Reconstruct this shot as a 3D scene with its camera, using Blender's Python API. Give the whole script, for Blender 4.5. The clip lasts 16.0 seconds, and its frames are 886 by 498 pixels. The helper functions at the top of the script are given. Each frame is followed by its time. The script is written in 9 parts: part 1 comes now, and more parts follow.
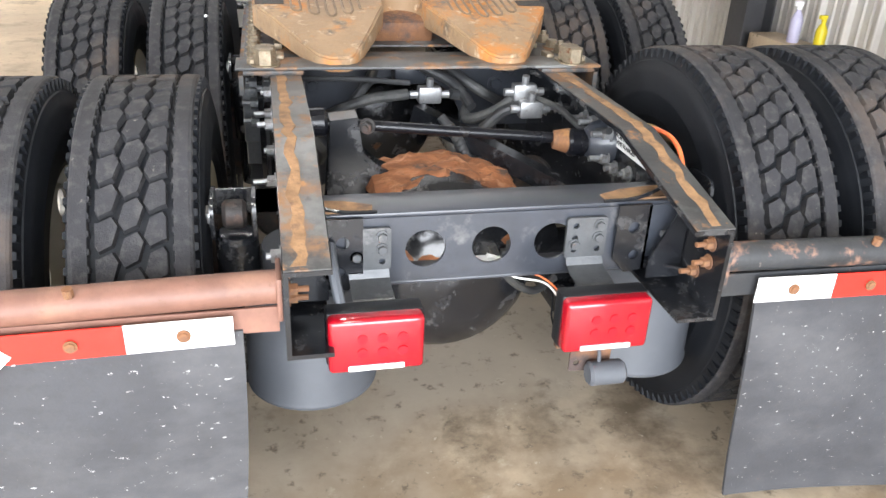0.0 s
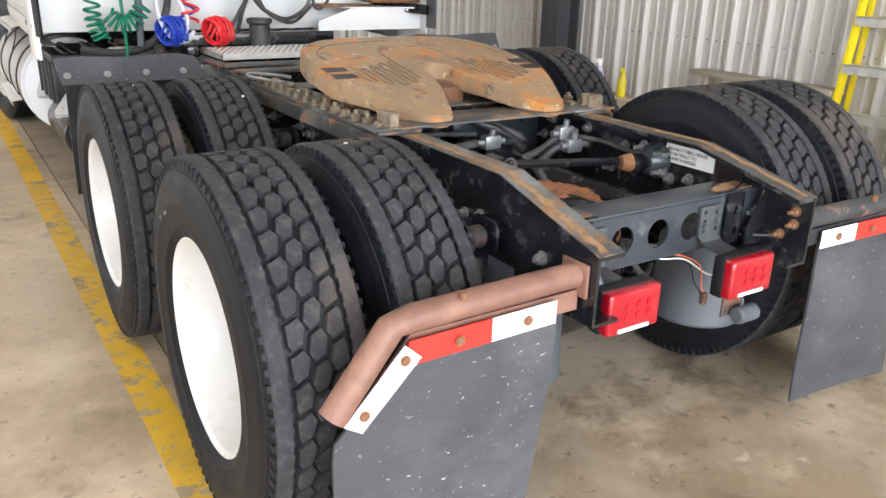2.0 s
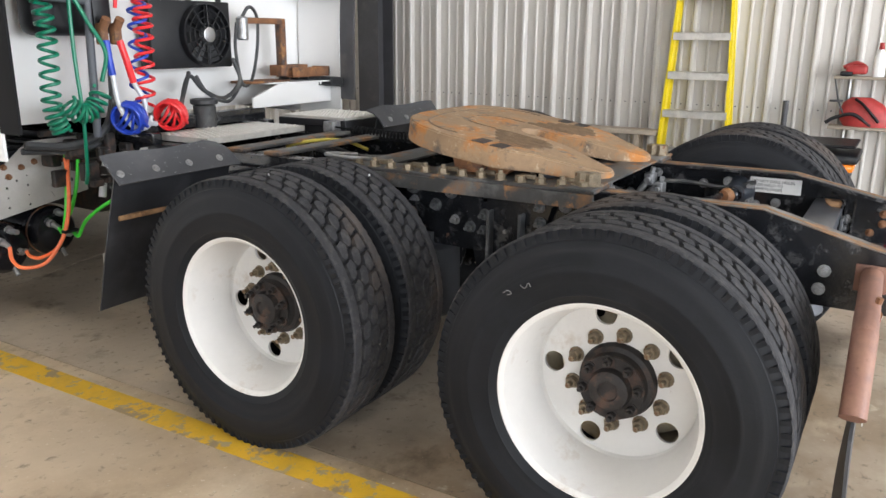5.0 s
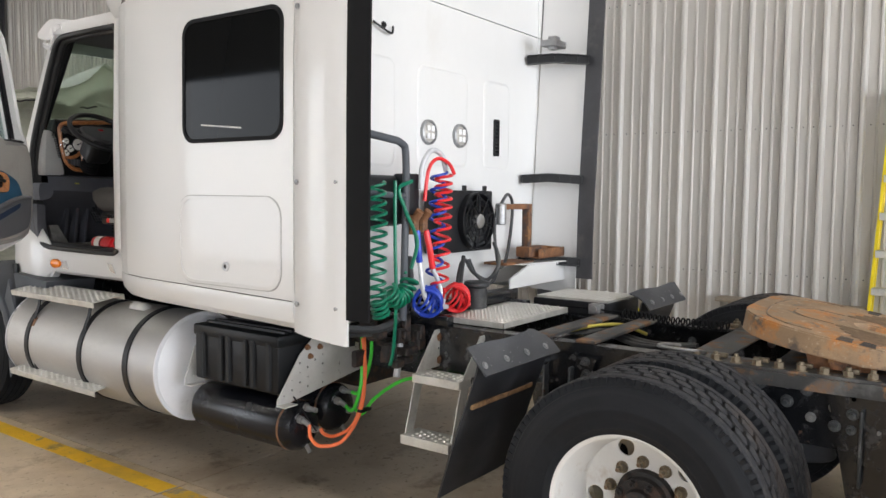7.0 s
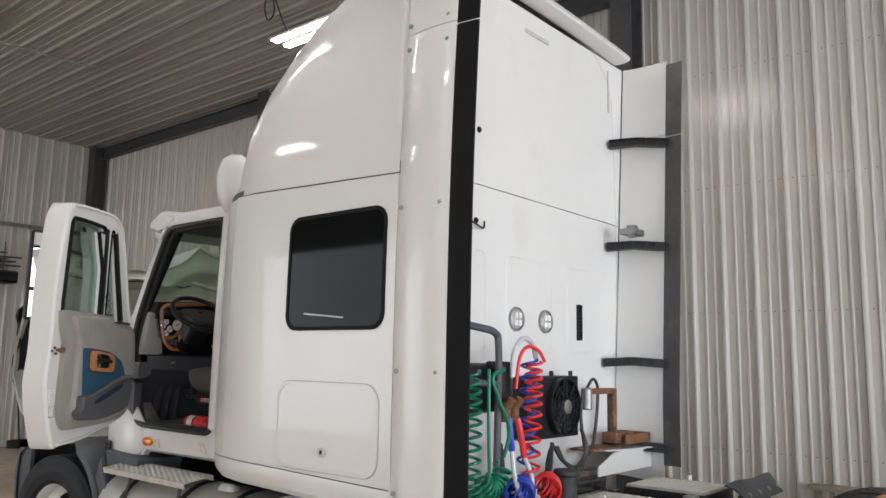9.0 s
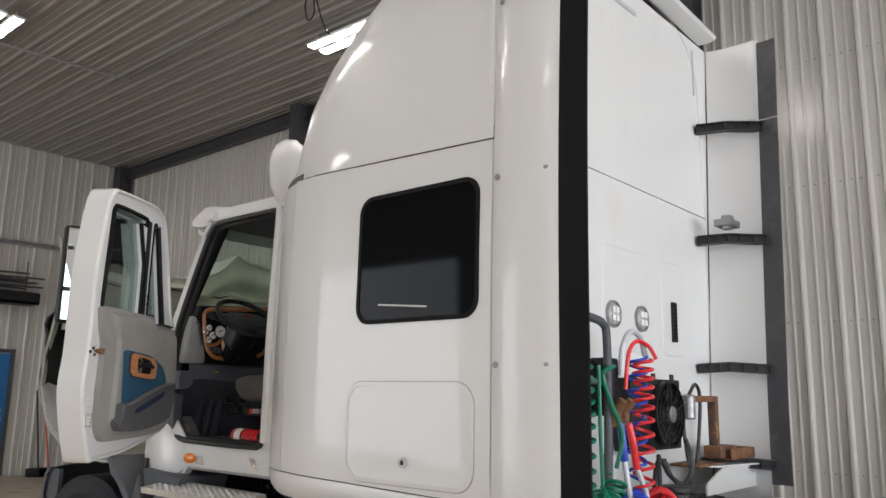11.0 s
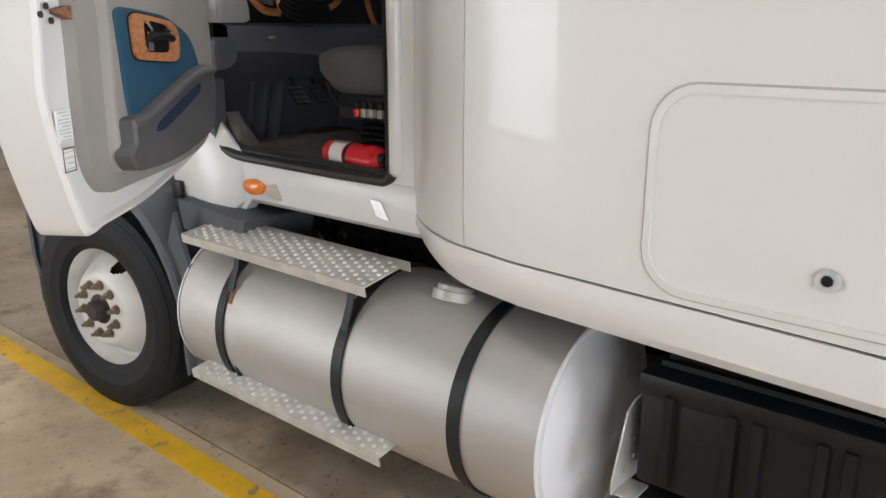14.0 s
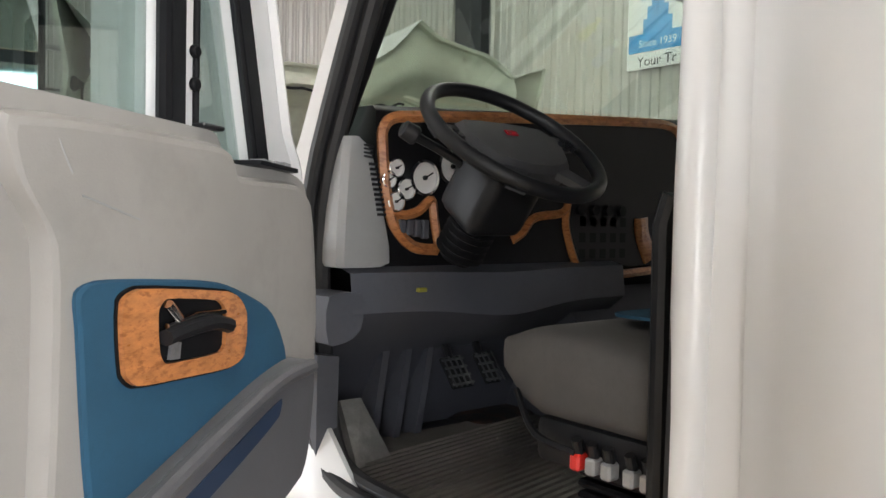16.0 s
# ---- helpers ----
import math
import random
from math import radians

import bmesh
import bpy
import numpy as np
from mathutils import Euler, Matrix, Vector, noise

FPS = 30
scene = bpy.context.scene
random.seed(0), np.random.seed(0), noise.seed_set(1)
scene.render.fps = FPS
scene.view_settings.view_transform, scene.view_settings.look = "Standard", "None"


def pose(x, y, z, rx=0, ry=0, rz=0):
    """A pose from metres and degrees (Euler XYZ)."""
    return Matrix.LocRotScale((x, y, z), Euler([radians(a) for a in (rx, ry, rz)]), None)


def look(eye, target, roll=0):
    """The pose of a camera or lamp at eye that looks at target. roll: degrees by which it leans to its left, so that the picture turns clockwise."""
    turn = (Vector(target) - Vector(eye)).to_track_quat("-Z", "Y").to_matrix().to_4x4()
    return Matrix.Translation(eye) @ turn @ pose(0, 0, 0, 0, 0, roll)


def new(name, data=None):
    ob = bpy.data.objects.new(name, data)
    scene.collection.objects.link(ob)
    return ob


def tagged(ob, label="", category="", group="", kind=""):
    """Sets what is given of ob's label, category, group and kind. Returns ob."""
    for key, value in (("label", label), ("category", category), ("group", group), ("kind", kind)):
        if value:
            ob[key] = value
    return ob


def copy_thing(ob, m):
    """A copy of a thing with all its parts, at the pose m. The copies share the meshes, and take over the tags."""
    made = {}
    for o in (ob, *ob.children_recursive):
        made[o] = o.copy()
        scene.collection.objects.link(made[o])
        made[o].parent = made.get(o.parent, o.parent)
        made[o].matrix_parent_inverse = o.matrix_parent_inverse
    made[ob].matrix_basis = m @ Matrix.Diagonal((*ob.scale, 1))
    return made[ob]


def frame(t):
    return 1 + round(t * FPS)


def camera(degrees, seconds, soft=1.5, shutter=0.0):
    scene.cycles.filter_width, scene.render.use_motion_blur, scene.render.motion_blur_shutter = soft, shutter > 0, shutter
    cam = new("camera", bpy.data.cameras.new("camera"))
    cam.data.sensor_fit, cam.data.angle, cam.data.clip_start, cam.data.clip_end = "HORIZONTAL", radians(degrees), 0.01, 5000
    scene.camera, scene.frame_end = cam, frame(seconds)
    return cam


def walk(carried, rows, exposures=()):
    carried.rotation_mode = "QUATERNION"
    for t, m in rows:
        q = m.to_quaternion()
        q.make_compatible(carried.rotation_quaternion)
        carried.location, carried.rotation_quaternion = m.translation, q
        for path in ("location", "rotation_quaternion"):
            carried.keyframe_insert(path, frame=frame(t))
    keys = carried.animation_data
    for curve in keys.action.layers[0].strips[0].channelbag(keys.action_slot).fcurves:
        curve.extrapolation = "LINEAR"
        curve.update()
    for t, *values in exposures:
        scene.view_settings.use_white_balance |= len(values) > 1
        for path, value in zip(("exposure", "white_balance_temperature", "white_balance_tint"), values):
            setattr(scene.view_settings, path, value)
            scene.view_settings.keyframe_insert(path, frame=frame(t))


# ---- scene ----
cam = camera(59.4, 16.0)
PATH = [
    (0, (-0.435, -1.857, 1.47), (-0.02, -0.108, 0.592), 2.6),
    (0.5, (-0.769, -1.914, 1.45), (-0.153, -0.224, 0.576), 2.3),
    (1, (-1.068, -1.938, 1.479), (-0.309, -0.289, 0.64), 2.1),
    (1.5, (-1.381, -1.978, 1.508), (-0.496, -0.361, 0.731), 1.8),
    (2, (-1.642, -1.864, 1.47), (-0.614, -0.293, 0.78), 1.6),
    (2.5, (-1.886, -1.694, 1.456), (-0.728, -0.188, 0.83), 1.3),
    (3, (-2.178, -1.607, 1.453), (-0.906, -0.188, 0.847), 1.1),
    (3.2, (-2.287, -1.565, 1.45), (-0.968, -0.185, 0.851), 1.1),
    (5.3, (-3.139, -0.44, 1.497), (-1.454, 0.511, 0.991), 0.5),
    (5.5, (-3.205, -0.32, 1.525), (-1.508, 0.626, 1.048), 0.4),
    (6, (-3.432, -0.049, 1.579), (-1.717, 0.914, 1.218), 0.5),
    (6.5, (-3.617, 0.153, 1.591), (-1.937, 1.213, 1.359), 0.5),
    (7, (-3.707, 0.301, 1.635), (-2.083, 1.46, 1.495), 0.6),
    (7.5, (-3.76, 0.389, 1.682), (-2.183, 1.618, 1.655), 0.7),
    (8, (-3.835, 0.385, 1.716), (-2.287, 1.649, 1.802), 0.7),
    (8.5, (-3.893, 0.367, 1.716), (-2.362, 1.638, 1.913), 0.6),
    (8.7, (-3.924, 0.354, 1.741), (-2.397, 1.624, 1.973), 0.8),
    (10.8, (-3.796, 0.888, 1.609), (-2.333, 2.162, 2.096), 1.1),
    (11, (-3.748, 1.002, 1.565), (-2.262, 2.291, 1.932), 1.0),
    (11.5, (-3.64, 1.344, 1.499), (-2.127, 2.652, 1.498), 0.7),
    (12, (-3.512, 1.659, 1.45), (-2.01, 2.937, 1.116), 0.3),
    (12.5, (-3.319, 2.054, 1.478), (-1.83, 3.294, 0.982), 0.1),
    (13, (-3.159, 2.446, 1.488), (-1.677, 3.671, 0.941), 0.2),
    (13.5, (-2.961, 2.804, 1.564), (-1.48, 4.023, 1.0), 0.4),
    (14, (-2.711, 3.112, 1.719), (-1.236, 4.348, 1.175), 0.1),
    (14.5, (-2.435, 3.403, 1.744), (-0.992, 4.729, 1.344), 0.1),
    (15, (-2.216, 3.651, 1.782), (-0.848, 5.084, 1.506), 0.4),
    (15.5, (-2.045, 3.931, 1.832), (-0.727, 5.425, 1.654), 1.1),
    (16, (-1.861, 4.214, 1.857), (-0.582, 5.75, 1.788), 1.2),
]
walk(cam, [(t, look(eye, target, roll)) for t, eye, target, roll in PATH], [(0, 0.6), (1.5, 0.3), (3, -0.05), (5.5, -0.05), (7, -0.3), (8.7, -0.6), (11, -0.7), (12.5, -0.15), (14.5, -0.25), (16, 0.3)])

# ---- light ----
world = bpy.data.worlds.new("world")
scene.world = world
world.use_nodes = True
wn = world.node_tree.nodes
sky = wn.new("ShaderNodeTexSky")
sky.sky_type, sky.sun_disc = "NISHITA", False
sky.sun_elevation, sky.sun_rotation = radians(48), radians(250)
wn["Background"].inputs["Strength"].default_value = 0.12
world.node_tree.links.new(sky.outputs[0], wn["Background"].inputs[0])

sun = new("sun", bpy.data.lights.new("sun", "SUN"))
sun.data.energy, sun.data.angle, sun.data.color = 1.0, radians(12), (1.0, 0.96, 0.9)
sun.matrix_world = look((-20, -8, 24), (0, 0, 0))


def area_lamp(name, at, to, width, height, watts, color=(1, 1, 1)):
    lamp = new(name, bpy.data.lights.new(name, "AREA"))
    lamp.data.shape, lamp.data.size, lamp.data.size_y = "RECTANGLE", width, height
    lamp.data.energy, lamp.data.color = watts, color
    lamp.matrix_world = look(at, to)
    return lamp


# daylight in the open bay doors beside and behind the truck
SIDE_DOORS = [(-5.8, -1.2), (9.6, 14.4)]
for a, b in SIDE_DOORS:
    area_lamp("bay_daylight", (-8.95, (a + b) / 2, 2.1), (0, (a + b) / 2, 1.6), b - a, 4.0, 400, (0.93, 0.965, 1.03))
area_lamp("bay_daylight", (-1.2, -6.95, 2.15), (-1.2, 0, 1.4), 7.6, 4.1, 1120, (0.93, 0.965, 1.03))


# ---- materials ----
def mat(name, col, rough=0.5, metal=0.0, var=0.12, scale=6.0, bump=0.0, bscale=80.0, layers=(), spec=0.5, coat=0.0, stretch=None, perob=0.0, rings=None):
    """A surface with two sizes of variation; layers: (colour, noise scale, low, high, roughness) laid over where the noise is high."""
    m = bpy.data.materials.new(name)
    m.use_nodes = True
    nt = m.node_tree
    N, L = nt.nodes, nt.links
    b = N["Principled BSDF"]
    tc = N.new("ShaderNodeTexCoord")
    src = tc.outputs["Object"]
    if stretch:
        mp = N.new("ShaderNodeMapping")
        mp.inputs["Scale"].default_value = stretch
        L.new(src, mp.inputs[0])
        src = mp.outputs[0]

    def noise_tex(s, detail=6.0, rg=0.6):
        n = N.new("ShaderNodeTexNoise")
        n.inputs["Scale"].default_value, n.inputs["Detail"].default_value, n.inputs["Roughness"].default_value = s, detail, rg
        L.new(src, n.inputs["Vector"])
        return n.outputs["Fac"]

    def mix(fac, a, c):
        x = N.new("ShaderNodeMix")
        x.data_type = "RGBA"
        for sock, v in ((x.inputs[0], fac), (x.inputs[6], a), (x.inputs[7], c)):
            if isinstance(v, (tuple, list)):
                sock.default_value = (*v[:3], 1)
            elif isinstance(v, float):
                sock.default_value = v
            else:
                L.new(v, sock)
        return x.outputs[2]

    def ramp(fac, lo, hi):
        r = N.new("ShaderNodeMapRange")
        r.inputs["From Min"].default_value, r.inputs["From Max"].default_value = lo, hi
        L.new(fac, r.inputs["Value"])
        return r.outputs[0]

    lo = tuple(max(0, c * (1 - var)) for c in col)
    hi = tuple(min(1, c * (1 + var)) for c in col)
    n1, n2 = noise_tex(scale), noise_tex(scale * 9)
    c1 = mix(ramp(n1, 0.3, 0.7), lo, hi)
    fine = tuple(c * (1 - var * 0.8) for c in col)
    c2 = mix(ramp(n2, 0.5, 0.85), c1, fine)
    r = N.new("ShaderNodeMapRange")
    spread = 0.08 if var else 0.01
    r.inputs["To Min"].default_value, r.inputs["To Max"].default_value = max(0.02, rough - spread), min(1, rough + spread)
    L.new(n1, r.inputs["Value"])
    rr = r.outputs[0]
    for colr, s, a0, a1, lr in layers:
        f = ramp(noise_tex(s, 8.0, 0.65), a0, a1)
        c2 = mix(f, c2, colr)
        x = N.new("ShaderNodeMix")
        L.new(f, x.inputs[0]), L.new(rr, x.inputs[2])
        x.inputs[3].default_value = lr
        rr = x.outputs[0]
    if rings:
        # scuffs that run round the x axis: (colour, rings a metre, low, high)
        sep, com, ln = N.new("ShaderNodeSeparateXYZ"), N.new("ShaderNodeCombineXYZ"), N.new("ShaderNodeVectorMath")
        flat = N.new("ShaderNodeVectorMath")
        flat.operation, ln.operation = "MULTIPLY", "LENGTH"
        flat.inputs[1].default_value = (0, 1, 1)
        L.new(src, flat.inputs[0]), L.new(flat.outputs[0], ln.inputs[0]), L.new(src, sep.inputs[0])
        up = N.new("ShaderNodeMath")
        up.operation = "MULTIPLY"
        up.inputs[1].default_value = rings[1]
        L.new(ln.outputs["Value"], up.inputs[0])
        L.new(up.outputs[0], com.inputs[0]), L.new(sep.outputs[1], com.inputs[1]), L.new(sep.outputs[2], com.inputs[2])
        rn = N.new("ShaderNodeTexNoise")
        rn.inputs["Scale"].default_value, rn.inputs["Detail"].default_value = 1.6, 6.0
        L.new(com.outputs[0], rn.inputs["Vector"])
        c2 = mix(ramp(rn.outputs["Fac"], rings[2], rings[3]), c2, rings[0])
    if perob:
        oi = N.new("ShaderNodeObjectInfo")
        hsv = N.new("ShaderNodeHueSaturation")
        mr = N.new("ShaderNodeMapRange")
        mr.inputs["To Min"].default_value, mr.inputs["To Max"].default_value = 1 - perob, 1 + perob
        L.new(oi.outputs["Random"], mr.inputs["Value"]), L.new(mr.outputs[0], hsv.inputs["Value"]), L.new(c2, hsv.inputs["Color"])
        c2 = hsv.outputs[0]
    L.new(c2, b.inputs["Base Color"])
    L.new(rr, b.inputs["Roughness"])
    b.inputs["Metallic"].default_value = metal
    b.inputs["Specular IOR Level"].default_value = spec
    b.inputs["Coat Weight"].default_value = coat
    b.inputs["Coat Roughness"].default_value = 0.04
    if bump:
        bp = N.new("ShaderNodeBump")
        bp.inputs["Strength"].default_value, bp.inputs["Distance"].default_value = bump, 0.004
        L.new(noise_tex(bscale, 4.0), bp.inputs["Height"])
        L.new(bp.outputs[0], b.inputs["Normal"])
    return m


def glow(name, col, strength):
    m = bpy.data.materials.new(name)
    m.use_nodes = True
    b = m.node_tree.nodes["Principled BSDF"]
    b.inputs["Base Color"].default_value = (*col, 1)
    b.inputs["Emission Color"].default_value = (*col, 1)
    b.inputs["Emission Strength"].default_value = strength
    return m


def glass(name, tint, rough=0.0):
    m = bpy.data.materials.new(name)
    m.use_nodes = True
    nt = m.node_tree
    nt.nodes.remove(nt.nodes["Principled BSDF"])
    tr, gl, mx, lw, fr = (nt.nodes.new(n) for n in ("ShaderNodeBsdfTransparent", "ShaderNodeBsdfGlossy", "ShaderNodeMixShader", "ShaderNodeLayerWeight", "ShaderNodeMapRange"))
    tr.inputs[0].default_value = (*tint, 1)
    gl.inputs["Roughness"].default_value = rough
    lw.inputs[0].default_value = 0.25
    fr.inputs["To Min"].default_value, fr.inputs["To Max"].default_value = 0.03, 0.5
    nt.links.new(lw.outputs["Facing"], fr.inputs["Value"])
    for a, b in ((fr.outputs[0], mx.inputs[0]), (tr.outputs[0], mx.inputs[1]), (gl.outputs[0], mx.inputs[2]), (mx.outputs[0], nt.nodes["Material Output"].inputs[0])):
        nt.links.new(a, b)
    return m


RUST = (0.16, 0.06, 0.022)
DUST = (0.30, 0.26, 0.22)
M_RUBBER = mat("tyre_rubber", (0.0072, 0.0085, 0.0112), 0.55, var=0.3, scale=5, bump=0.15, bscale=160, spec=0.25, layers=[((0.014, 0.0152, 0.018), 5, 0.5, 0.8, 0.7), ((0.045, 0.042, 0.040), 30, 0.68, 0.76, 0.85)], rings=((0.016, 0.017, 0.0195), 26, 0.52, 0.76))
M_TREAD = mat("tread_rubber", (0.030, 0.030, 0.033), 0.75, var=0.3, scale=7, bump=0.4, bscale=200, spec=0.3, layers=[((0.095, 0.074, 0.062), 3, 0.52, 0.70, 0.9), ((0.068, 0.065, 0.064), 40, 0.5, 0.7, 0.85), ((0.19, 0.17, 0.15), 60, 0.66, 0.73, 0.9)])
M_WHEEL = mat("white_wheel_paint", (0.68, 0.67, 0.645), 0.35, var=0.05, scale=6, layers=[((0.42, 0.33, 0.24), 5, 0.62, 0.8, 0.6), ((0.2, 0.1, 0.05), 40, 0.70, 0.74, 0.8)])
M_WHEEL_OLD = mat("yellowed_wheel_paint", (0.62, 0.54, 0.38), 0.5, var=0.12, scale=8, layers=[((0.48, 0.30, 0.09), 6, 0.52, 0.7, 0.7)])
M_HUB = mat("greasy_hub_steel", (0.029, 0.026, 0.025), 0.6, 0.3, var=0.4, scale=25, bump=0.5, bscale=90, layers=[((0.10, 0.06, 0.045), 18, 0.5, 0.65, 0.8)])
M_NUT = mat("lug_nut_steel", (0.24, 0.195, 0.135), 0.45, 0.6, var=0.3, scale=60, layers=[(RUST, 50, 0.56, 0.66, 0.8)])
M_FRAME = mat("black_frame_paint", (0.0115, 0.0125, 0.0150), 0.20, var=0.4, scale=7, bump=0.15, bscale=40, spec=0.65, layers=[((0.085, 0.084, 0.084), 14, 0.54, 0.78, 0.45), ((0.11, 0.105, 0.10), 42, 0.66, 0.74, 0.6), ((0.16, 0.07, 0.03), 6, 0.69, 0.73, 0.85)])
M_FRAME_WORN = mat("worn_black_frame_top", (0.05, 0.05, 0.05), 0.45, var=0.4, scale=9, bump=0.2, bscale=70, layers=[((0.17, 0.17, 0.165), 4, 0.5, 0.66, 0.6), ((0.22, 0.12, 0.06), 6, 0.52, 0.62, 0.8), ((0.34, 0.17, 0.07), 13, 0.58, 0.66, 0.85), ((0.02, 0.018, 0.017), 9, 0.62, 0.7, 0.5)])
M_RUSTY = mat("rusty_steel", (0.22, 0.10, 0.045), 0.8, 0.1, var=0.4, scale=9, bump=0.6, bscale=90, layers=[((0.07, 0.05, 0.045), 6, 0.5, 0.62, 0.8), ((0.40, 0.20, 0.07), 14, 0.56, 0.7, 0.9)])
M_RUSTSTREAK = mat("orange_rust_streak", (0.29, 0.165, 0.08), 0.85, var=0.4, scale=25, bump=0.4, bscale=120, layers=[((0.12, 0.07, 0.045), 22, 0.52, 0.66, 0.8)])
M_FIFTH = mat("greasy_rusted_plate", (0.29, 0.19, 0.108), 0.6, 0.05, var=0.25, scale=5, bump=0.6, bscale=60, layers=[((0.46, 0.19, 0.05), 6, 0.50, 0.63, 0.8), ((0.10, 0.075, 0.055), 11, 0.55, 0.66, 0.5), ((0.52, 0.40, 0.28), 26, 0.58, 0.70, 0.55)])
M_GROOVE = mat("grease_filled_rib", (0.17, 0.115, 0.07), 0.6, var=0.3, scale=30)
M_PIPE = mat("brown_primer_pipe", (0.20, 0.098, 0.07), 0.55, var=0.25, scale=8, bump=0.2, bscale=90, layers=[((0.28, 0.15, 0.10), 6, 0.5, 0.7, 0.7), ((0.16, 0.08, 0.05), 30, 0.62, 0.7, 0.8)])
M_PIPE_BLACK = mat("flaking_black_pipe", (0.035, 0.037, 0.04), 0.45, var=0.3, scale=8, bump=0.3, bscale=60, layers=[((0.33, 0.18, 0.12), 5, 0.54, 0.6, 0.8), ((0.5, 0.42, 0.36), 9, 0.64, 0.7, 0.8)])
M_FLAP = mat("grey_rubber_mud_flap", (0.050, 0.052, 0.058), 0.5, var=0.2, scale=4, bump=0.15, bscale=140, layers=[((0.10, 0.10, 0.105), 3, 0.5, 0.78, 0.6), ((0.42, 0.42, 0.42), 75, 0.65, 0.68, 0.7), ((0.30, 0.30, 0.30), 9, 0.70, 0.76, 0.7)], stretch=(0.8, 1, 1.3))
M_FLAP_BLACK = mat("black_rubber_fender", (0.02, 0.021, 0.024), 0.5, var=0.2, scale=6, bump=0.1, bscale=120, layers=[((0.06, 0.06, 0.065), 4, 0.5, 0.75, 0.6)])
M_RED_TAPE = mat("red_reflective_tape", (0.75, 0.03, 0.02), 0.35, var=0.1, scale=30)
M_WHITE_TAPE = mat("white_reflective_tape", (0.86, 0.86, 0.86), 0.35, var=0.04, scale=30)
M_LAMP_RED = mat("red_lamp_lens", (0.33, 0.004, 0.013), 0.16, var=0.15, scale=40, coat=0.6)
M_LAMP_DEEP = mat("deep_red_led", (0.48, 0.006, 0.016), 0.2, var=0.1, scale=90)
M_STEEL = mat("bare_steel", (0.36, 0.36, 0.36), 0.38, 0.85, var=0.2, scale=12, layers=[((0.18, 0.15, 0.13), 10, 0.55, 0.7, 0.6)])
M_ZINC = mat("zinc_fittings", (0.34, 0.345, 0.35), 0.42, 0.7, var=0.2, scale=50, layers=[((0.22, 0.2, 0.18), 40, 0.55, 0.66, 0.6)])
M_ALU = mat("brushed_aluminium_tank", (0.50, 0.487, 0.462), 0.52, 0.6, var=0.10, scale=3, layers=[((0.44, 0.43, 0.44), 2.4, 0.5, 0.75, 0.5), ((0.52, 0.49, 0.44), 30, 0.60, 0.75, 0.55)], stretch=(1, 0.35, 1))
M_ALU_STEP = mat("aluminium_tread_plate", (0.63, 0.615, 0.57), 0.42, 0.45, var=0.12, scale=14, layers=[((0.44, 0.42, 0.38), 9, 0.5, 0.75, 0.5)])
# paler than the plate, so the studs' bright lit tops are painted in
M_STUD = mat("pale_tread_studs", (0.78, 0.77, 0.73), 0.32, 0.45, var=0.1, scale=30)
M_GREYPAINT = mat("chipped_grey_bracket", (0.55, 0.54, 0.52), 0.55, 0.2, var=0.1, scale=8, layers=[((0.10, 0.09, 0.085), 12, 0.64, 0.68, 0.8), (RUST, 16, 0.68, 0.72, 0.9)])
M_WHITE = mat("white_cab_paint", (0.70, 0.698, 0.69), 0.34, var=0.0, scale=1.5, coat=0.4, layers=[((0.50, 0.47, 0.43), 45, 0.75, 0.78, 0.5)])
M_WHITE.node_tree.nodes["Principled BSDF"].inputs["Coat Roughness"].default_value = 0.03
M_WHITE_BACK = mat("white_back_wall_paint", (0.72, 0.72, 0.71), 0.32, var=0.02, scale=2, layers=[((0.66, 0.65, 0.62), 2.2, 0.6, 0.85, 0.45)], stretch=(1, 1, 0.5))
M_TANKEND = mat("white_tank_end", (0.78, 0.79, 0.82), 0.3, var=0.04, scale=4, layers=[((0.4, 0.4, 0.42), 5, 0.6, 0.8, 0.5)])
M_BLACK = mat("black_plastic", (0.0095, 0.0100, 0.0118), 0.45, spec=0.35, var=0.3, scale=12, bump=0.1, bscale=200)
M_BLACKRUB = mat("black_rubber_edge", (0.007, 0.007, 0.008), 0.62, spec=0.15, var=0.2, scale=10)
M_BLACKTANK = mat("black_air_tank", (0.007, 0.0075, 0.010), 0.26, var=0.3, scale=8, spec=0.35, layers=[((0.05, 0.045, 0.04), 10, 0.66, 0.78, 0.5), ((0.5, 0.5, 0.5), 60, 0.75, 0.77, 0.6)])
M_BATTERY = mat("black_battery_cover", (0.0062, 0.0068, 0.0080), 0.42, spec=0.3, var=0.15, scale=9, bump=0.12, bscale=220)
M_GREYFEND = mat("grey_plastic_fender", (0.07, 0.076, 0.087), 0.6, var=0.12, scale=6, bump=0.12, bscale=240)
M_DARKGLASS = mat("tinted_window", (0.004, 0.0045, 0.005), 0.05, var=0.0, scale=2, spec=0.07)
M_MIRROR = mat("mirror_silver", (0.9, 0.9, 0.9), 0.02, 1.0, var=0.0, scale=2)
M_GREEN = mat("green_air_hose", (0.0, 0.16, 0.085), 0.35, var=0.1, scale=20)
M_BLUE = mat("blue_air_hose", (0.012, 0.05, 0.42), 0.35, var=0.1, scale=20)
M_RED = mat("red_air_hose", (0.72, 0.025, 0.03), 0.35, var=0.1, scale=20)
M_LIME = mat("bright_green_air_line", (0.07, 0.70, 0.06), 0.4, var=0.08, scale=20)
M_ORANGE = mat("orange_air_line", (0.92, 0.20, 0.07), 0.4, var=0.08, scale=20)
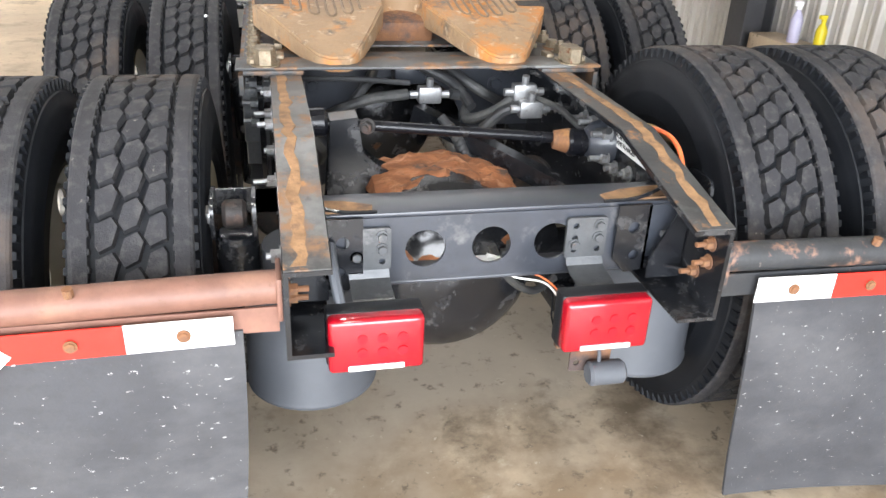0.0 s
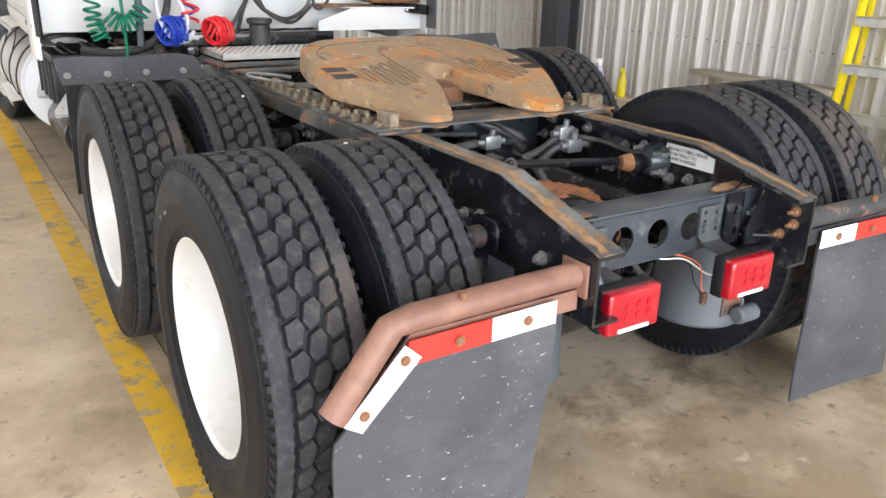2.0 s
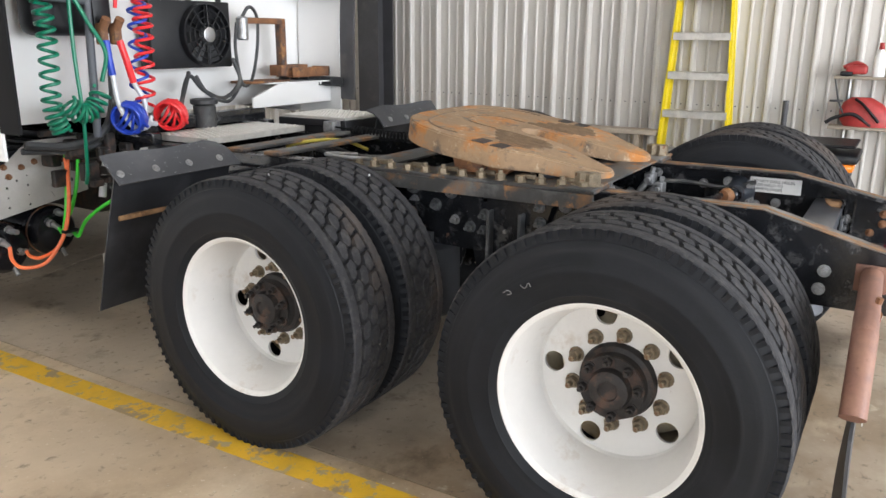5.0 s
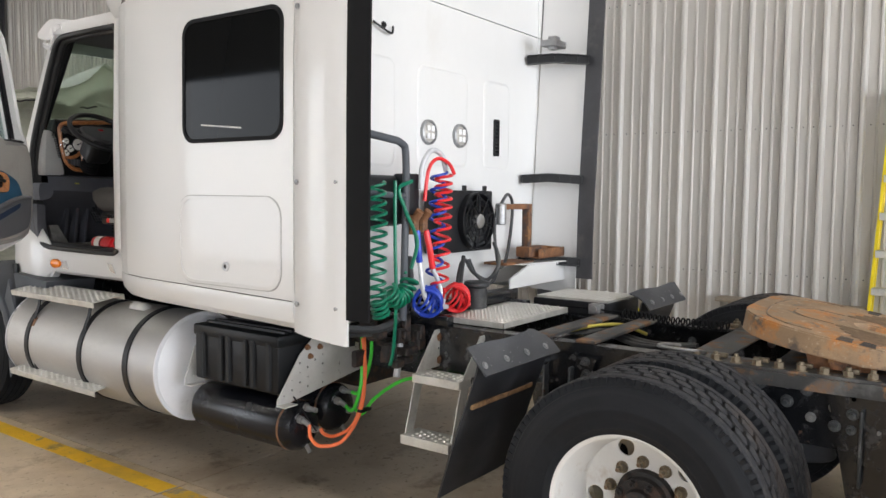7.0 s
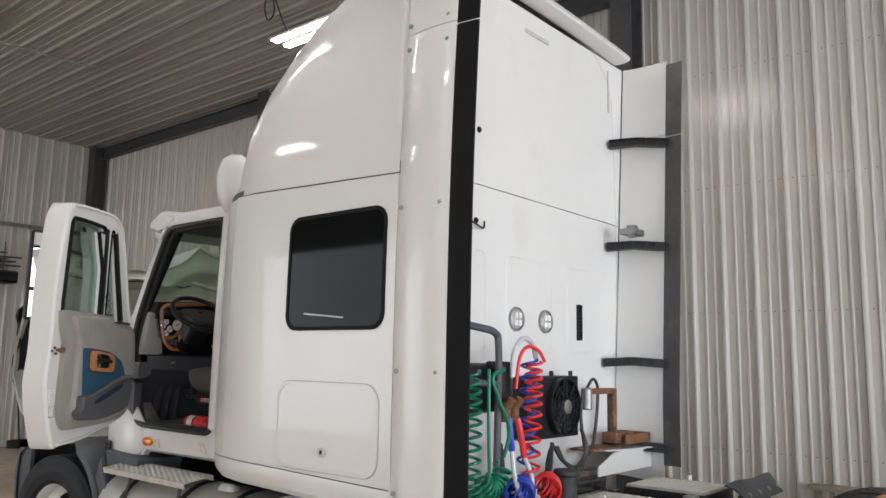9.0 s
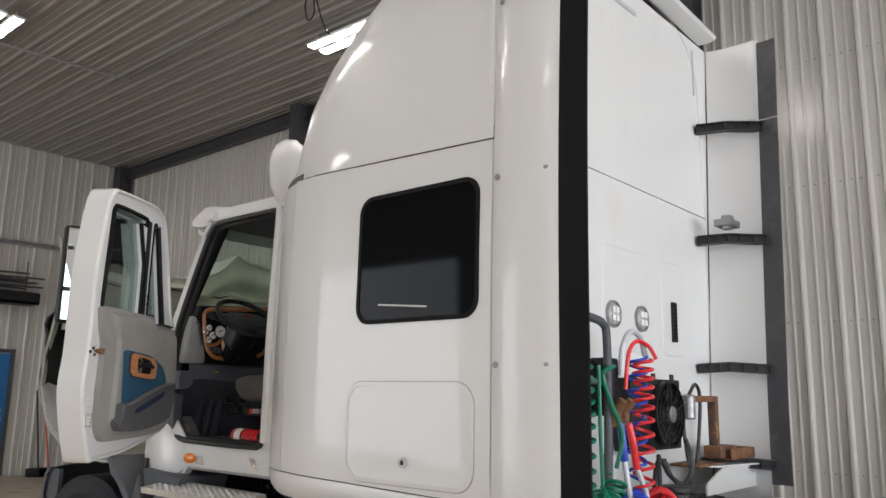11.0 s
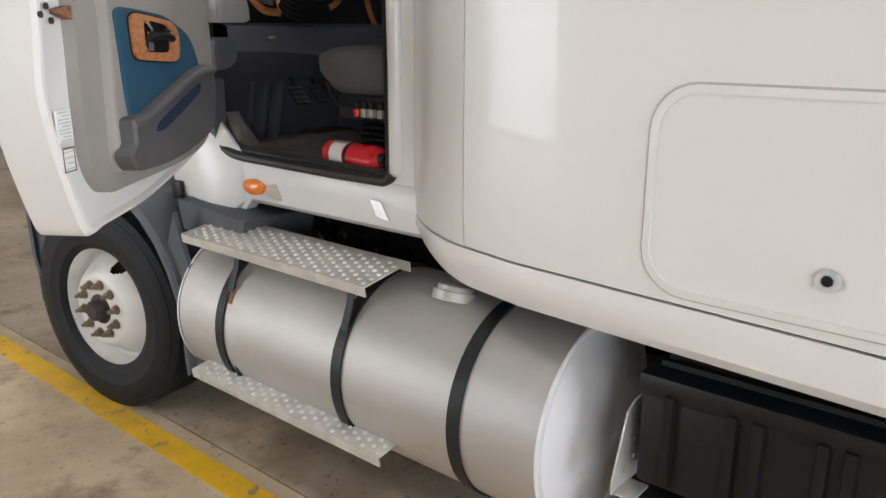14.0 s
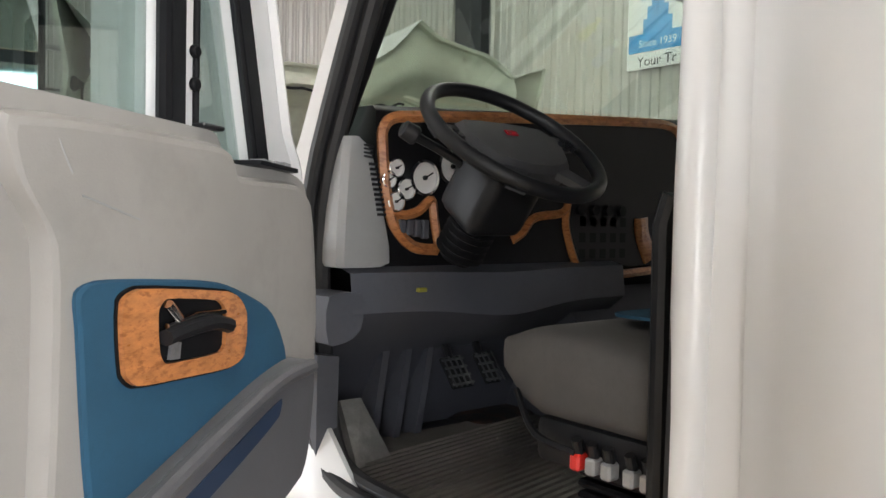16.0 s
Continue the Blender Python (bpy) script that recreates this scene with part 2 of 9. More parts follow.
M_HOSE = mat("black_hose", (0.032, 0.033, 0.035), 0.5, var=0.25, scale=20, bump=0.2, bscale=200, layers=[((0.12, 0.12, 0.112), 7, 0.5, 0.72, 0.8)])
M_BRACKET = mat("worn_bracket_steel", (0.10, 0.105, 0.11), 0.42, 0.5, var=0.3, scale=12, layers=[((0.30, 0.30, 0.30), 9, 0.55, 0.7, 0.45), ((0.16, 0.07, 0.03), 16, 0.66, 0.72, 0.8)])
M_GREYHOSE = mat("silver_hose_sleeve", (0.55, 0.56, 0.58), 0.45, 0.2, var=0.1, scale=30)
M_PAPER = mat("white_label", (0.82, 0.82, 0.80), 0.6, var=0.03, scale=20)
M_INK = mat("black_print", (0.015, 0.015, 0.015), 0.6, var=0.05, scale=20)
M_CLEAR = mat("clear_work_light", (0.62, 0.60, 0.56), 0.15, 0.3, var=0.2, scale=60)
M_CONCRETE = mat("stained_concrete_floor", (0.585, 0.466, 0.332), 0.42, var=0.22, scale=0.8, bump=0.10, bscale=45,
                 layers=[((0.36, 0.27, 0.178), 0.6, 0.44, 0.62, 0.36), ((0.64, 0.53, 0.385), 1.5, 0.53, 0.72, 0.5), ((0.24, 0.178, 0.115), 2.3, 0.55, 0.68, 0.4), ((0.52, 0.45, 0.34), 7, 0.64, 0.74, 0.55), ((0.045, 0.038, 0.032), 9, 0.71, 0.75, 0.5), ((0.24, 0.19, 0.13), 24, 0.58, 0.68, 0.5), ((0.66, 0.58, 0.46), 48, 0.62, 0.70, 0.6), ((0.10, 0.08, 0.06), 70, 0.68, 0.71, 0.6)])
M_YELLOWLINE = mat("worn_yellow_floor_paint", (0.80, 0.47, 0.025), 0.5, var=0.12, scale=5, layers=[((0.30, 0.23, 0.14), 9, 0.60, 0.64, 0.5), ((0.60, 0.37, 0.05), 3, 0.5, 0.7, 0.5), ((0.20, 0.155, 0.10), 2.2, 0.60, 0.66, 0.5)])
M_CONCRETE_DIRTY = mat("oil_darkened_concrete", (0.445, 0.374, 0.288), 0.40, var=0.2, scale=0.9, bump=0.10, bscale=45,
                       layers=[((0.28, 0.208, 0.137), 0.7, 0.46, 0.62, 0.36), ((0.56, 0.46, 0.335), 1.7, 0.54, 0.70, 0.5), ((0.16, 0.12, 0.08), 2.4, 0.57, 0.68, 0.4), ((0.50, 0.43, 0.33), 8, 0.64, 0.73, 0.55), ((0.04, 0.034, 0.028), 6, 0.68, 0.74, 0.5), ((0.17, 0.135, 0.095), 24, 0.58, 0.68, 0.5), ((0.52, 0.45, 0.35), 48, 0.64, 0.70, 0.6)])
M_YELLOW_WORN = mat("flaking_yellow_floor_paint", (0.70, 0.42, 0.03), 0.5, var=0.12, scale=5, layers=[((0.42, 0.33, 0.20), 16, 0.55, 0.58, 0.5), ((0.48, 0.31, 0.06), 3, 0.5, 0.7, 0.5), ((0.34, 0.26, 0.16), 5.0, 0.56, 0.60, 0.5)])
M_CHALK = mat("faded_chalk", (0.16, 0.16, 0.16), 0.9, var=0.3, scale=60)
M_RIDGE_SHADE = mat("ridge_shade_grey", (0.42, 0.415, 0.40), 0.6, var=0.1, scale=10)
M_SEAM = mat("dirty_panel_seam", (0.13, 0.118, 0.105), 0.8, var=0.3, scale=20)
M_JOINT = mat("dirty_floor_joint", (0.05, 0.042, 0.035), 0.8, var=0.3, scale=20)
M_WALL = mat("white_ribbed_wall_steel", (0.535, 0.515, 0.48), 0.18, var=0.02, scale=0.5, layers=[((0.46, 0.445, 0.41), 0.7, 0.5, 0.85, 0.3), ((0.30, 0.28, 0.24), 26, 0.73, 0.77, 0.6)], stretch=(1, 1, 0.15))
# liner like the walls', with the ceiling's dimness put into a darker colour
M_CEIL = mat("dimmed_white_ceiling_steel", (0.27, 0.25, 0.22), 0.35, var=0.05, scale=1.2)
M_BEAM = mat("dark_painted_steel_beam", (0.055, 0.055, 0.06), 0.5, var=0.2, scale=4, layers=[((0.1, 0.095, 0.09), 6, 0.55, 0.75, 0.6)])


# black frame paint with the sky's reflection mixed into its colour
M_CROSS = mat("black_paint_sky_sheen", (0.038, 0.043, 0.054), 0.3, var=0.25, scale=8, spec=0.6, layers=[((0.14, 0.14, 0.14), 12, 0.6, 0.75, 0.55)])


# ---- shape tools ----
def span(a, b, n):
    return [a + (b - a) * i / n for i in range(n + 1)]


def link_mesh(name, bm, material, sharp=32):
    bmesh.ops.recalc_face_normals(bm, faces=bm.faces[:])
    me = bpy.data.meshes.new(name)
    bm.to_mesh(me)
    bm.free()
    me.polygons.foreach_set("use_smooth", [True] * len(me.polygons))
    me.set_sharp_from_angle(angle=radians(sharp))
    me.materials.append(material)
    return me


def part(name, bm, material, parent=None, label="", sharp=32):
    ob = new(name, link_mesh(name, bm, material, sharp))
    if parent:
        ob.parent = parent
    return tagged(ob, label)


def holder(name, parent=None, m=None):
    ob = new(name)
    ob.empty_display_size = 0.1
    if parent:
        ob.parent = parent
    if m:
        ob.matrix_basis = m
    return ob


def box(bm, x0, x1, y0, y1, z0, z1, r=0.0, seg=2, m=None):
    out = bmesh.ops.create_cube(bm, size=1.0, matrix=Matrix.LocRotScale(((x0 + x1) / 2, (y0 + y1) / 2, (z0 + z1) / 2), None, (abs(x1 - x0), abs(y1 - y0), abs(z1 - z0))))
    vs = out["verts"]
    if r:
        es = list({e for v in vs for e in v.link_edges})
        new_bits = bmesh.ops.bevel(bm, geom=es, offset=r, segments=seg, affect="EDGES", profile=0.5)
        vs = list({v for fc in new_bits["faces"] for v in fc.verts} | {v for v in vs if v.is_valid})
    if m is not None:
        bmesh.ops.transform(bm, matrix=m, verts=vs)
    return vs


def prism(bm, pts, place, depth, m=None):
    """A polygon pts (u, v), put into space by place(u, v), thickened by the vector depth."""
    d = Vector(depth)
    a = [bm.verts.new(Vector(place(u, v))) for u, v in pts]
    b = [bm.verts.new(w.co + d) for w in a]
    bm.faces.new(a), bm.faces.new(b[::-1])
    for i in range(len(a)):
        j = (i + 1) % len(a)
        bm.faces.new((a[j], a[i], b[i], b[j]))
    if m is not None:
        bmesh.ops.transform(bm, matrix=m, verts=a + b)
    return a + b


def plate(bm, outer, holes, place, depth):
    """A flat plate with holes, put into space by place(u, v), thickened by depth."""
    d = Vector(depth)
    loops, edges = [], []
    for ring in [outer, *holes]:
        vs = [bm.verts.new(Vector(place(u, v))) for u, v in ring]
        loops.append(vs)
        edges += [bm.edges.new((vs[i], vs[(i + 1) % len(vs)])) for i in range(len(vs))]
    got = bmesh.ops.triangle_fill(bm, edges=edges, use_beauty=True, use_dissolve=False)
    faces = [g for g in got["geom"] if isinstance(g, bmesh.types.BMFace)]
    twin = {v: bm.verts.new(v.co + d) for ring in loops for v in ring}
    for fc in faces:
        bm.faces.new([twin[v] for v in fc.verts][::-1])
    for ring in loops:
        for i in range(len(ring)):
            a, b = ring[i], ring[(i + 1) % len(ring)]
            bm.faces.new((a, b, twin[b], twin[a]))


def ring_pts(cu, cv, ru, rv=None, n=20):
    rv = ru if rv is None else rv
    return [(cu + ru * math.cos(2 * math.pi * i / n), cv + rv * math.sin(2 * math.pi * i / n)) for i in range(n)]


def rrect(u0, u1, v0, v1, r, n=5):
    out = []
    for cu, cv, a in ((u1 - r, v1 - r, 0), (u0 + r, v1 - r, 90), (u0 + r, v0 + r, 180), (u1 - r, v0 + r, 270)):
        out += [(cu + r * math.cos(radians(a + 90 * i / n)), cv + r * math.sin(radians(a + 90 * i / n))) for i in range(n + 1)]
    return out


def spin(bm, prof, seg=48, m=None, arc=360, cap=False):
    """Turn a profile of (x, radius) round the x axis."""
    m = m or Matrix()
    full = arc == 360
    cols = []
    for i in range(seg if full else seg + 1):
        a = radians(arc) * i / seg
        cols.append([bm.verts.new(m @ Vector((x, r * math.sin(a), r * math.cos(a)))) for x, r in prof])
    for i in range(seg):
        p, q = cols[i], cols[(i + 1) % len(cols)]
        for k in range(len(prof) - 1):
            bm.faces.new((p[k], p[k + 1], q[k + 1], q[k]))
    if cap and full:
        bm.faces.new([c[0] for c in cols][::-1]), bm.faces.new([c[-1] for c in cols])


def aim_x(p0, p1):
    """A pose whose x axis runs from p0 to p1."""
    d = Vector(p1) - Vector(p0)
    return Matrix.Translation(p0) @ d.to_track_quat("X", "Z").to_matrix().to_4x4(), d.length


def cyl(bm, p0, p1, r0, r1=None, seg=16, chamfer=0.0):
    m, n = aim_x(p0, p1)
    r1 = r0 if r1 is None else r1
    c = chamfer
    prof = [(0, r0 - c), (c, r0), (n - c, r1), (n, r1 - c)] if c else [(0, r0), (n, r1)]
    spin(bm, prof, seg, m, cap=True)


def hexbolt(bm, at, way, r=0.012, h=0.012, washer=True, stud=0.0):
    at, way = Vector(at), Vector(way).normalized()
    if washer:
        cyl(bm, at, at + way * 0.003, r * 1.35, seg=12)
    cyl(bm, at, at + way * h, r, seg=6, chamfer=r * 0.12)
    if stud:
        cyl(bm, at + way * h, at + way * (h + stud), r * 0.5, seg=8)


def smooth_path(pts, n=8):
    """Catmull-Rom through pts."""
    p = [Vector(v) for v in pts]
    p = [2 * p[0] - p[1], *p, 2 * p[-1] - p[-2]]
    out = []
    for i in range(1, len(p) - 2):
        for k in range(n):
            t = k / n
            a, b, c, d = p[i - 1:i + 3]
            out.append(0.5 * (2 * b + (c - a) * t + (2 * a - 5 * b + 4 * c - d) * t * t + (3 * b - a - 3 * c + d) * t ** 3))
    out.append(p[-2])
    return out


def tube(bm, pts, r, seg=8, caps=True):
    pts = [Vector(p) for p in pts]
    rings, up = [], None
    for i, p in enumerate(pts):
        d = (pts[min(i + 1, len(pts) - 1)] - pts[max(i - 1, 0)]).normalized()
        up = d.orthogonal() if up is None else up - d * up.dot(d)
        up.normalize()
        side = d.cross(up)
        rings.append([bm.verts.new(p + r * (math.cos(2 * math.pi * k / seg) * up + math.sin(2 * math.pi * k / seg) * side)) for k in range(seg)])
    for a, b in zip(rings, rings[1:]):
        for k in range(seg):
            bm.faces.new((a[k], a[(k + 1) % seg], b[(k + 1) % seg], b[k]))
    if caps:
        bm.faces.new(rings[0][::-1]), bm.faces.new(rings[-1])


def coil_pts(axis, radius, turns, per=14):
    """Points of a coil wound round the path axis."""
    ax = smooth_path(axis, 12)
    n = int(turns * per)
    out = []
    for i in range(n + 1):
        s = i / n * (len(ax) - 1)
        k = min(int(s), len(ax) - 2)
        p = ax[k].lerp(ax[k + 1], s - k)
        d = (ax[k + 1] - ax[k]).normalized()
        u = d.cross(Vector((0.31, 0.95, 0.12))).normalized()
        w = d.cross(u)
        a = 2 * math.pi * turns * i / n
        out.append(p + radius * (math.cos(a) * u + math.sin(a) * w))
    return out


def loft(bm, rows, close=False):
    """Skin between rows of equal numbers of points."""
    vs = [[bm.verts.new(Vector(p)) for p in row] for row in rows]
    n = len(rows[0])
    for a, b in zip(vs, vs[1:]):
        for k in range(n if close else n - 1):
            bm.faces.new((a[k], a[(k + 1) % n], b[(k + 1) % n], b[k]))
    return vs


def shell(bm, rows, depth):
    """A loft with thickness: rows and the same rows moved by depth (a vector or a function of the point)."""
    move = depth if callable(depth) else (lambda p: Vector(p) + Vector(depth))
    a = loft(bm, rows)
    b = loft(bm, [[move(p) for p in row] for row in rows])
    for s, e in zip((a[0], a[-1]), (b[0], b[-1])):
        for k in range(len(s) - 1):
            bm.faces.new((s[k], s[k + 1], e[k + 1], e[k]))
    for k in (0, -1):
        for i in range(len(a) - 1):
            bm.faces.new((a[i][k], a[i + 1][k], b[i + 1][k], b[i][k]))


def letters(name, words, size, m, material, parent):
    """Raised print from the built-in font, as a mesh."""
    c = bpy.data.curves.new(name, "FONT")
    c.body, c.size, c.extrude, c.align_x, c.align_y = words, size, 0.0006, "LEFT", "TOP"
    tmp = bpy.data.objects.new(name, c)
    scene.collection.objects.link(tmp)
    me = bpy.data.meshes.new_from_object(tmp.evaluated_get(bpy.context.evaluated_depsgraph_get()))
    bpy.data.objects.remove(tmp)
    me.transform(m)
    me.materials.clear()
    me.materials.append(material)
    ob = new(name, me)
    ob.parent = parent
    return ob


def part_each(name, bm, material, parent, label="", near=True):
    """The separate bits of one bmesh as an object each; near: bits that overlap stay together."""
    bm.verts.ensure_lookup_table()
    bm.verts.index_update()
    seen, bits = set(), []
    for v in bm.verts:
        if v.index in seen:
            continue
        stack, got = [v], []
        seen.add(v.index)
        while stack:
            w = stack.pop()
            got.append(w)
            for e in w.link_edges:
                o = e.other_vert(w)
                if o.index not in seen:
                    seen.add(o.index)
                    stack.append(o)
        lo = [min(w.co[k] for w in got) for k in range(3)]
        hi = [max(w.co[k] for w in got) for k in range(3)]
        bits.append([got, lo, hi])
    merged = []
    for got, lo, hi in bits:
        home = next((g for g in merged if near and all(g[1][k] - 0.002 < hi[k] and lo[k] < g[2][k] + 0.002 for k in range(3))), None)
        if home:
            home[0] += got
            home[1], home[2] = [min(a, b) for a, b in zip(home[1], lo)], [max(a, b) for a, b in zip(home[2], hi)]
        else:
            merged.append([list(got), lo, hi])
    for got, lo, hi in merged:
        one, twin = bmesh.new(), {}
        mid = Vector([(a + b) / 2 for a, b in zip(lo, hi)])
        for w in got:
            twin[w] = one.verts.new(w.co - mid)
        for fc in {fc for w in got for fc in w.link_faces}:
            one.faces.new([twin[w] for w in fc.verts])
        ob = part(name, one, material, parent, label)
        ob.location = mid
    bm.free()


YZ = lambda x: (lambda u, v: (x, u, v))
XZ = lambda y: (lambda u, v: (u, y, v))
XY = lambda z: (lambda u, v: (u, v, z))


# ---- the building ----
XR, XL, YF, YB, ZC = 3.65, -9.0, 16.0, -7.0, 5.95


def ribbed(name, u0, u1, z0, z1, place, out, material, label, pitch=0.305, parent=None, holes=()):
    """Ribbed sheet: tall ribs every pitch with two low ribs between; place(u, z, d) with d towards the room."""
    bm = bmesh.new()
    prof = []
    n = int((u1 - u0) / pitch) + 1
    for i in range(n):
        b = u0 + i * pitch
        for du, d in ((0, 0), (0.012, 0.034), (0.017, 0.040), (0.024, 0.042), (0.034, 0.042), (0.041, 0.040), (0.046, 0.034), (0.058, 0), (0.116, 0), (0.121, 0.012), (0.126, 0.014), (0.134, 0.014), (0.139, 0.012), (0.144, 0), (0.206, 0), (0.211, 0.012), (0.216, 0.014), (0.224, 0.014), (0.229, 0.012), (0.234, 0)):
            if b + du < u1:
                prof.append((b + du, d))
    prof.append((u1, 0))
    spans = [(u0, u1, z0, z1)]
    if holes:
        spans, at = [], u0
        for h0, h1, hz in holes:
            spans += [(at, h0, z0, z1), (h0, h1, hz, z1)]
            at = h1
        spans.append((at, u1, z0, z1))
    for a, b, lo, hi in spans:
        pr = [(a, 0)] + [p for p in prof if a < p[0] < b] + [(b, 0)]
        shell(bm, [[place(u, lo, d) for u, d in pr], [place(u, hi, d) for u, d in pr]], lambda p: Vector(p) - Vector(out) * 0.06)
    return tagged(part(name, bm, material, parent, sharp=20), label, name.split("_")[0], kind="structure")


ribbed("wall_east", YB, YF, 0, ZC + 0.15, lambda u, z, d: (XR - d, u, z), (-1, 0, 0), M_WALL, "white ribbed steel liner wall of the shop")
bm = bmesh.new()
for z in (0.95, 2.25, 3.5, 4.7):
    for k in range(int((YF - YB) / 0.305)):
        for du in (0.095, 0.176, 0.268):
            y = YB + 0.305 * k + du
            if -2.0 < y < 9.0:
                cyl(bm, (XR, y, z), (XR - 0.006, y, z), 0.0065, seg=6)
tagged(part("wall_screws", bm, M_BRACKET), "rows of small screws in the ribbed wall", "screws", kind="stuff")
ribbed("wall_north", XL, XR, 0, ZC + 0.15, lambda u, z, d: (u, YF - d, z), (0, -1, 0), M_WALL, "white ribbed steel end wall of the shop")
ribbed("wall_west", YB, YF, 0, ZC + 0.15, lambda u, z, d: (XL + d, u, z), (1, 0, 0), M_WALL, "white ribbed steel wall with open bay doors", holes=[(a, b, 4.2) for a, b in SIDE_DOORS])
ribbed("wall_south", XL, XR, 0, ZC + 0.15, lambda u, z, d: (u, YB + d, z), (0, 1, 0), M_WALL, "white ribbed steel wall with an open bay door", holes=[(-5.1, 2.7, 4.3)])
ribbed("ceiling", XL, XR, YB, YF, lambda u, v, d: (u, v, ZC - d * 0.8), (0, 0, -1), M_CEIL, "white ribbed steel ceiling liner, its dimness put into the colour")

bm = bmesh.new()
bmesh.ops.create_grid(bm, x_segments=2, y_segments=2, size=400.0, matrix=Matrix.Translation((0, 0, -0.02)))
tagged(part("ground", bm, mat("yard_gravel", (0.30, 0.28, 0.25), 0.9, var=0.2, scale=0.6)), "pale gravel yard outside the open bay doors", "ground", kind="structure")

# floor slabs, parted by narrow sawn joints
floor_cuts_x, floor_cuts_y = [XL, -5.2, -1.055, XR], [YB, -4.2, 3.93, 8.2, 12.3, YF]
floor = holder("floor")
tagged(floor, "stained grey-brown concrete shop floor with sawn joints", "floor", kind="structure")
bm = bmesh.new()
box(bm, XL, XR, YB, YF, -0.3, -0.012)
part("joint_filler", bm, M_JOINT, floor, "dark dirt in the floor joints")
for i in range(3):
    for j in range(5):
        bm = bmesh.new()
        y0, y1 = floor_cuts_y[j] + 0.004, floor_cuts_y[j + 1] - 0.004
        if i < 2:
            box(bm, floor_cuts_x[i] + 0.004, floor_cuts_x[i + 1] - 0.004, y0, y1, -0.2, 0.0)
        else:
            # the slab is raised below the truck's right wheels to fit the camera's view
            raised_top = [(-1.051, 0), (-0.52, 0), (-0.3, 0.006), (0.25, 0.057), (0.5, 0.065), (1.3, 0.065), (1.55, 0.058), (2.3, 0.006), (2.6, 0), (XR - 0.004, 0)]
            prism(bm, [(-1.051, -0.2)] + raised_top + [(XR - 0.004, -0.2)], XZ(y0), (0, y1 - y0, 0))
        part("slab", bm, M_CONCRETE_DIRTY if i == 2 else M_CONCRETE, floor)

# yellow line, in runs between the joints
for j in range(5):
    bm = bmesh.new()
    a, b = floor_cuts_y[j] + 0.012, floor_cuts_y[j + 1] - 0.012
    n = int((b - a) / 0.12)
    rows = []
    for i in range(n + 1):
        y = a + (b - a) * i / n
        w = 0.060 + 0.003 * noise.noise((y * 3, 0, 0))
        c = -1.187 + 0.004 * noise.noise((y, 5, 0))
        rows.append([(c - w, y, 0.0008), (c - w, y, 0.002), (c + w, y, 0.002), (c + w, y, 0.0008)])
    loft(bm, rows)
    tagged(part("floor_line", bm, M_YELLOW_WORN if j < 2 else M_YELLOWLINE), "worn yellow painted safety line on the concrete floor", "floor line", kind="structure")


def i_beam(name, p0, p1, depth_way, depth, width, label):
    """A steel I section from p0 to p1; depth_way: the way of its web."""
    bm = bmesh.new()
    m, n = aim_x(p0, p1)
    w = Vector(depth_way)
    s = (Vector(p1) - Vector(p0)).normalized().cross(w)
    for d0, d1, hw in ((-depth / 2, -depth / 2 + 0.014, width / 2), (depth / 2 - 0.014, depth / 2, width / 2), (-depth / 2 + 0.014, depth / 2 - 0.014, 0.005)):
        vs = [bm.verts.new(Vector(p) + w * d + s * h) for p in (p0, p1) for d, h in ((d0, -hw), (d1, -hw), (d1, hw), (d0, hw))]
        bmesh.ops.convex_hull(bm, input=vs)
    return tagged(part(name, bm, M_BEAM), label, "beam", kind="structure")


i_beam("trim_column", (XR - 0.2, 4.0, 0), (XR - 0.2, 4.0, ZC - 0.02), (1, 0, 0), 0.26, 0.24, "dark grey steel building column against the ribbed wall")
i_beam("trim_column", (XR - 0.2, 10.2, 0), (XR - 0.2, 10.2, ZC - 0.02), (1, 0, 0), 0.26, 0.24, "dark grey steel building column against the ribbed wall")
i_beam("trim_column", (XR - 0.2, 15.8, 0), (XR - 0.2, 15.8, ZC - 0.02), (1, 0, 0), 0.26, 0.24, "dark grey steel building column in the shop corner")
i_beam("trim_eave_beam", (XR - 0.1, YB, ZC - 0.13), (XR - 0.1, YF - 0.05, ZC - 0.13), (0, 0, 1), 0.22, 0.12, "dark grey steel eave beam under the ceiling")


def shop_light(m):
    """A twin-strip LED fixture hung under the ceiling."""
    lamp = holder("ceiling_light", None, m)
    bm = bmesh.new()
    for y in (-0.1, 0.1):
        box(bm, -0.62, 0.62, y - 0.075, y + 0.075, 0.0, 0.03, 0.01)
    for x in (-0.5, 0.5):
        box(bm, x - 0.02, x + 0.02, -0.14, 0.14, 0.03, 0.045)
        for y in (-0.1, 0.1):
            cyl(bm, (x, y, 0.04), (x, y, 0.12), 0.004, seg=6)
    part("housing", bm, M_WHITE_TAPE, lamp, "white folded steel housing")
    for y in (-0.1, 0.1):
        bm = bmesh.new()
        box(bm, -0.6, 0.6, y - 0.05, y + 0.05, -0.012, -0.001, 0.004)
        part("diffuser", bm, M_TUBE, lamp, "glowing white diffuser")
    return tagged(lamp, "lit white twin-strip shop light under the ceiling", "ceiling light", "shop lights")


M_TUBE = glow("lit_diffuser", (1.0, 0.97, 0.93), 85.0)
first_light = shop_light(pose(2.08, 7.6, ZC - 0.17, 0, 0, 90))
for x, y in ((-0.75, 10.9), (-0.75, 4.4), (-3.6, 7.6), (-3.6, 1.0), (-0.75, -3.0), (-6.5, 4.4), (-6.5, 10.9)):
    copy_thing(first_light, pose(x, y, ZC - 0.17, 0, 0, 90))

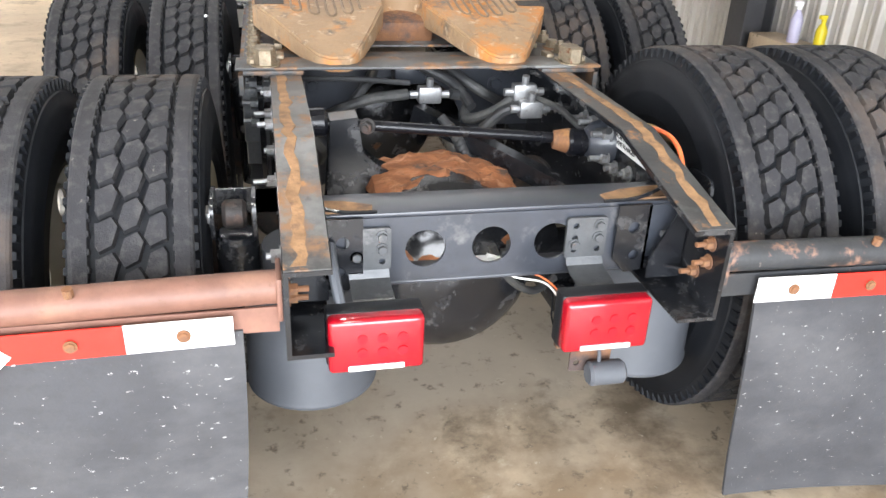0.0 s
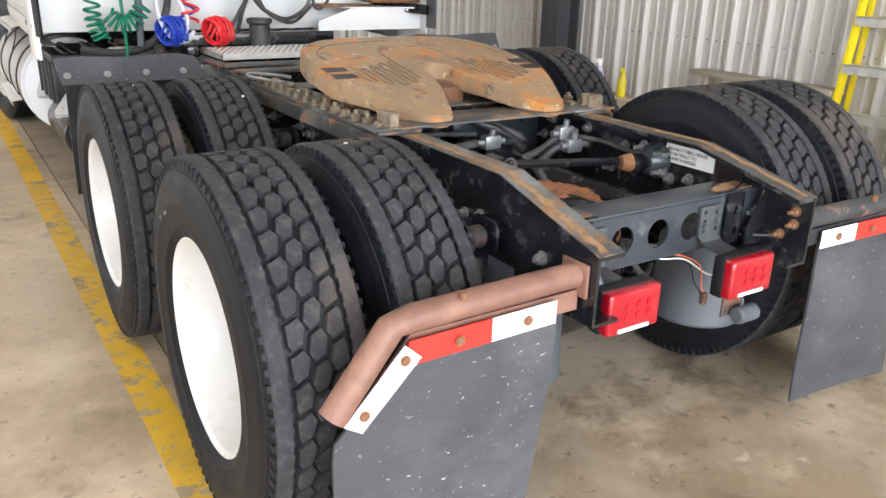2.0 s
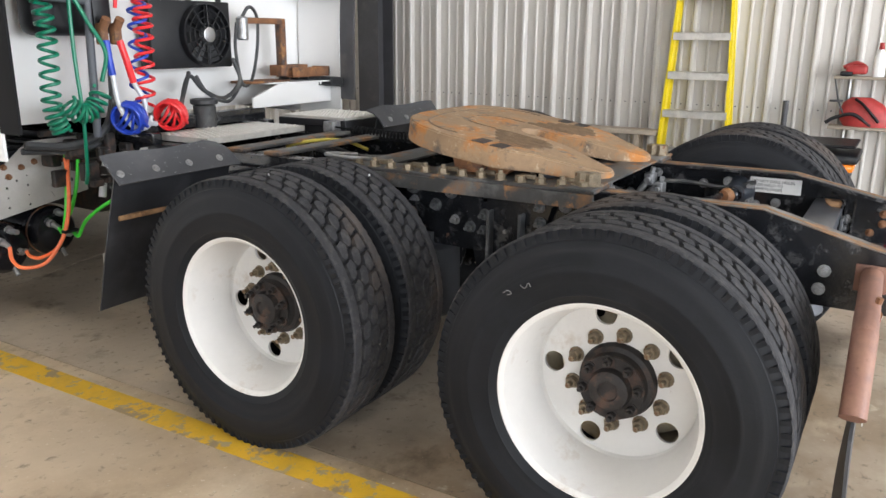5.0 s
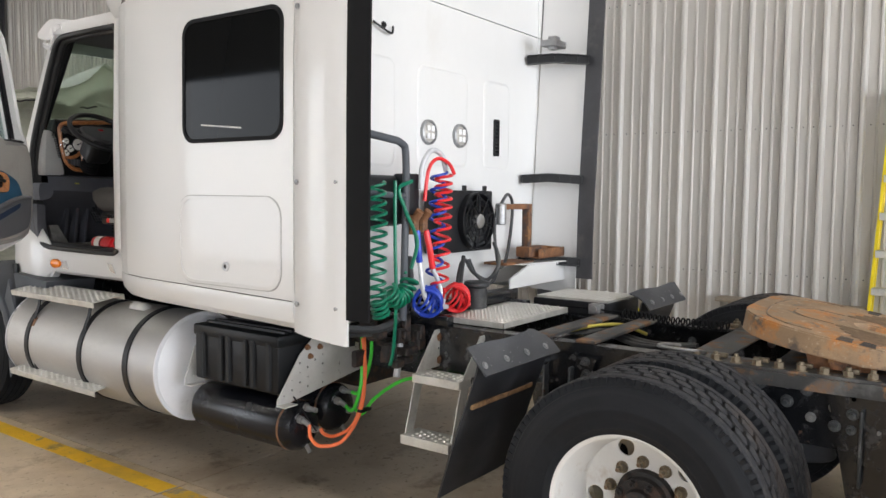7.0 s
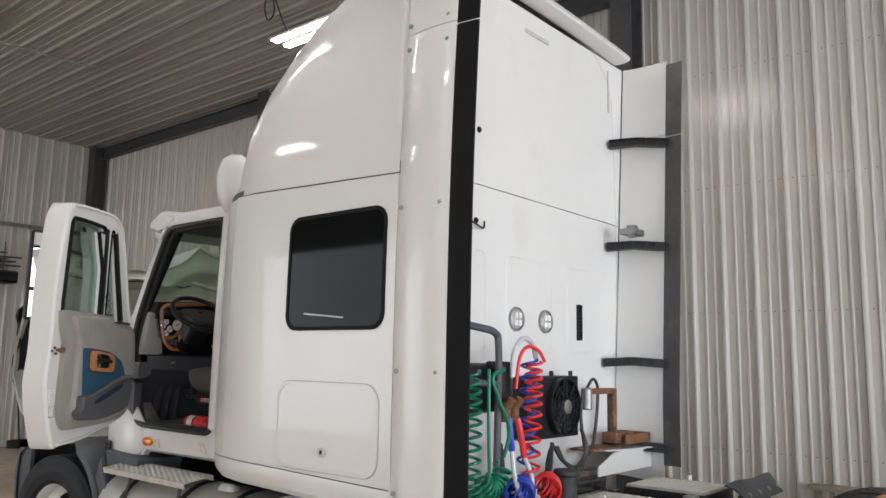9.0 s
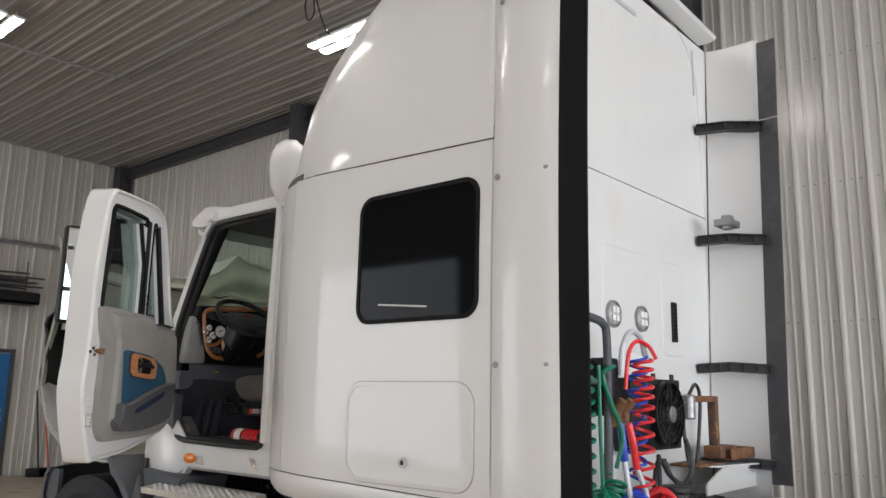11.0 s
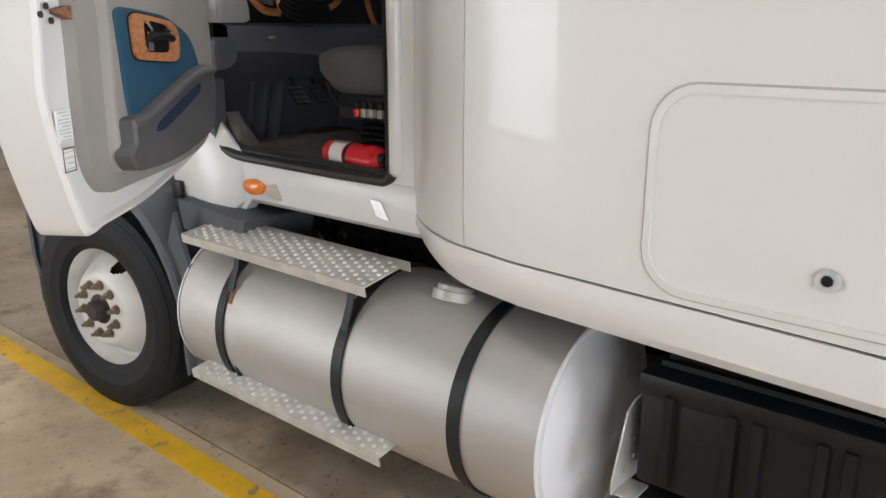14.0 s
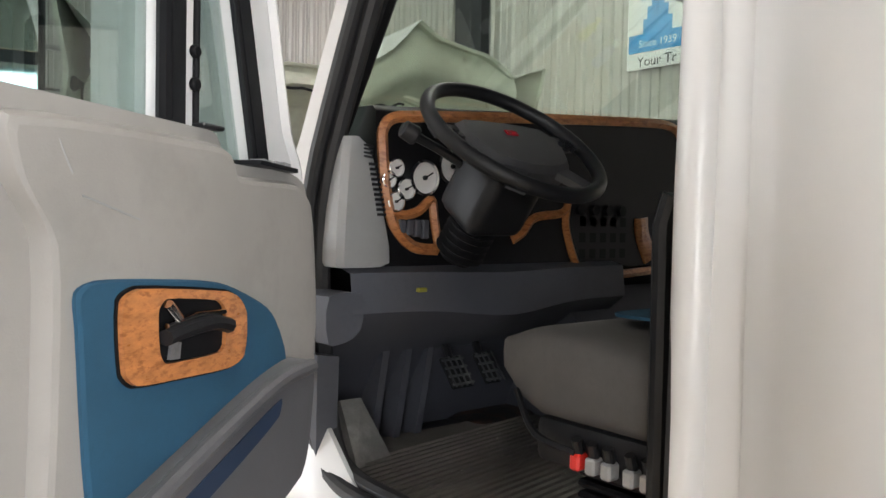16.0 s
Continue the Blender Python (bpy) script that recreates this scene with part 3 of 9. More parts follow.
# conduit on the ceiling with a junction box and a looped cord
conduit = holder("ceiling_conduit")
bm = bmesh.new()
tube(bm, smooth_path([(-2.6, 11.6, ZC - 0.05), (0.9, 11.35, ZC - 0.05), (1.12, 11.2, ZC - 0.05), (1.14, 10.9, ZC - 0.05), (1.06, 7.1, ZC - 0.05), (1.02, 3.0, ZC - 0.05)], 6), 0.012)
tube(bm, [(1.06, 7.1, ZC - 0.05), (-3.0, 7.25, ZC - 0.05)], 0.012)
part("pipe", bm, M_ZINC, conduit)
bm = bmesh.new()
box(bm, 1.0, 1.12, 7.04, 7.16, ZC - 0.1, ZC - 0.03, 0.008)
part("junction_box", bm, M_ZINC, conduit)
bm = bmesh.new()
tube(bm, smooth_path([(1.08, 7.1, ZC - 0.1), (1.2, 7.2, ZC - 0.35), (1.08, 7.15, ZC - 0.5), (1.0, 7.1, ZC - 0.36), (1.1, 7.1, ZC - 0.2), (1.5, 7.3, ZC - 0.45), (1.95, 7.4, ZC - 0.16)], 8), 0.008)
part("cord", bm, M_BLACKRUB, conduit, "black looped power cord")
tagged(conduit, "thin metal electrical conduit run along the ceiling", "conduit")


# ---- the truck: running gear ----
truck = holder("semi_truck")
tagged(truck, "white sleeper-cab road tractor without trailer, driver's door open, hood tilted", "truck")

R_T, PITCHES = 0.505, 45


def tyre_mesh(width=0.28, blocks=True):
    """A truck tyre round x: moulded sidewalls, groove floor, shoulder ribs and separate tread blocks."""
    bm = bmesh.new()
    h = width / 2
    side = [(-0.82 * h, 0.288), (-0.90 * h, 0.300), (-0.93 * h, 0.316), (-0.955 * h, 0.320), (-0.975 * h, 0.340), (-1.0 * h, 0.378), (-1.008 * h, 0.382), (-1.008 * h, 0.389),
            (-1.0 * h, 0.393), (-0.985 * h, 0.424), (-0.965 * h, 0.440), (-0.945 * h, 0.452), (-0.935 * h, 0.455), (-0.915 * h, 0.468), (-0.89 * h, 0.470), (-0.87 * h, 0.482), (-0.84 * h, 0.491), (-0.81 * h, R_T - 0.002), (-0.77 * h, R_T)]
    inner = [(-0.575 * h, R_T), (-0.565 * h, R_T - 0.017)] if blocks else [(-0.55 * h, R_T), (-0.53 * h, R_T - 0.012), (-0.5 * h, R_T - 0.012), (-0.48 * h, R_T), (-0.2 * h, R_T), (-0.18 * h, R_T - 0.012), (-0.15 * h, R_T - 0.012), (-0.13 * h, R_T)]
    left = side + inner
    spin(bm, left + [(-x, r) for x, r in left[::-1]], 96)
    if blocks:
        p = 2 * math.pi / PITCHES
        for s in (-1, 1):
            for i in range(PITCHES * 2):
                u = p * i / 2
                low = [(0.80, -0.14), (0.80, 0.14), (0.892, 0.10), (0.892, -0.10)]
                a = [bm.verts.new((s * q * h, r * math.sin(u + w * p), r * math.cos(u + w * p))) for r in (R_T - 0.03, R_T - 0.006) for q, w in low]
                for k in ((4, 5, 6, 7), (0, 1, 5, 4), (1, 2, 6, 5), (2, 3, 7, 6), (3, 0, 4, 7)):
                    bm.faces.new([a[j] for j in k])
    return bm


def tread_mesh(width=0.28):
    """Honeycomb tread blocks and toothed shoulder edges."""
    bm = bmesh.new()
    h = width / 2
    p = 2 * math.pi / PITCHES
    sp = 0.335 * h

    def block(pts, top, low):
        a = [bm.verts.new((v, low * math.sin(u), low * math.cos(u))) for v, u in pts]
        cv, cu = sum(q[0] for q in pts) / len(pts), sum(q[1] for q in pts) / len(pts)
        b = [bm.verts.new((cv + (v - cv) * 0.88, top * math.sin(cu + (u - cu) * 0.90), top * math.cos(cu + (u - cu) * 0.90))) for v, u in pts]
        bm.faces.new(b)
        for i in range(len(a)):
            j = (i + 1) % len(a)
            bm.faces.new((a[i], a[j], b[j], b[i]))

    for s in (-1, 1):
        spin(bm, [(s * q * h, R_T + d) for q, d in ((0.565, -0.006), (0.575, 0.0008), (0.77, 0.0008), (0.812, -0.0015), (0.838, -0.006))], 96)
    for i in range(PITCHES):
        for col in (-1, 0, 1):
            u0 = p * (i + (0.5 if col else 0)) + 0.05 * col * p
            v0 = col * sp * 1.0
            w, q = 0.187 * h, 0.445 * p
            sk = 0.22 * p
            hexa = [(-w, -sk), (-0.52 * w, -q - sk * 0.4), (0.52 * w, -q + sk * 0.4), (w, sk), (0.52 * w, q + sk * 0.4), (-0.52 * w, q - sk * 0.4)]
            if col == -1:
                hexa[0] = (-0.8 * w, -q * 0.75)
                hexa = [(-0.8 * w, q * 0.8)] + hexa
                hexa = [hexa[1], hexa[2], hexa[3], hexa[4], hexa[5], hexa[6], hexa[0]]
            elif col == 1:
                hexa = hexa[:3] + [(0.8 * w, -q * 0.75), (0.8 * w, q * 0.8)] + hexa[4:]
            block([(v0 + v, u0 + u) for v, u in hexa], R_T + 0.001, R_T - 0.018)
    for s in (-1, 1):
        for i in range(PITCHES * 2):
            u = p * i / 2
            pts = [(s * 0.58 * h, u - 0.13 * p), (s * 0.58 * h, u + 0.13 * p), (s * 0.545 * h, u + 0.07 * p), (s * 0.545 * h, u - 0.07 * p)]
            block(pts if s > 0 else pts[::-1], R_T - 0.0005, R_T - 0.018)
    return bm


TYRE = link_mesh("tyre", tyre_mesh(), M_RUBBER)
TREAD = link_mesh("tread", tread_mesh(), M_TREAD, 20)
STEER_TYRE = link_mesh("tyre", tyre_mesh(0.29, False), M_RUBBER)


def rim_mesh(disc_x, dished, windows=5):
    """A steel disc wheel round x, its outer face at negative x, with hand holes through the disc."""
    bm = bmesh.new()
    spin(bm, [(-0.122, 0.292), (-0.122, 0.304), (-0.116, 0.308), (-0.109, 0.304), (-0.106, 0.290), (-0.085, 0.283), (-0.03, 0.272), (0.02, 0.258), (0.07, 0.258), (0.1, 0.283), (0.112, 0.292), (0.116, 0.306), (0.122, 0.304), (0.122, 0.292),
              (0.112, 0.280), (0.07, 0.246), (0.02, 0.246), (-0.03, 0.26), (-0.085, 0.272), (-0.112, 0.28), (-0.122, 0.292)], 64)
    s = 1 if dished else -1
    holes = [ring_pts(0.203 * math.cos(a), 0.203 * math.sin(a), 0.033, 0.033, 16) for a in (2 * math.pi * i / 5 for i in range(windows))]
    plate(bm, ring_pts(0, 0, 0.242, n=64), [*holes, ring_pts(0, 0, 0.06, n=24)], YZ(disc_x), (0.011, 0, 0))
    spin(bm, [(disc_x, 0.242), (disc_x - 0.010 * s, 0.248), (disc_x - 0.03 * s, 0.252), (disc_x - 0.028 * s + 0.011, 0.256), (disc_x + 0.011, 0.245)], 64)
    return bm


DUAL_RIM = link_mesh("rim", rim_mesh(0.085, True), M_WHEEL)
INNER_RIM = link_mesh("rim", rim_mesh(-0.085, False), M_WHEEL_OLD)


def steer_rim_mesh():
    """A convex steel disc in its rim, with one hand hole cut through the dish."""
    bm = bmesh.new()
    spin(bm, [(-0.122, 0.292), (-0.122, 0.304), (-0.116, 0.308), (-0.109, 0.304), (-0.106, 0.290), (-0.085, 0.283), (-0.03, 0.272), (0.07, 0.258), (0.1, 0.283), (0.122, 0.304), (0.112, 0.280), (0.07, 0.246), (-0.03, 0.262), (-0.085, 0.272), (-0.112, 0.28), (-0.122, 0.292)], 72)
    dish = [(-0.045, 0.266)]
    for i in range(17):
        t = i / 16
        dish.append((-0.03 - 0.113 * (0.5 - 0.5 * math.cos(math.pi * t)), 0.262 - 0.11 * t))
    dish += [(-0.144, 0.14), (-0.144, 0.06), (-0.118, 0.055)]
    spin(bm, dish, 120)
    cy, cz = -0.055, 0.205
    gone = [fc for fc in bm.faces if fc.calc_center_median().x < -0.02 and ((fc.calc_center_median().y - cy) / 0.034) ** 2 + ((fc.calc_center_median().z - cz) / 0.026) ** 2 < 1 and fc.calc_center_median().x > -0.140]
    bmesh.ops.delete(bm, geom=gone, context="FACES")
    return bm


STEER_RIM = link_mesh("rim", steer_rim_mesh(), M_WHEEL)
bm = bmesh.new()
spin(bm, [(-0.02, 0.0), (-0.02, 0.24), (0.1, 0.245), (0.1, 0.0)], 40)
STEER_DRUM = link_mesh("brake_drum", bm, M_RUSTY)


def hub_mesh(face):
    """Axle-end flange with its cap and bolts; face: where its outer end lies."""
    bm = bmesh.new()
    spin(bm, [(0.086, 0.118), (0.06, 0.112), (0.055, 0.098), (face + 0.03, 0.092), (face + 0.022, 0.097), (face + 0.012, 0.097), (face + 0.01, 0.064), (face - 0.012, 0.058), (face - 0.018, 0.045), (face - 0.018, 0.03), (face - 0.010, 0.026), (face - 0.010, 0.0)], 32)
    return bm


def nut_mesh(stud):
    bm = bmesh.new()
    hexbolt(bm, (0, 0, 0), (-1, 0, 0), 0.018, 0.026, stud=stud)
    return bm


HUB = link_mesh("hub", hub_mesh(0.005), M_HUB)
bm = bmesh.new()
hexbolt(bm, (0, 0, 0), (-1, 0, 0), 0.014, 0.022, stud=0.016)
HUB_BOLT = link_mesh("hub_bolt", bm, M_HUB)
NUT = link_mesh("lug_nut", nut_mesh(0.022), M_NUT)
bm = bmesh.new()
spin(bm, [(-0.118, 0.075), (-0.146, 0.07), (-0.152, 0.052), (-0.185, 0.046), (-0.194, 0.036), (-0.194, 0.0)], 28)
STEER_HUB = link_mesh("hub", bm, M_HUB)
STEER_NUT = link_mesh("lug_nut", nut_mesh(0.020), M_NUT)
bm = bmesh.new()
spin(bm, [(0.02, 0.0), (0.02, 0.2), (0.03, 0.208), (0.2, 0.208), (0.21, 0.2), (0.21, 0.0)], 40)
DRUM = link_mesh("brake_drum", bm, M_HUB)


stones = random.Random(12)
M_PINKSTONE = mat("pink_gravel", (0.62, 0.42, 0.36), 0.8, var=0.2, scale=40)


def wheel(m, bits):
    w = holder("wheel", truck, m)
    for name, data in bits:
        o = new(name, data)
        o.parent = w
        if name == "tyre":
            tagged(o, "black truck tyre")
        elif name == "tread":
            tagged(o, "worn honeycomb tread blocks", kind="stuff")
            for k in range(4):
                a, x = stones.uniform(0, 6.28), stones.uniform(-0.11, 0.11)
                bm = bmesh.new()
                bmesh.ops.create_icosphere(bm, subdivisions=1, radius=0.006, matrix=pose(x, 0.498 * math.sin(a), 0.498 * math.cos(a), stones.uniform(0, 90)) @ Matrix.Diagonal((1.3, 1, 0.7, 1)))
                part("stone", bm, M_PINKSTONE if k % 2 else M_PAPER, w, "small pale stone stuck in the tread")
        elif name == "hub" and data == HUB:
            for i in range(8):
                k = new("hub_bolt", HUB_BOLT)
                k.parent = w
                k.location = (0.017, 0.083 * math.sin(2 * math.pi * i / 8 + 0.2), 0.083 * math.cos(2 * math.pi * i / 8 + 0.2))
        elif name == "lug_nut":
            x = 0.085 if data == NUT else -0.145
            ring = 0.143 if data == NUT else 0.118
            o.location = (x, 0, ring)
            for i in range(1, 10):
                o = new(name, data)
                o.parent = w
                o.location = (x, ring * math.sin(2 * math.pi * i / 10), ring * math.cos(2 * math.pi * i / 10))
    return w


AXLES = (0.0, 1.32)
spins = iter((4, 48, 23, 70, -6, 33, 61, 17, 41, 29))
for y in AXLES:
    for s in (1, -1):
        turn = 0 if s == 1 else 180
        wheel(pose(-1.042 if s == 1 else 1.05, y, 0.504 if s == 1 else 0.57, next(spins), 0, turn), [("tyre", TYRE), ("tread", TREAD), ("rim", DUAL_RIM), ("hub", HUB), ("lug_nut", NUT)])
        wheel(pose(-0.712 if s == 1 else 0.716, y, 0.504 if s == 1 else 0.57, next(spins), 0, turn), [("tyre", TYRE), ("tread", TREAD), ("rim", INNER_RIM), ("brake_drum", DRUM)])
Y_S = 6.40
STEER_TYRE.transform(Matrix.Diagonal((1, 0.965, 0.965, 1)))
STEER_RIM.transform(Matrix.Diagonal((1, 1.02, 1.02, 1)))
for s in (1, -1):
    wheel(pose(-1.012 * s, Y_S + 0.08, 0.487 if s == 1 else 0.552, 9, 0, 9 if s == 1 else 189), [("tyre", STEER_TYRE), ("rim", STEER_RIM), ("brake_drum", STEER_DRUM), ("hub", STEER_HUB), ("lug_nut", STEER_NUT)])

# frame rails: C sections with a sloped tail
RT, RB, RX = 0.95, 0.685, 0.43
for s in (-1, 1):
    ey, ez = (-0.665, 0.843) if s < 0 else (-0.65, 0.868)
    bm = bmesh.new()
    outline = [(ey, RB - 0.02), (6.9, RB), (6.9, RT), (-0.27, RT), (ey, ez)]
    prism(bm, outline, YZ(s * RX), (-s * 0.009, 0, 0))
    for a, b in (((ey, ez), (-0.27, RT)), ((-0.27, RT), (6.9, RT)), ((ey, RB - 0.02), (6.9, RB))):
        k = -0.009 if a[1] > 0.8 else 0.009
        prism(bm, [(a[0], a[1]), (b[0], b[1]), (b[0], b[1] + k), (a[0], a[1] + k)], YZ(s * (RX - 0.009)), (-s * 0.076, 0, 0))
    part("frame_rail", bm, M_FRAME, truck, "black painted steel frame rail with rust spots")
    bm = bmesh.new()
    for a, b in (((ey, ez + 0.001), (-0.27, RT + 0.001)), ((-0.27, RT + 0.001), (0.28, RT + 0.001))):
        prism(bm, [(a[0], a[1]), (b[0], b[1]), (b[0], b[1] + 0.003), (a[0], a[1] + 0.003)], YZ(s * (RX - 0.001)), (-s * 0.082, 0, 0))
    part("rail_top", bm, M_FRAME_WORN, truck, "worn grey top of the frame rail")
    # a wandering rust streak along the flange
    bm = bmesh.new()
    rng = random.Random(3 + s)
    for a, b in (((ey + 0.01, ez + 0.0055), (-0.27, RT + 0.0045)), ((-0.27, RT + 0.0045), (0.26, RT + 0.0045))):
        n = 14
        rows = []
        for k in range(n + 1):
            t = k / n
            w = 0.008 + 0.006 * rng.random()
            c = RX - 0.032 + 0.006 * rng.uniform(-1, 1)
            y, z = a[0] + (b[0] - a[0]) * t, a[1] + (b[1] - a[1]) * t
            rows.append([(s * (c + w), y, z), (s * (c - w), y, z)])
        shell(bm, rows, (0, 0, 0.0015))
    part("rust_streak", bm, M_RUSTSTREAK, truck)
    # rusty bolts of the flap hanger through the rail end
    bm = bmesh.new()
    for y, z in ((-0.60, 0.815), (-0.60, 0.775), (-0.56, 0.735)):
        hexbolt(bm, (s * (RX - 0.01), y, z), (-s, 0, 0), 0.012, 0.016, stud=0.02)
    part_each("hanger_bolt", bm, M_RUSTY, truck)
    bm = bmesh.new()
    prism(bm, [(s * (RX - 0.012), 0.69), (s * (RX - 0.088), 0.69), (s * (RX - 0.088), 0.73), (s * (RX - 0.03), 0.855), (s * (RX - 0.012), 0.855)], XZ(-0.50), (0, 0.006, 0))
    part("rail_gusset", bm, M_FRAME, truck)

# rear crossmember with three round holes
bm = bmesh.new()
plate(bm, [(-0.42, 0.70), (0.42, 0.70), (0.42, 0.845), (-0.42, 0.845)], [ring_pts(x, 0.772, 0.042, n=28) for x in (-0.14, 0.0, 0.135)], XZ(-0.46), (0, 0.008, 0))
box(bm, -0.42, 0.42, -0.46, -0.35, 0.845, 0.855, 0.003)
box(bm, -0.42, 0.42, -0.46, -0.37, 0.692, 0.70, 0.003)
part("rear_crossmember", bm, M_CROSS, truck, "black steel crossmember with three round holes")
for s in (-1, 1):
    bm = bmesh.new()
    prism(bm, [(s * 0.40, -0.452), (s * 0.25, -0.456), (s * 0.245, -0.425), (s * 0.30, -0.40), (s * 0.40, -0.385)], XY(0.856), (0, 0, 0.004))
    part("rust_patch", bm, M_RUSTSTREAK, truck, "orange rusted gusset plate")
    # folded gusset between the crossmember and the rail, with two bolt holes and a bright curved lip
    bm = bmesh.new()
    plate(bm, [(s * 0.27, 0.852), (s * 0.345, 0.852), (s * 0.345, 0.70), (s * 0.30, 0.695), (s * 0.27, 0.73)], [ring_pts(s * 0.31, 0.80, 0.014, n=10), ring_pts(s * 0.318, 0.735, 0.012, n=10)], XZ(-0.475), (0, 0.006, 0))
    prism(bm, [(s * 0.339, -0.475), (s * 0.345, -0.475), (s * 0.345, -0.36), (s * 0.339, -0.36)], XY(0.70), (0, 0, 0.15))
    prism(bm, [(s * 0.345, -0.475), (s * 0.42, -0.53), (s * 0.42, -0.36), (s * 0.345, -0.36)], XY(0.715), (0, 0, 0.007))
    prism(bm, [(s * 0.345, -0.36), (s * 0.42, -0.36), (s * 0.42, -0.353), (s * 0.345, -0.353)], XY(0.72), (0, 0, 0.13))
    tube(bm, smooth_path([(s * 0.24, -0.458, 0.858), (s * 0.31, -0.46, 0.862), (s * 0.37, -0.44, 0.872), (s * 0.415, -0.41, 0.885)], 5), 0.004, 6)
    part("gusset", bm, M_FRAME, truck, "black folded steel gusset")
    bm = bmesh.new()
    for x, y, z in ((0.395, -0.40, 0.76), (0.395, -0.44, 0.80), (0.395, -0.475, 0.745)):
        hexbolt(bm, (s * (x + 0.02), y, z), (-s, 0, 0), 0.012, 0.014, stud=0.01)
    part_each("gusset_bolt", bm, M_BRACKET, truck)
    # lamp bracket, tail lamp
    c = -0.257 if s < 0 else 0.205
    bm = bmesh.new()
    plate(bm, rrect(c - 0.046, c + 0.044, 0.735, 0.828, 0.006, 2), [ring_pts(c + du, z, 0.007, n=10) for du, z in ((-0.026, 0.81), (-0.026, 0.782), (-0.026, 0.755), (0.026, 0.755))], XZ(-0.472), (0, 0.008, 0))
    loft(bm, [[(c - 0.042, y, z), (c + 0.04, y, z)] for y, z in ((-0.472, 0.737), (-0.478, 0.725), (-0.50, 0.717), (-0.545, 0.712), (-0.56, 0.70), (-0.565, 0.66))])
    loft(bm, [[(c - 0.042, y - 0.006, z - 0.004), (c + 0.04, y - 0.006, z - 0.004)] for y, z in ((-0.472, 0.737), (-0.478, 0.725), (-0.50, 0.717), (-0.545, 0.712), (-0.56, 0.70), (-0.565, 0.66))])
    for du, z in ((0.026, 0.81), (0.026, 0.782), (-0.026, 0.768)):
        hexbolt(bm, (c + du, -0.472, z), (0, -1, 0), 0.010, 0.01)
    part("lamp_bracket", bm, M_BRACKET, truck, "worn folded steel lamp bracket")
    lamp = holder("tail_lamp", truck)
    bm = bmesh.new()
    box(bm, c - 0.10, c + 0.085, -0.618, -0.575, 0.607, 0.728, 0.008)
    part("housing", bm, M_BLACK, lamp)
    bm = bmesh.new()
    box(bm, c - 0.098, c + 0.083, -0.645, -0.606, 0.610, 0.725, 0.010, 3)
    part("lens", bm, M_LAMP_RED, lamp, "red lamp lens")
    bm = bmesh.new()
    for i in range(3):
        for j in range(2):
            cyl(bm, (c - 0.035 + i * 0.038, -0.645, 0.655 + 0.03 * j), (c - 0.035 + i * 0.038, -0.6475, 0.655 + 0.03 * j), 0.010, seg=12)
    part_each("led", bm, M_LAMP_DEEP, lamp)
    bm = bmesh.new()
    box(bm, c - 0.062, c + 0.045, -0.648, -0.64, 0.616, 0.627, 0.002)
    part("clear_strip", bm, M_WHITE_TAPE, lamp, "clear white number-plate strip")
bm = bmesh.new()
plate(bm, rrect(0.145, 0.235, 0.535, 0.615, 0.004, 2), [ring_pts(0.16, 0.555, 0.007, n=8), ring_pts(0.19, 0.595, 0.01, n=8)], XZ(-0.60), (0, 0.005, 0))
part("light_tab", bm, M_RUSTY, truck, "rusty steel tab under the tail lamp")
bm = bmesh.new()
cyl(bm, (0.175, -0.628, 0.545), (0.255, -0.628, 0.545), 0.026, seg=20, chamfer=0.006)
tube(bm, smooth_path([(0.2, -0.62, 0.56), (0.197, -0.625, 0.59), (0.2, -0.60, 0.61)], 5), 0.004)
part("licence_light", bm, M_GREYFEND, truck, "small dark grey licence light")

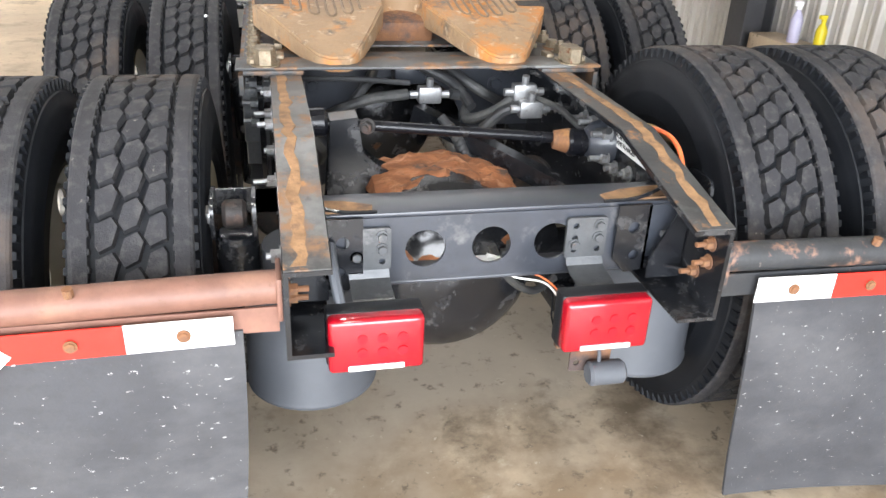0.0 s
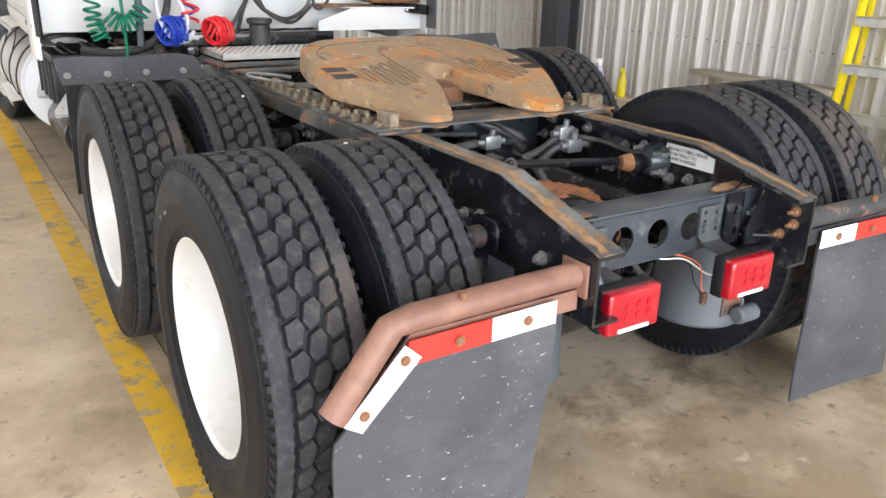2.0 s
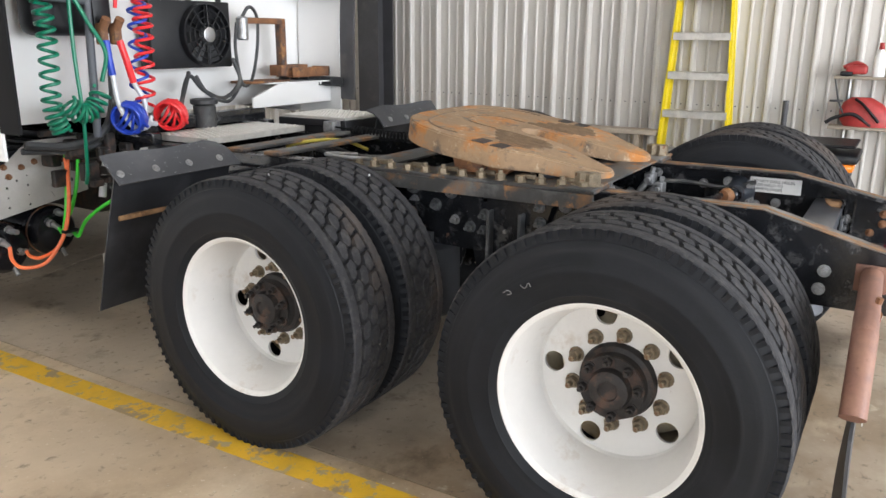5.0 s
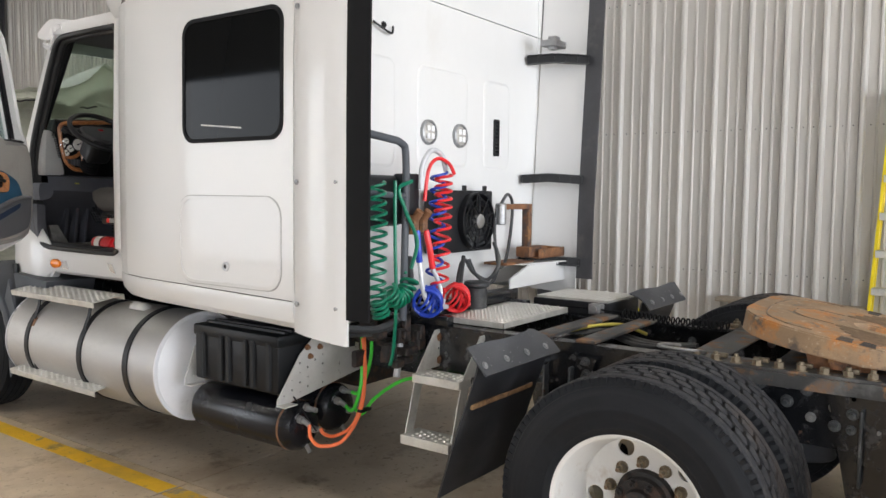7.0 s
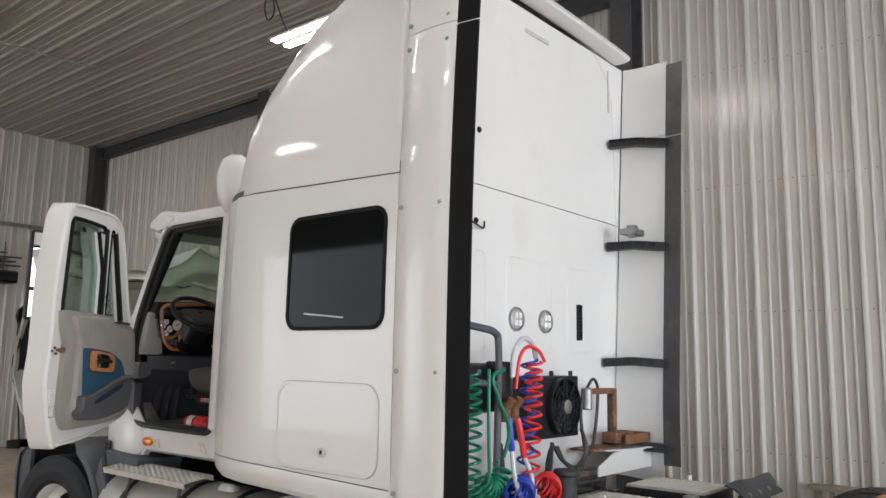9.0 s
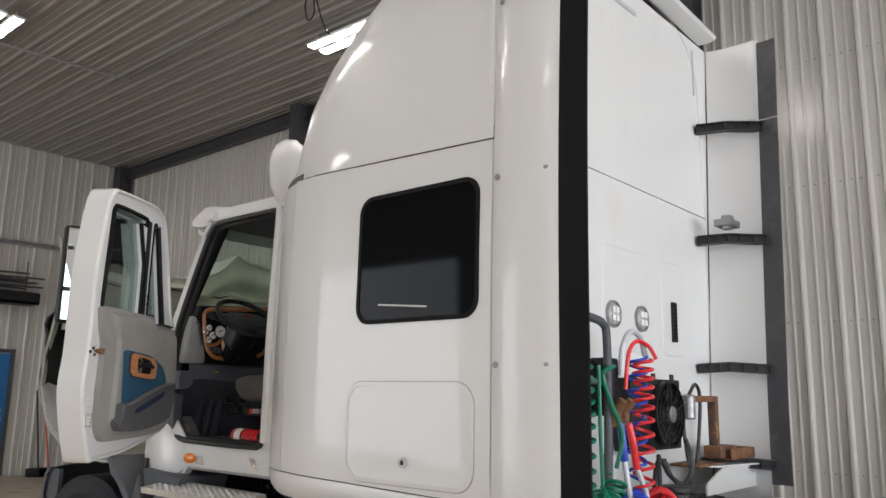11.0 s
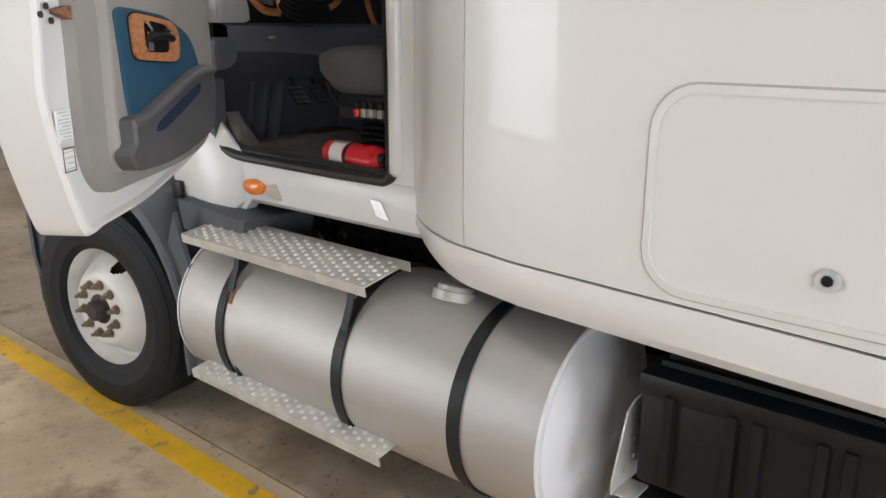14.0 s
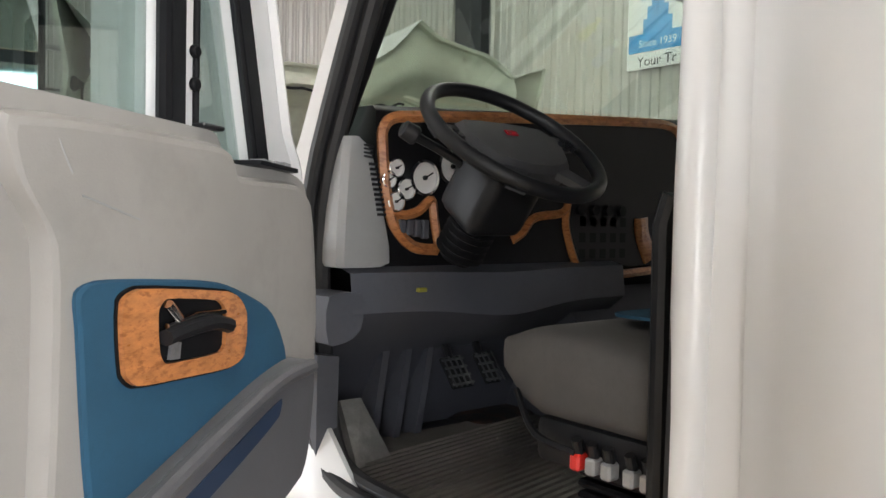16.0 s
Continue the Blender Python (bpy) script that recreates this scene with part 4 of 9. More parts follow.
# mud flap hangers and flaps
for s in (-1, 1):
    pm = M_PIPE if s < 0 else M_PIPE_BLACK
    bm = bmesh.new()
    tube(bm, [(s * 0.435, -0.602, 0.785), (s * 0.90, -0.61, 0.780), (s * 0.945, -0.612, 0.772), (s * 1.082, -0.615, 0.600)], 0.031, 20)
    part("flap_hanger", bm, pm, truck, "brown primed steel pipe flap hanger" if s < 0 else "black flaking steel pipe flap hanger")
    bm = bmesh.new()
    box(bm, s * 0.432, s * 0.442, -0.645, -0.555, 0.735, 0.82, 0.003)
    prism(bm, [(s * 0.44, 0.752), (s * 0.90, 0.748), (s * 1.05, 0.582), (s * 1.02, 0.566), (s * 0.88, 0.705), (s * 0.44, 0.70)], XZ(-0.618), (0, 0.005, 0))
    part("hanger_strip", bm, pm, truck)
    bm = bmesh.new()
    rows = []
    for i in range(15):
        z = 0.71 - (0.71 - 0.115) * i / 14
        curl = 0.05 * (i / 14) ** 2
        row = []
        for k in range(9):
            u = k / 8
            x_in = 0.505 + 0.04 * (i / 14) ** 2 if s < 0 else 0.53 + 0.07 * (i / 14)
            top_out = min(1.085, 0.905 + max(0, 0.71 - z) * 1.02)
            x = x_in + (top_out - x_in) * u
            row.append((s * x, -0.624 - curl * u * 0.6 + 0.012 * math.sin(3 * u + z * 6) * (i / 14) + 0.02 * (i / 14), z))
        rows.append(row)
    shell(bm, rows, (0, 0.008, 0))
    part("mud_flap", bm, M_FLAP, truck, "dusty grey rubber mud flap with pale scuffs")
    tape = [((0.52, 0.748), (0.703, 0.745), M_WHITE_TAPE), ((0.703, 0.745), (0.915, 0.742), M_RED_TAPE)]
    for a, b, tm in tape:
        bm = bmesh.new()
        prism(bm, [(s * a[0], a[1]), (s * b[0], b[1]), (s * b[0], b[1] - 0.057), (s * a[0], a[1] - 0.057)], XZ(-0.6365), (0, 0.003, 0))
        part("reflective_tape", bm, tm, truck, "white reflective tape" if tm == M_WHITE_TAPE else "red reflective tape")
    bm = bmesh.new()
    prism(bm, [(s * 0.925, 0.736), (s * 1.065, 0.586), (s * 1.025, 0.560), (s * 0.885, 0.700)], XZ(-0.6385), (0, 0.003, 0))
    part("reflective_tape", bm, M_WHITE_TAPE, truck, "white reflective tape")
    bm = bmesh.new()
    for x, z in ((0.605, 0.718), (0.79, 0.714), (0.925, 0.702), (1.02, 0.60)):
        hexbolt(bm, (s * x, -0.639, z), (0, -1, 0), 0.009, 0.006)
    cyl(bm, (s * 0.78, -0.63, 0.806), (s * 0.78, -0.633, 0.822), 0.009, seg=8)
    part_each("flap_bolt", bm, M_RUSTY, truck)

# axles with banjo housings
for y in AXLES:
    bm = bmesh.new()
    spin(bm, [(-0.62, 0.0), (-0.62, 0.075), (0.62, 0.075), (0.62, 0.0)], 28, pose(0, y, 0.502))
    spin(bm, [(-0.36, 0.04), (-0.25, 0.12), (-0.14, 0.20), (-0.03, 0.228), (0.09, 0.20), (0.2, 0.12), (0.32, 0.04)], 36, pose(0, y, 0.562))
    m = pose(-0.02, y, 0.55, 0, 0, 90)
    spin(bm, [(-0.06, 0.24), (-0.13, 0.235), (-0.19, 0.19), (-0.225, 0.12), (-0.235, 0.0)], 36, m)
    spin(bm, [(0.06, 0.22), (0.16, 0.2), (0.26, 0.12), (0.38, 0.09), (0.40, 0.0)], 28, m)
    part("drive_axle", bm, M_FRAME, truck, "black drive axle with a round housing")
bm = bmesh.new()
rows = []
for i in range(29):
    a = radians(-82 + 112 * i / 28)
    row = []
    for k in range(25):
        x = -0.21 + 0.39 * k / 24
        edge = 0.02 * noise.noise((x * 30, i * 0.5, 2)) * (1 if k in (0, 24) or i in (0, 28) else 0)
        base = 0.2335 * math.sqrt(max(0.05, 1 - ((x + 0.03) / 0.33) ** 2))
        r = base + 0.004 + 0.016 * noise.noise((x * 22, a * 5, 0)) + 0.010 * noise.noise((x * 60, a * 14, 3)) - (0.02 if k in (0, 24) or i in (0, 28) else 0)
        row.append((x + edge, r * math.sin(a), 0.564 + r * math.cos(a)))
    rows.append(row)
loft(bm, rows)
part("axle_rust", bm, mat("flaking_orange_rust", (0.26, 0.10, 0.04), 0.9, var=0.5, scale=14, bump=1.0, bscale=45, layers=[((0.40, 0.19, 0.10), 20, 0.5, 0.62, 0.9), ((0.07, 0.045, 0.035), 16, 0.56, 0.64, 0.9)], stretch=(0.5, 1.5, 1.5)), truck, "orange rust scale on the axle housing")

# torque rods, brackets and air valves between the rails
bm = bmesh.new()
cyl(bm, (-0.30, 0.01, 0.898), (0.31, 0.0, 0.845), 0.0135, seg=20)
for p in ((-0.33, 0.01, 0.9), (0.345, -0.03, 0.842)):
    cyl(bm, (p[0] - 0.03, p[1], p[2]), (p[0] + 0.03, p[1], p[2]), 0.036, seg=16, chamfer=0.008)
cyl(bm, (0.345, -0.05, 0.845), (0.43, -0.05, 0.85), 0.026, seg=12)
part("torque_rod", bm, M_BLACKTANK, truck, "glossy black torque rod across the frame")
bm = bmesh.new()
prism(bm, [(-0.295, 0.915), (-0.228, 0.922), (-0.215, 0.83), (-0.17, 0.79), (-0.09, 0.755), (-0.14, 0.66), (-0.31, 0.68), (-0.30, 0.80)], XZ(-0.03), (0, 0.07, 0))
part("torque_bracket", bm, M_FRAME, truck, "black cast bracket on the axle housing")
bm = bmesh.new()
for p in ((-0.36, -0.02, 0.905), (-0.205, -0.03, 0.90)):
    hexbolt(bm, p, (-0.3, -1, 0.1), 0.015, 0.026, stud=0.012)
part_each("rod_bolt", bm, M_HUB, truck)
# joint and casting where the rod meets the far rail, lower rod, brake can and sleeved hose
bm = bmesh.new()
cyl(bm, (0.285, -0.012, 0.846), (0.325, -0.022, 0.844), 0.024, 0.034, seg=16)
part("rod_joint", bm, M_RUSTY, truck, "rusty torque rod joint")
bm = bmesh.new()
spin(bm, [(0, 0.0), (0.0, 0.035), (0.02, 0.05), (0.05, 0.062), (0.06, 0.066), (0.06, 0.0)], 20, pose(0.36, -0.05, 0.85))
casting = part("rod_anchor", bm, M_CROSS, truck, "black cast anchor on the frame rail")
bm = bmesh.new()
for y, z in ((-0.095, 0.885), (-0.095, 0.82), (-0.005, 0.89)):
    hexbolt(bm, (0.405, y, z), (-1, 0, 0), 0.016, 0.02, stud=0.03)
part_each("anchor_bolt", bm, M_ZINC, casting)
bm = bmesh.new()
tube(bm, [(-0.02, 0.30, 0.835), (0.385, -0.14, 0.70)], 0.034, 4)
part("lower_rod", bm, M_FRAME, truck, "black square lower rod")
bm = bmesh.new()
spin(bm, [(0, 0.0), (0.0, 0.045), (0.012, 0.062), (0.04, 0.064), (0.046, 0.072), (0.056, 0.072), (0.062, 0.062), (0.10, 0.05), (0.12, 0.0)], 24, pose(0.30, 0.20, 0.66, 0, 25, 60))
part("spring_brake", bm, M_HUB, truck, "rust-brown brake can")
bm = bmesh.new()
run = smooth_path([(0.03, 0.2, 0.85), (0.07, 0.16, 0.80), (0.10, 0.14, 0.75), (0.19, 0.13, 0.70)], 8)
tube(bm, run, 0.014, 10)
for p in run[4::2]:
    bmesh.ops.create_uvsphere(bm, u_segments=10, v_segments=6, radius=0.0175, matrix=Matrix.Translation(p))
part("sleeved_hose", bm, M_HOSE, truck, "black corrugated hose sleeve")
bm = bmesh.new()
arch = [(0.19 * math.cos(radians(a)), 0.70 + 0.17 * math.sin(radians(a))) for a in range(0, 181, 15)]
plate(bm, [(-0.42, 0.70), (-0.42, 0.94), (0.42, 0.94), (0.42, 0.70)] + arch, [], XZ(0.60), (0, 0.012, 0))
for s in (-1, 1):
    hexbolt(bm, (s * 0.34, 0.60, 0.89), (0, -1, 0), 0.02, 0.015)
    hexbolt(bm, (s * 0.30, 0.60, 0.84), (0, -1, 0), 0.02, 0.015)
box(bm, -0.05, 0.05, 0.52, 0.60, 0.86, 0.935, 0.006)
part("crossmember", bm, M_CROSS, truck, "black arched crossmember with large bolts, sky sheen put into its colour")
for yy in (2.0, 2.95, 4.4):
    bm = bmesh.new()
    box(bm, -0.42, 0.42, yy, yy + 0.14, RB + 0.02, RT - 0.03, 0.006)
    part("crossmember", bm, M_FRAME, truck)
bm = bmesh.new()
for c in ((0.036, 0.40, 0.86), (0.30, 0.30, 0.89), (0.31, 0.26, 0.85)):
    box(bm, c[0] - 0.035, c[0] + 0.035, c[1] - 0.02, c[1] + 0.02, c[2] - 0.025, c[2] + 0.025, 0.006)
    cyl(bm, (c[0] - 0.06, c[1], c[2]), (c[0] + 0.06, c[1], c[2]), 0.012, seg=8)
    cyl(bm, (c[0], c[1], c[2]), (c[0], c[1] - 0.01, c[2] + 0.05), 0.011, seg=8)
part_each("air_valve", bm, M_ZINC, truck, "zinc brake relay valve")
bm = bmesh.new()
for pts in ([(-0.30, 0.55, 0.72), (-0.26, 0.42, 0.80), (-0.15, 0.39, 0.85), (-0.03, 0.40, 0.862)], [(0.1, 0.4, 0.862), (0.16, 0.42, 0.84), (0.15, 0.38, 0.79), (0.22, 0.34, 0.82), (0.29, 0.31, 0.88)], [(0.03, 0.5, 0.92), (0.12, 0.45, 0.88), (0.16, 0.36, 0.83)],
            [(-0.1, 0.6, 0.9), (-0.14, 0.5, 0.87), (-0.2, 0.46, 0.8), (-0.22, 0.5, 0.7)], [(0.18, 0.3, 0.78), (0.24, 0.28, 0.84), (0.31, 0.26, 0.86)], [(0.1, 0.55, 0.92), (0.2, 0.46, 0.86), (0.3, 0.5, 0.8)], [(-0.38, 0.3, 0.8), (-0.3, 0.28, 0.74), (-0.3, 0.35, 0.68)]):
    tube(bm, smooth_path(pts, 8), 0.016, 10)
part_each("air_hose", bm, M_HOSE, truck, "dusty black air hose", False)
bm = bmesh.new()
for s in (-1, 1):
    for y in AXLES:
        spin(bm, [(0.0, 0.0), (0.0, 0.147), (0.004, 0.152), (0.012, 0.154), (0.02, 0.15), (0.26, 0.146), (0.28, 0.135), (0.29, 0.10), (0.35, 0.10), (0.35, 0.0)], 48, pose(-0.37 if s < 0 else 0.44, y - 0.28, 0.365, 0, -90))
part_each("air_spring", bm, M_GREYFEND, truck, "grey rubber air spring bellows")
for s in (-1, 1):
    for y in AXLES:
        bm = bmesh.new()
        box(bm, s * 0.32, s * 0.42, y - 0.12, y + 0.62, 0.345, 0.42, 0.01)
        prism(bm, [(y + 0.45, 0.30), (y + 0.68, 0.30), (y + 0.72, 0.70), (y + 0.40, 0.70)], YZ(s * 0.44), (-s * 0.09, 0, 0))
        part("suspension_arm", bm, M_FRAME, truck, "black trailing suspension arm")
        ye, ze = y - 0.30, 0.80
        bm = bmesh.new()
        cyl(bm, (s * 0.52, ye + 0.01, ze - 0.045), (s * 0.52, ye + 0.05, 0.52), 0.046, seg=20, chamfer=0.01)
        cyl(bm, (s * 0.52, ye + 0.05, 0.52), (s * 0.52, ye + 0.08, 0.34), 0.034, seg=16)
        shock = part("shock_absorber", bm, M_FRAME, truck, "black shock absorber with a greasy eye")
        bm = bmesh.new()
        cyl(bm, (s * 0.495, ye, ze), (s * 0.545, ye, ze), 0.031, seg=18, chamfer=0.008)
        part("eye", bm, M_HUB, shock, "greasy dark shock eye")
        for x in (0.475, 0.56):
            bm = bmesh.new()
            prism(bm, rrect(ye - 0.045, ye + 0.075, ze - 0.05, ze + 0.045, 0.03), YZ(s * x), (s * 0.008, 0, 0))
            box(bm, s * 0.43, s * (x + 0.008), ye + 0.068, ye + 0.076, ze - 0.03, ze + 0.03, 0.002, 1)
            part("tab", bm, M_FRAME, shock)
        bm = bmesh.new()
        hexbolt(bm, (s * 0.568, ye, ze), (s, 0, 0), 0.022, 0.02, stud=0.02)
        part("nut", bm, M_STEEL, shock)
        bm = bmesh.new()
        spin(bm, [(0, 0.0), (0, 0.075), (0.02, 0.083), (0.1, 0.083), (0.12, 0.07), (0.2, 0.06), (0.2, 0)], 24, pose(s * 0.42, y + 0.22, 0.58, 0, 20, 90))
        part("brake_chamber", bm, M_HUB, truck)
# hanger brackets of the suspension on the rails, with heavy bolts
for s in (-1, 1):
    for y0 in (0.0, 1.32):
        if y0 and s > 0:
            continue
        bm = bmesh.new()
        prism(bm, [(y0 + 0.43, 0.90), (y0 + 0.80, 0.90), (y0 + 0.76, 0.70), (y0 + 0.71, 0.44), (y0 + 0.56, 0.44), (y0 + 0.50, 0.70)], YZ(s * 0.452), (s * 0.016, 0, 0))
        hanger = part("spring_hanger", bm, M_FRAME, truck, "black cast suspension hanger")
        for y, z0, z1 in ((0.675, 0.56, 0.85), (0.545, 0.68, 0.85)):
            bm = bmesh.new()
            box(bm, s * 0.468, s * 0.515, y0 + y - 0.006, y0 + y + 0.006, z0, z1, 0.003, 1)
            part("web", bm, M_BRACKET, hanger)
        bm = bmesh.new()
        for y, z, r in ((0.77, 0.77, 0.017), (0.709, 0.825, 0.017), (0.484, 0.879, 0.016), (0.48, 0.821, 0.017), (0.487, 0.764, 0.017), (0.713, 0.764, 0.014)):
            hexbolt(bm, (s * 0.468, y0 + y, z), (s, 0, 0), r, 0.024, stud=0.022)
        part_each("hanger_bolt", bm, M_BRACKET, truck)
bm = bmesh.new()
for y, z in ((1.055, 0.888), (0.879, 0.887), (0.708, 0.882), (0.40, 0.885), (1.18, 0.885), (0.95, 0.83), (0.62, 0.90)):
    hexbolt(bm, (-RX, y, z), (-1, 0, 0), 0.019, 0.022, stud=0.016)
part_each("slider_bolt", bm, M_BRACKET, truck)
# bolts through the rails
bm = bmesh.new()
rng = random.Random(4)
for s in (-1, 1):
    for y, z in ((-0.47, 0.78), (-0.46, 0.72), (-0.2, 0.815), (-0.12, 0.80), (-0.1, 0.73), (0.1, 0.87), (0.16, 0.78), (0.3, 0.9), (0.3, 0.84), (0.42, 0.80), (0.5, 0.9), (0.55, 0.83), (0.62, 0.77), (0.72, 0.9), (0.78, 0.83), (0.86, 0.78), (0.95, 0.9), (1.05, 0.84), (1.1, 0.78), (1.2, 0.9), (1.35, 0.83), (1.6, 0.87), (1.8, 0.8), (2.1, 0.88), (2.3, 0.8)):
        hexbolt(bm, (s * RX, y, z), (s, 0, 0), 0.015, 0.02, stud=rng.uniform(0, 0.035))
        hexbolt(bm, (s * (RX - 0.01), y, z), (-s, 0, 0), 0.015, 0.018, stud=rng.uniform(0.005, 0.04))
part_each("frame_bolt", bm, M_ZINC, truck)
# wiring at the tail
for pts, r, mt, lab in (([(-0.335, -0.48, 0.80), (-0.335, -0.54, 0.78), (-0.325, -0.575, 0.72), (-0.31, -0.585, 0.68)], 0.011, M_GREYFEND, "grey lamp cable"),
                        ([(0.02, -0.40, 0.71), (0.08, -0.42, 0.685), (0.125, -0.45, 0.68), (0.15, -0.50, 0.66), (0.145, -0.52, 0.60), (0.15, -0.53, 0.585)], 0.002, M_ORANGE, "thin orange wire"),
                        ([(0.03, -0.41, 0.70), (0.10, -0.43, 0.675), (0.14, -0.47, 0.655), (0.135, -0.50, 0.61), (0.14, -0.53, 0.58)], 0.002, M_BLACKRUB, "thin black wire"),
                        ([(0.0, -0.40, 0.70), (0.07, -0.42, 0.67), (0.13, -0.46, 0.67), (0.16, -0.52, 0.64), (0.18, -0.57, 0.65)], 0.0025, M_PAPER, "thin white wire"),
                        ([(0.05, -0.30, 0.69), (0.10, -0.30, 0.60), (0.17, -0.28, 0.55), (0.24, -0.24, 0.56)], 0.010, M_HOSE, "black air hose"),
                        ([(-0.42, -0.30, 0.72), (-0.40, -0.36, 0.66), (-0.36, -0.40, 0.70), (-0.30, -0.38, 0.72)], 0.009, M_HOSE, "black air hose"),
                        ([(0.39, -0.12, 0.90), (0.37, 0.0, 0.87), (0.36, 0.15, 0.88), (0.33, 0.27, 0.88)], 0.009, M_HOSE, "black air hose"),
                        ([(-0.39, 0.55, 0.88), (-0.33, 0.45, 0.90), (-0.2, 0.42, 0.905), (-0.02, 0.42, 0.89)], 0.008, M_HOSE, "black air hose")):
    bm = bmesh.new()
    tube(bm, smooth_path(pts, 8), r, 8)
    part("cable", bm, mt, truck, lab)
bm = bmesh.new()
box(bm, 0.138, 0.155, -0.54, -0.52, 0.55, 0.588, 0.003, 1)
part("wire_plug", bm, M_RUSTY, truck, "brown hanging wire connector")
bm = bmesh.new()
cyl(bm, (0.005, -0.41, 0.715), (0.06, -0.42, 0.70), 0.012, seg=10)
box(bm, -0.02, 0.02, -0.43, -0.40, 0.695, 0.72, 0.004, 1)
part("wire_junction", bm, M_PAPER, truck, "white taped wire junction")
for x, y in ((0.02, -0.20), (0.13, -0.22)):
    bm = bmesh.new()
    cyl(bm, (x, y, 0.60), (x, y, 0.655), 0.018, seg=10)
    cyl(bm, (x, y, 0.575), (x, y, 0.60), 0.010, seg=8)
    cyl(bm, (x - 0.03, y, 0.63), (x + 0.03, y, 0.63), 0.010, seg=8)
    part("drain_fitting", bm, M_BRACKET, truck)
for pts in ([(0.275, 0.790), (0.262, 0.800), (0.25, 0.793), (0.262, 0.786)], [(0.225, 0.822), (0.21, 0.815), (0.20, 0.832), (0.193, 0.822)]):
    bm = bmesh.new()
    tube(bm, smooth_path([(-1.1835, y, z) for y, z in pts], 5), 0.0014, 5)
    part("chalk_mark", bm, M_CHALK, truck, "faint chalk mark on the tyre")
# orange line looped outside the far rail
bm = bmesh.new()
tube(bm, smooth_path([(0.445, -0.02, 0.88), (0.48, -0.09, 0.90), (0.50, -0.19, 0.916), (0.50, -0.268, 0.903), (0.49, -0.319, 0.861), (0.45, -0.335, 0.80)], 8), 0.006, 8)
part("air_line", bm, M_ORANGE, truck, "orange plastic air line")
# rail sign
sign = holder("warning_sign", truck)
bm = bmesh.new()
box(bm, RX - 0.0125, RX - 0.0095, -0.292, -0.09, 0.856, 0.919)
part("plate", bm, M_PAPER, sign)
letters("lettering", "DO NOT DRILL HOLES\nIN OR WELD TO\nFRAME FLANGES", 0.0165, Matrix(((0, 0, -1, RX - 0.0132), (-1, 0, 0, -0.098), (0, 1, 0, 0.911), (0, 0, 0, 1))), M_INK, sign)

# fifth wheel: base plate, rails and the horseshoe top plate
bm = bmesh.new()
for s in (-1, 1):
    box(bm, s * 0.34, s * 0.50, 0.27, 1.45, 0.953, 0.965, 0.002)
    prism(bm, [(s * 0.50, 0.953), (s * 0.512, 0.953), (s * 0.512, 0.90), (s * 0.50, 0.90)], XZ(0.27), (0, 1.18, 0))
box(bm, -0.52, 0.52, 0.27, 0.40, 0.966, 0.974, 0.002)
box(bm, -0.34, 0.34, 0.4, 0.5, 0.958, 0.966, 0.002)
box(bm, -0.34, 0.34, 1.2, 1.36, 0.958, 0.966, 0.002)
box(bm, -0.34, 0.34, 0.62, 1.02, 0.955, 0.962, 0.002)
part_each("fifth_wheel_base", bm, M_FRAME_WORN, truck, "worn rusty steel slider base plate", False)
bm = bmesh.new()
for s in (-1, 1):
    for i in range(14):
        y = 0.32 + i * 0.082
        hexbolt(bm, (s * 0.47, y, 0.966), (0, 0, 1), 0.019, 0.024, stud=0.012 if i % 3 else 0)
        if i % 2:
            box(bm, s * 0.40 - 0.012, s * 0.40 + 0.012, y - 0.03, y + 0.03, 0.966, 0.985, 0.004)
    for y in (0.30, 0.335):
        hexbolt(bm, (s * 0.44, y, 0.975), (0, 0, 1), 0.03, 0.045)
part_each("base_bolt", bm, M_NUT, truck)


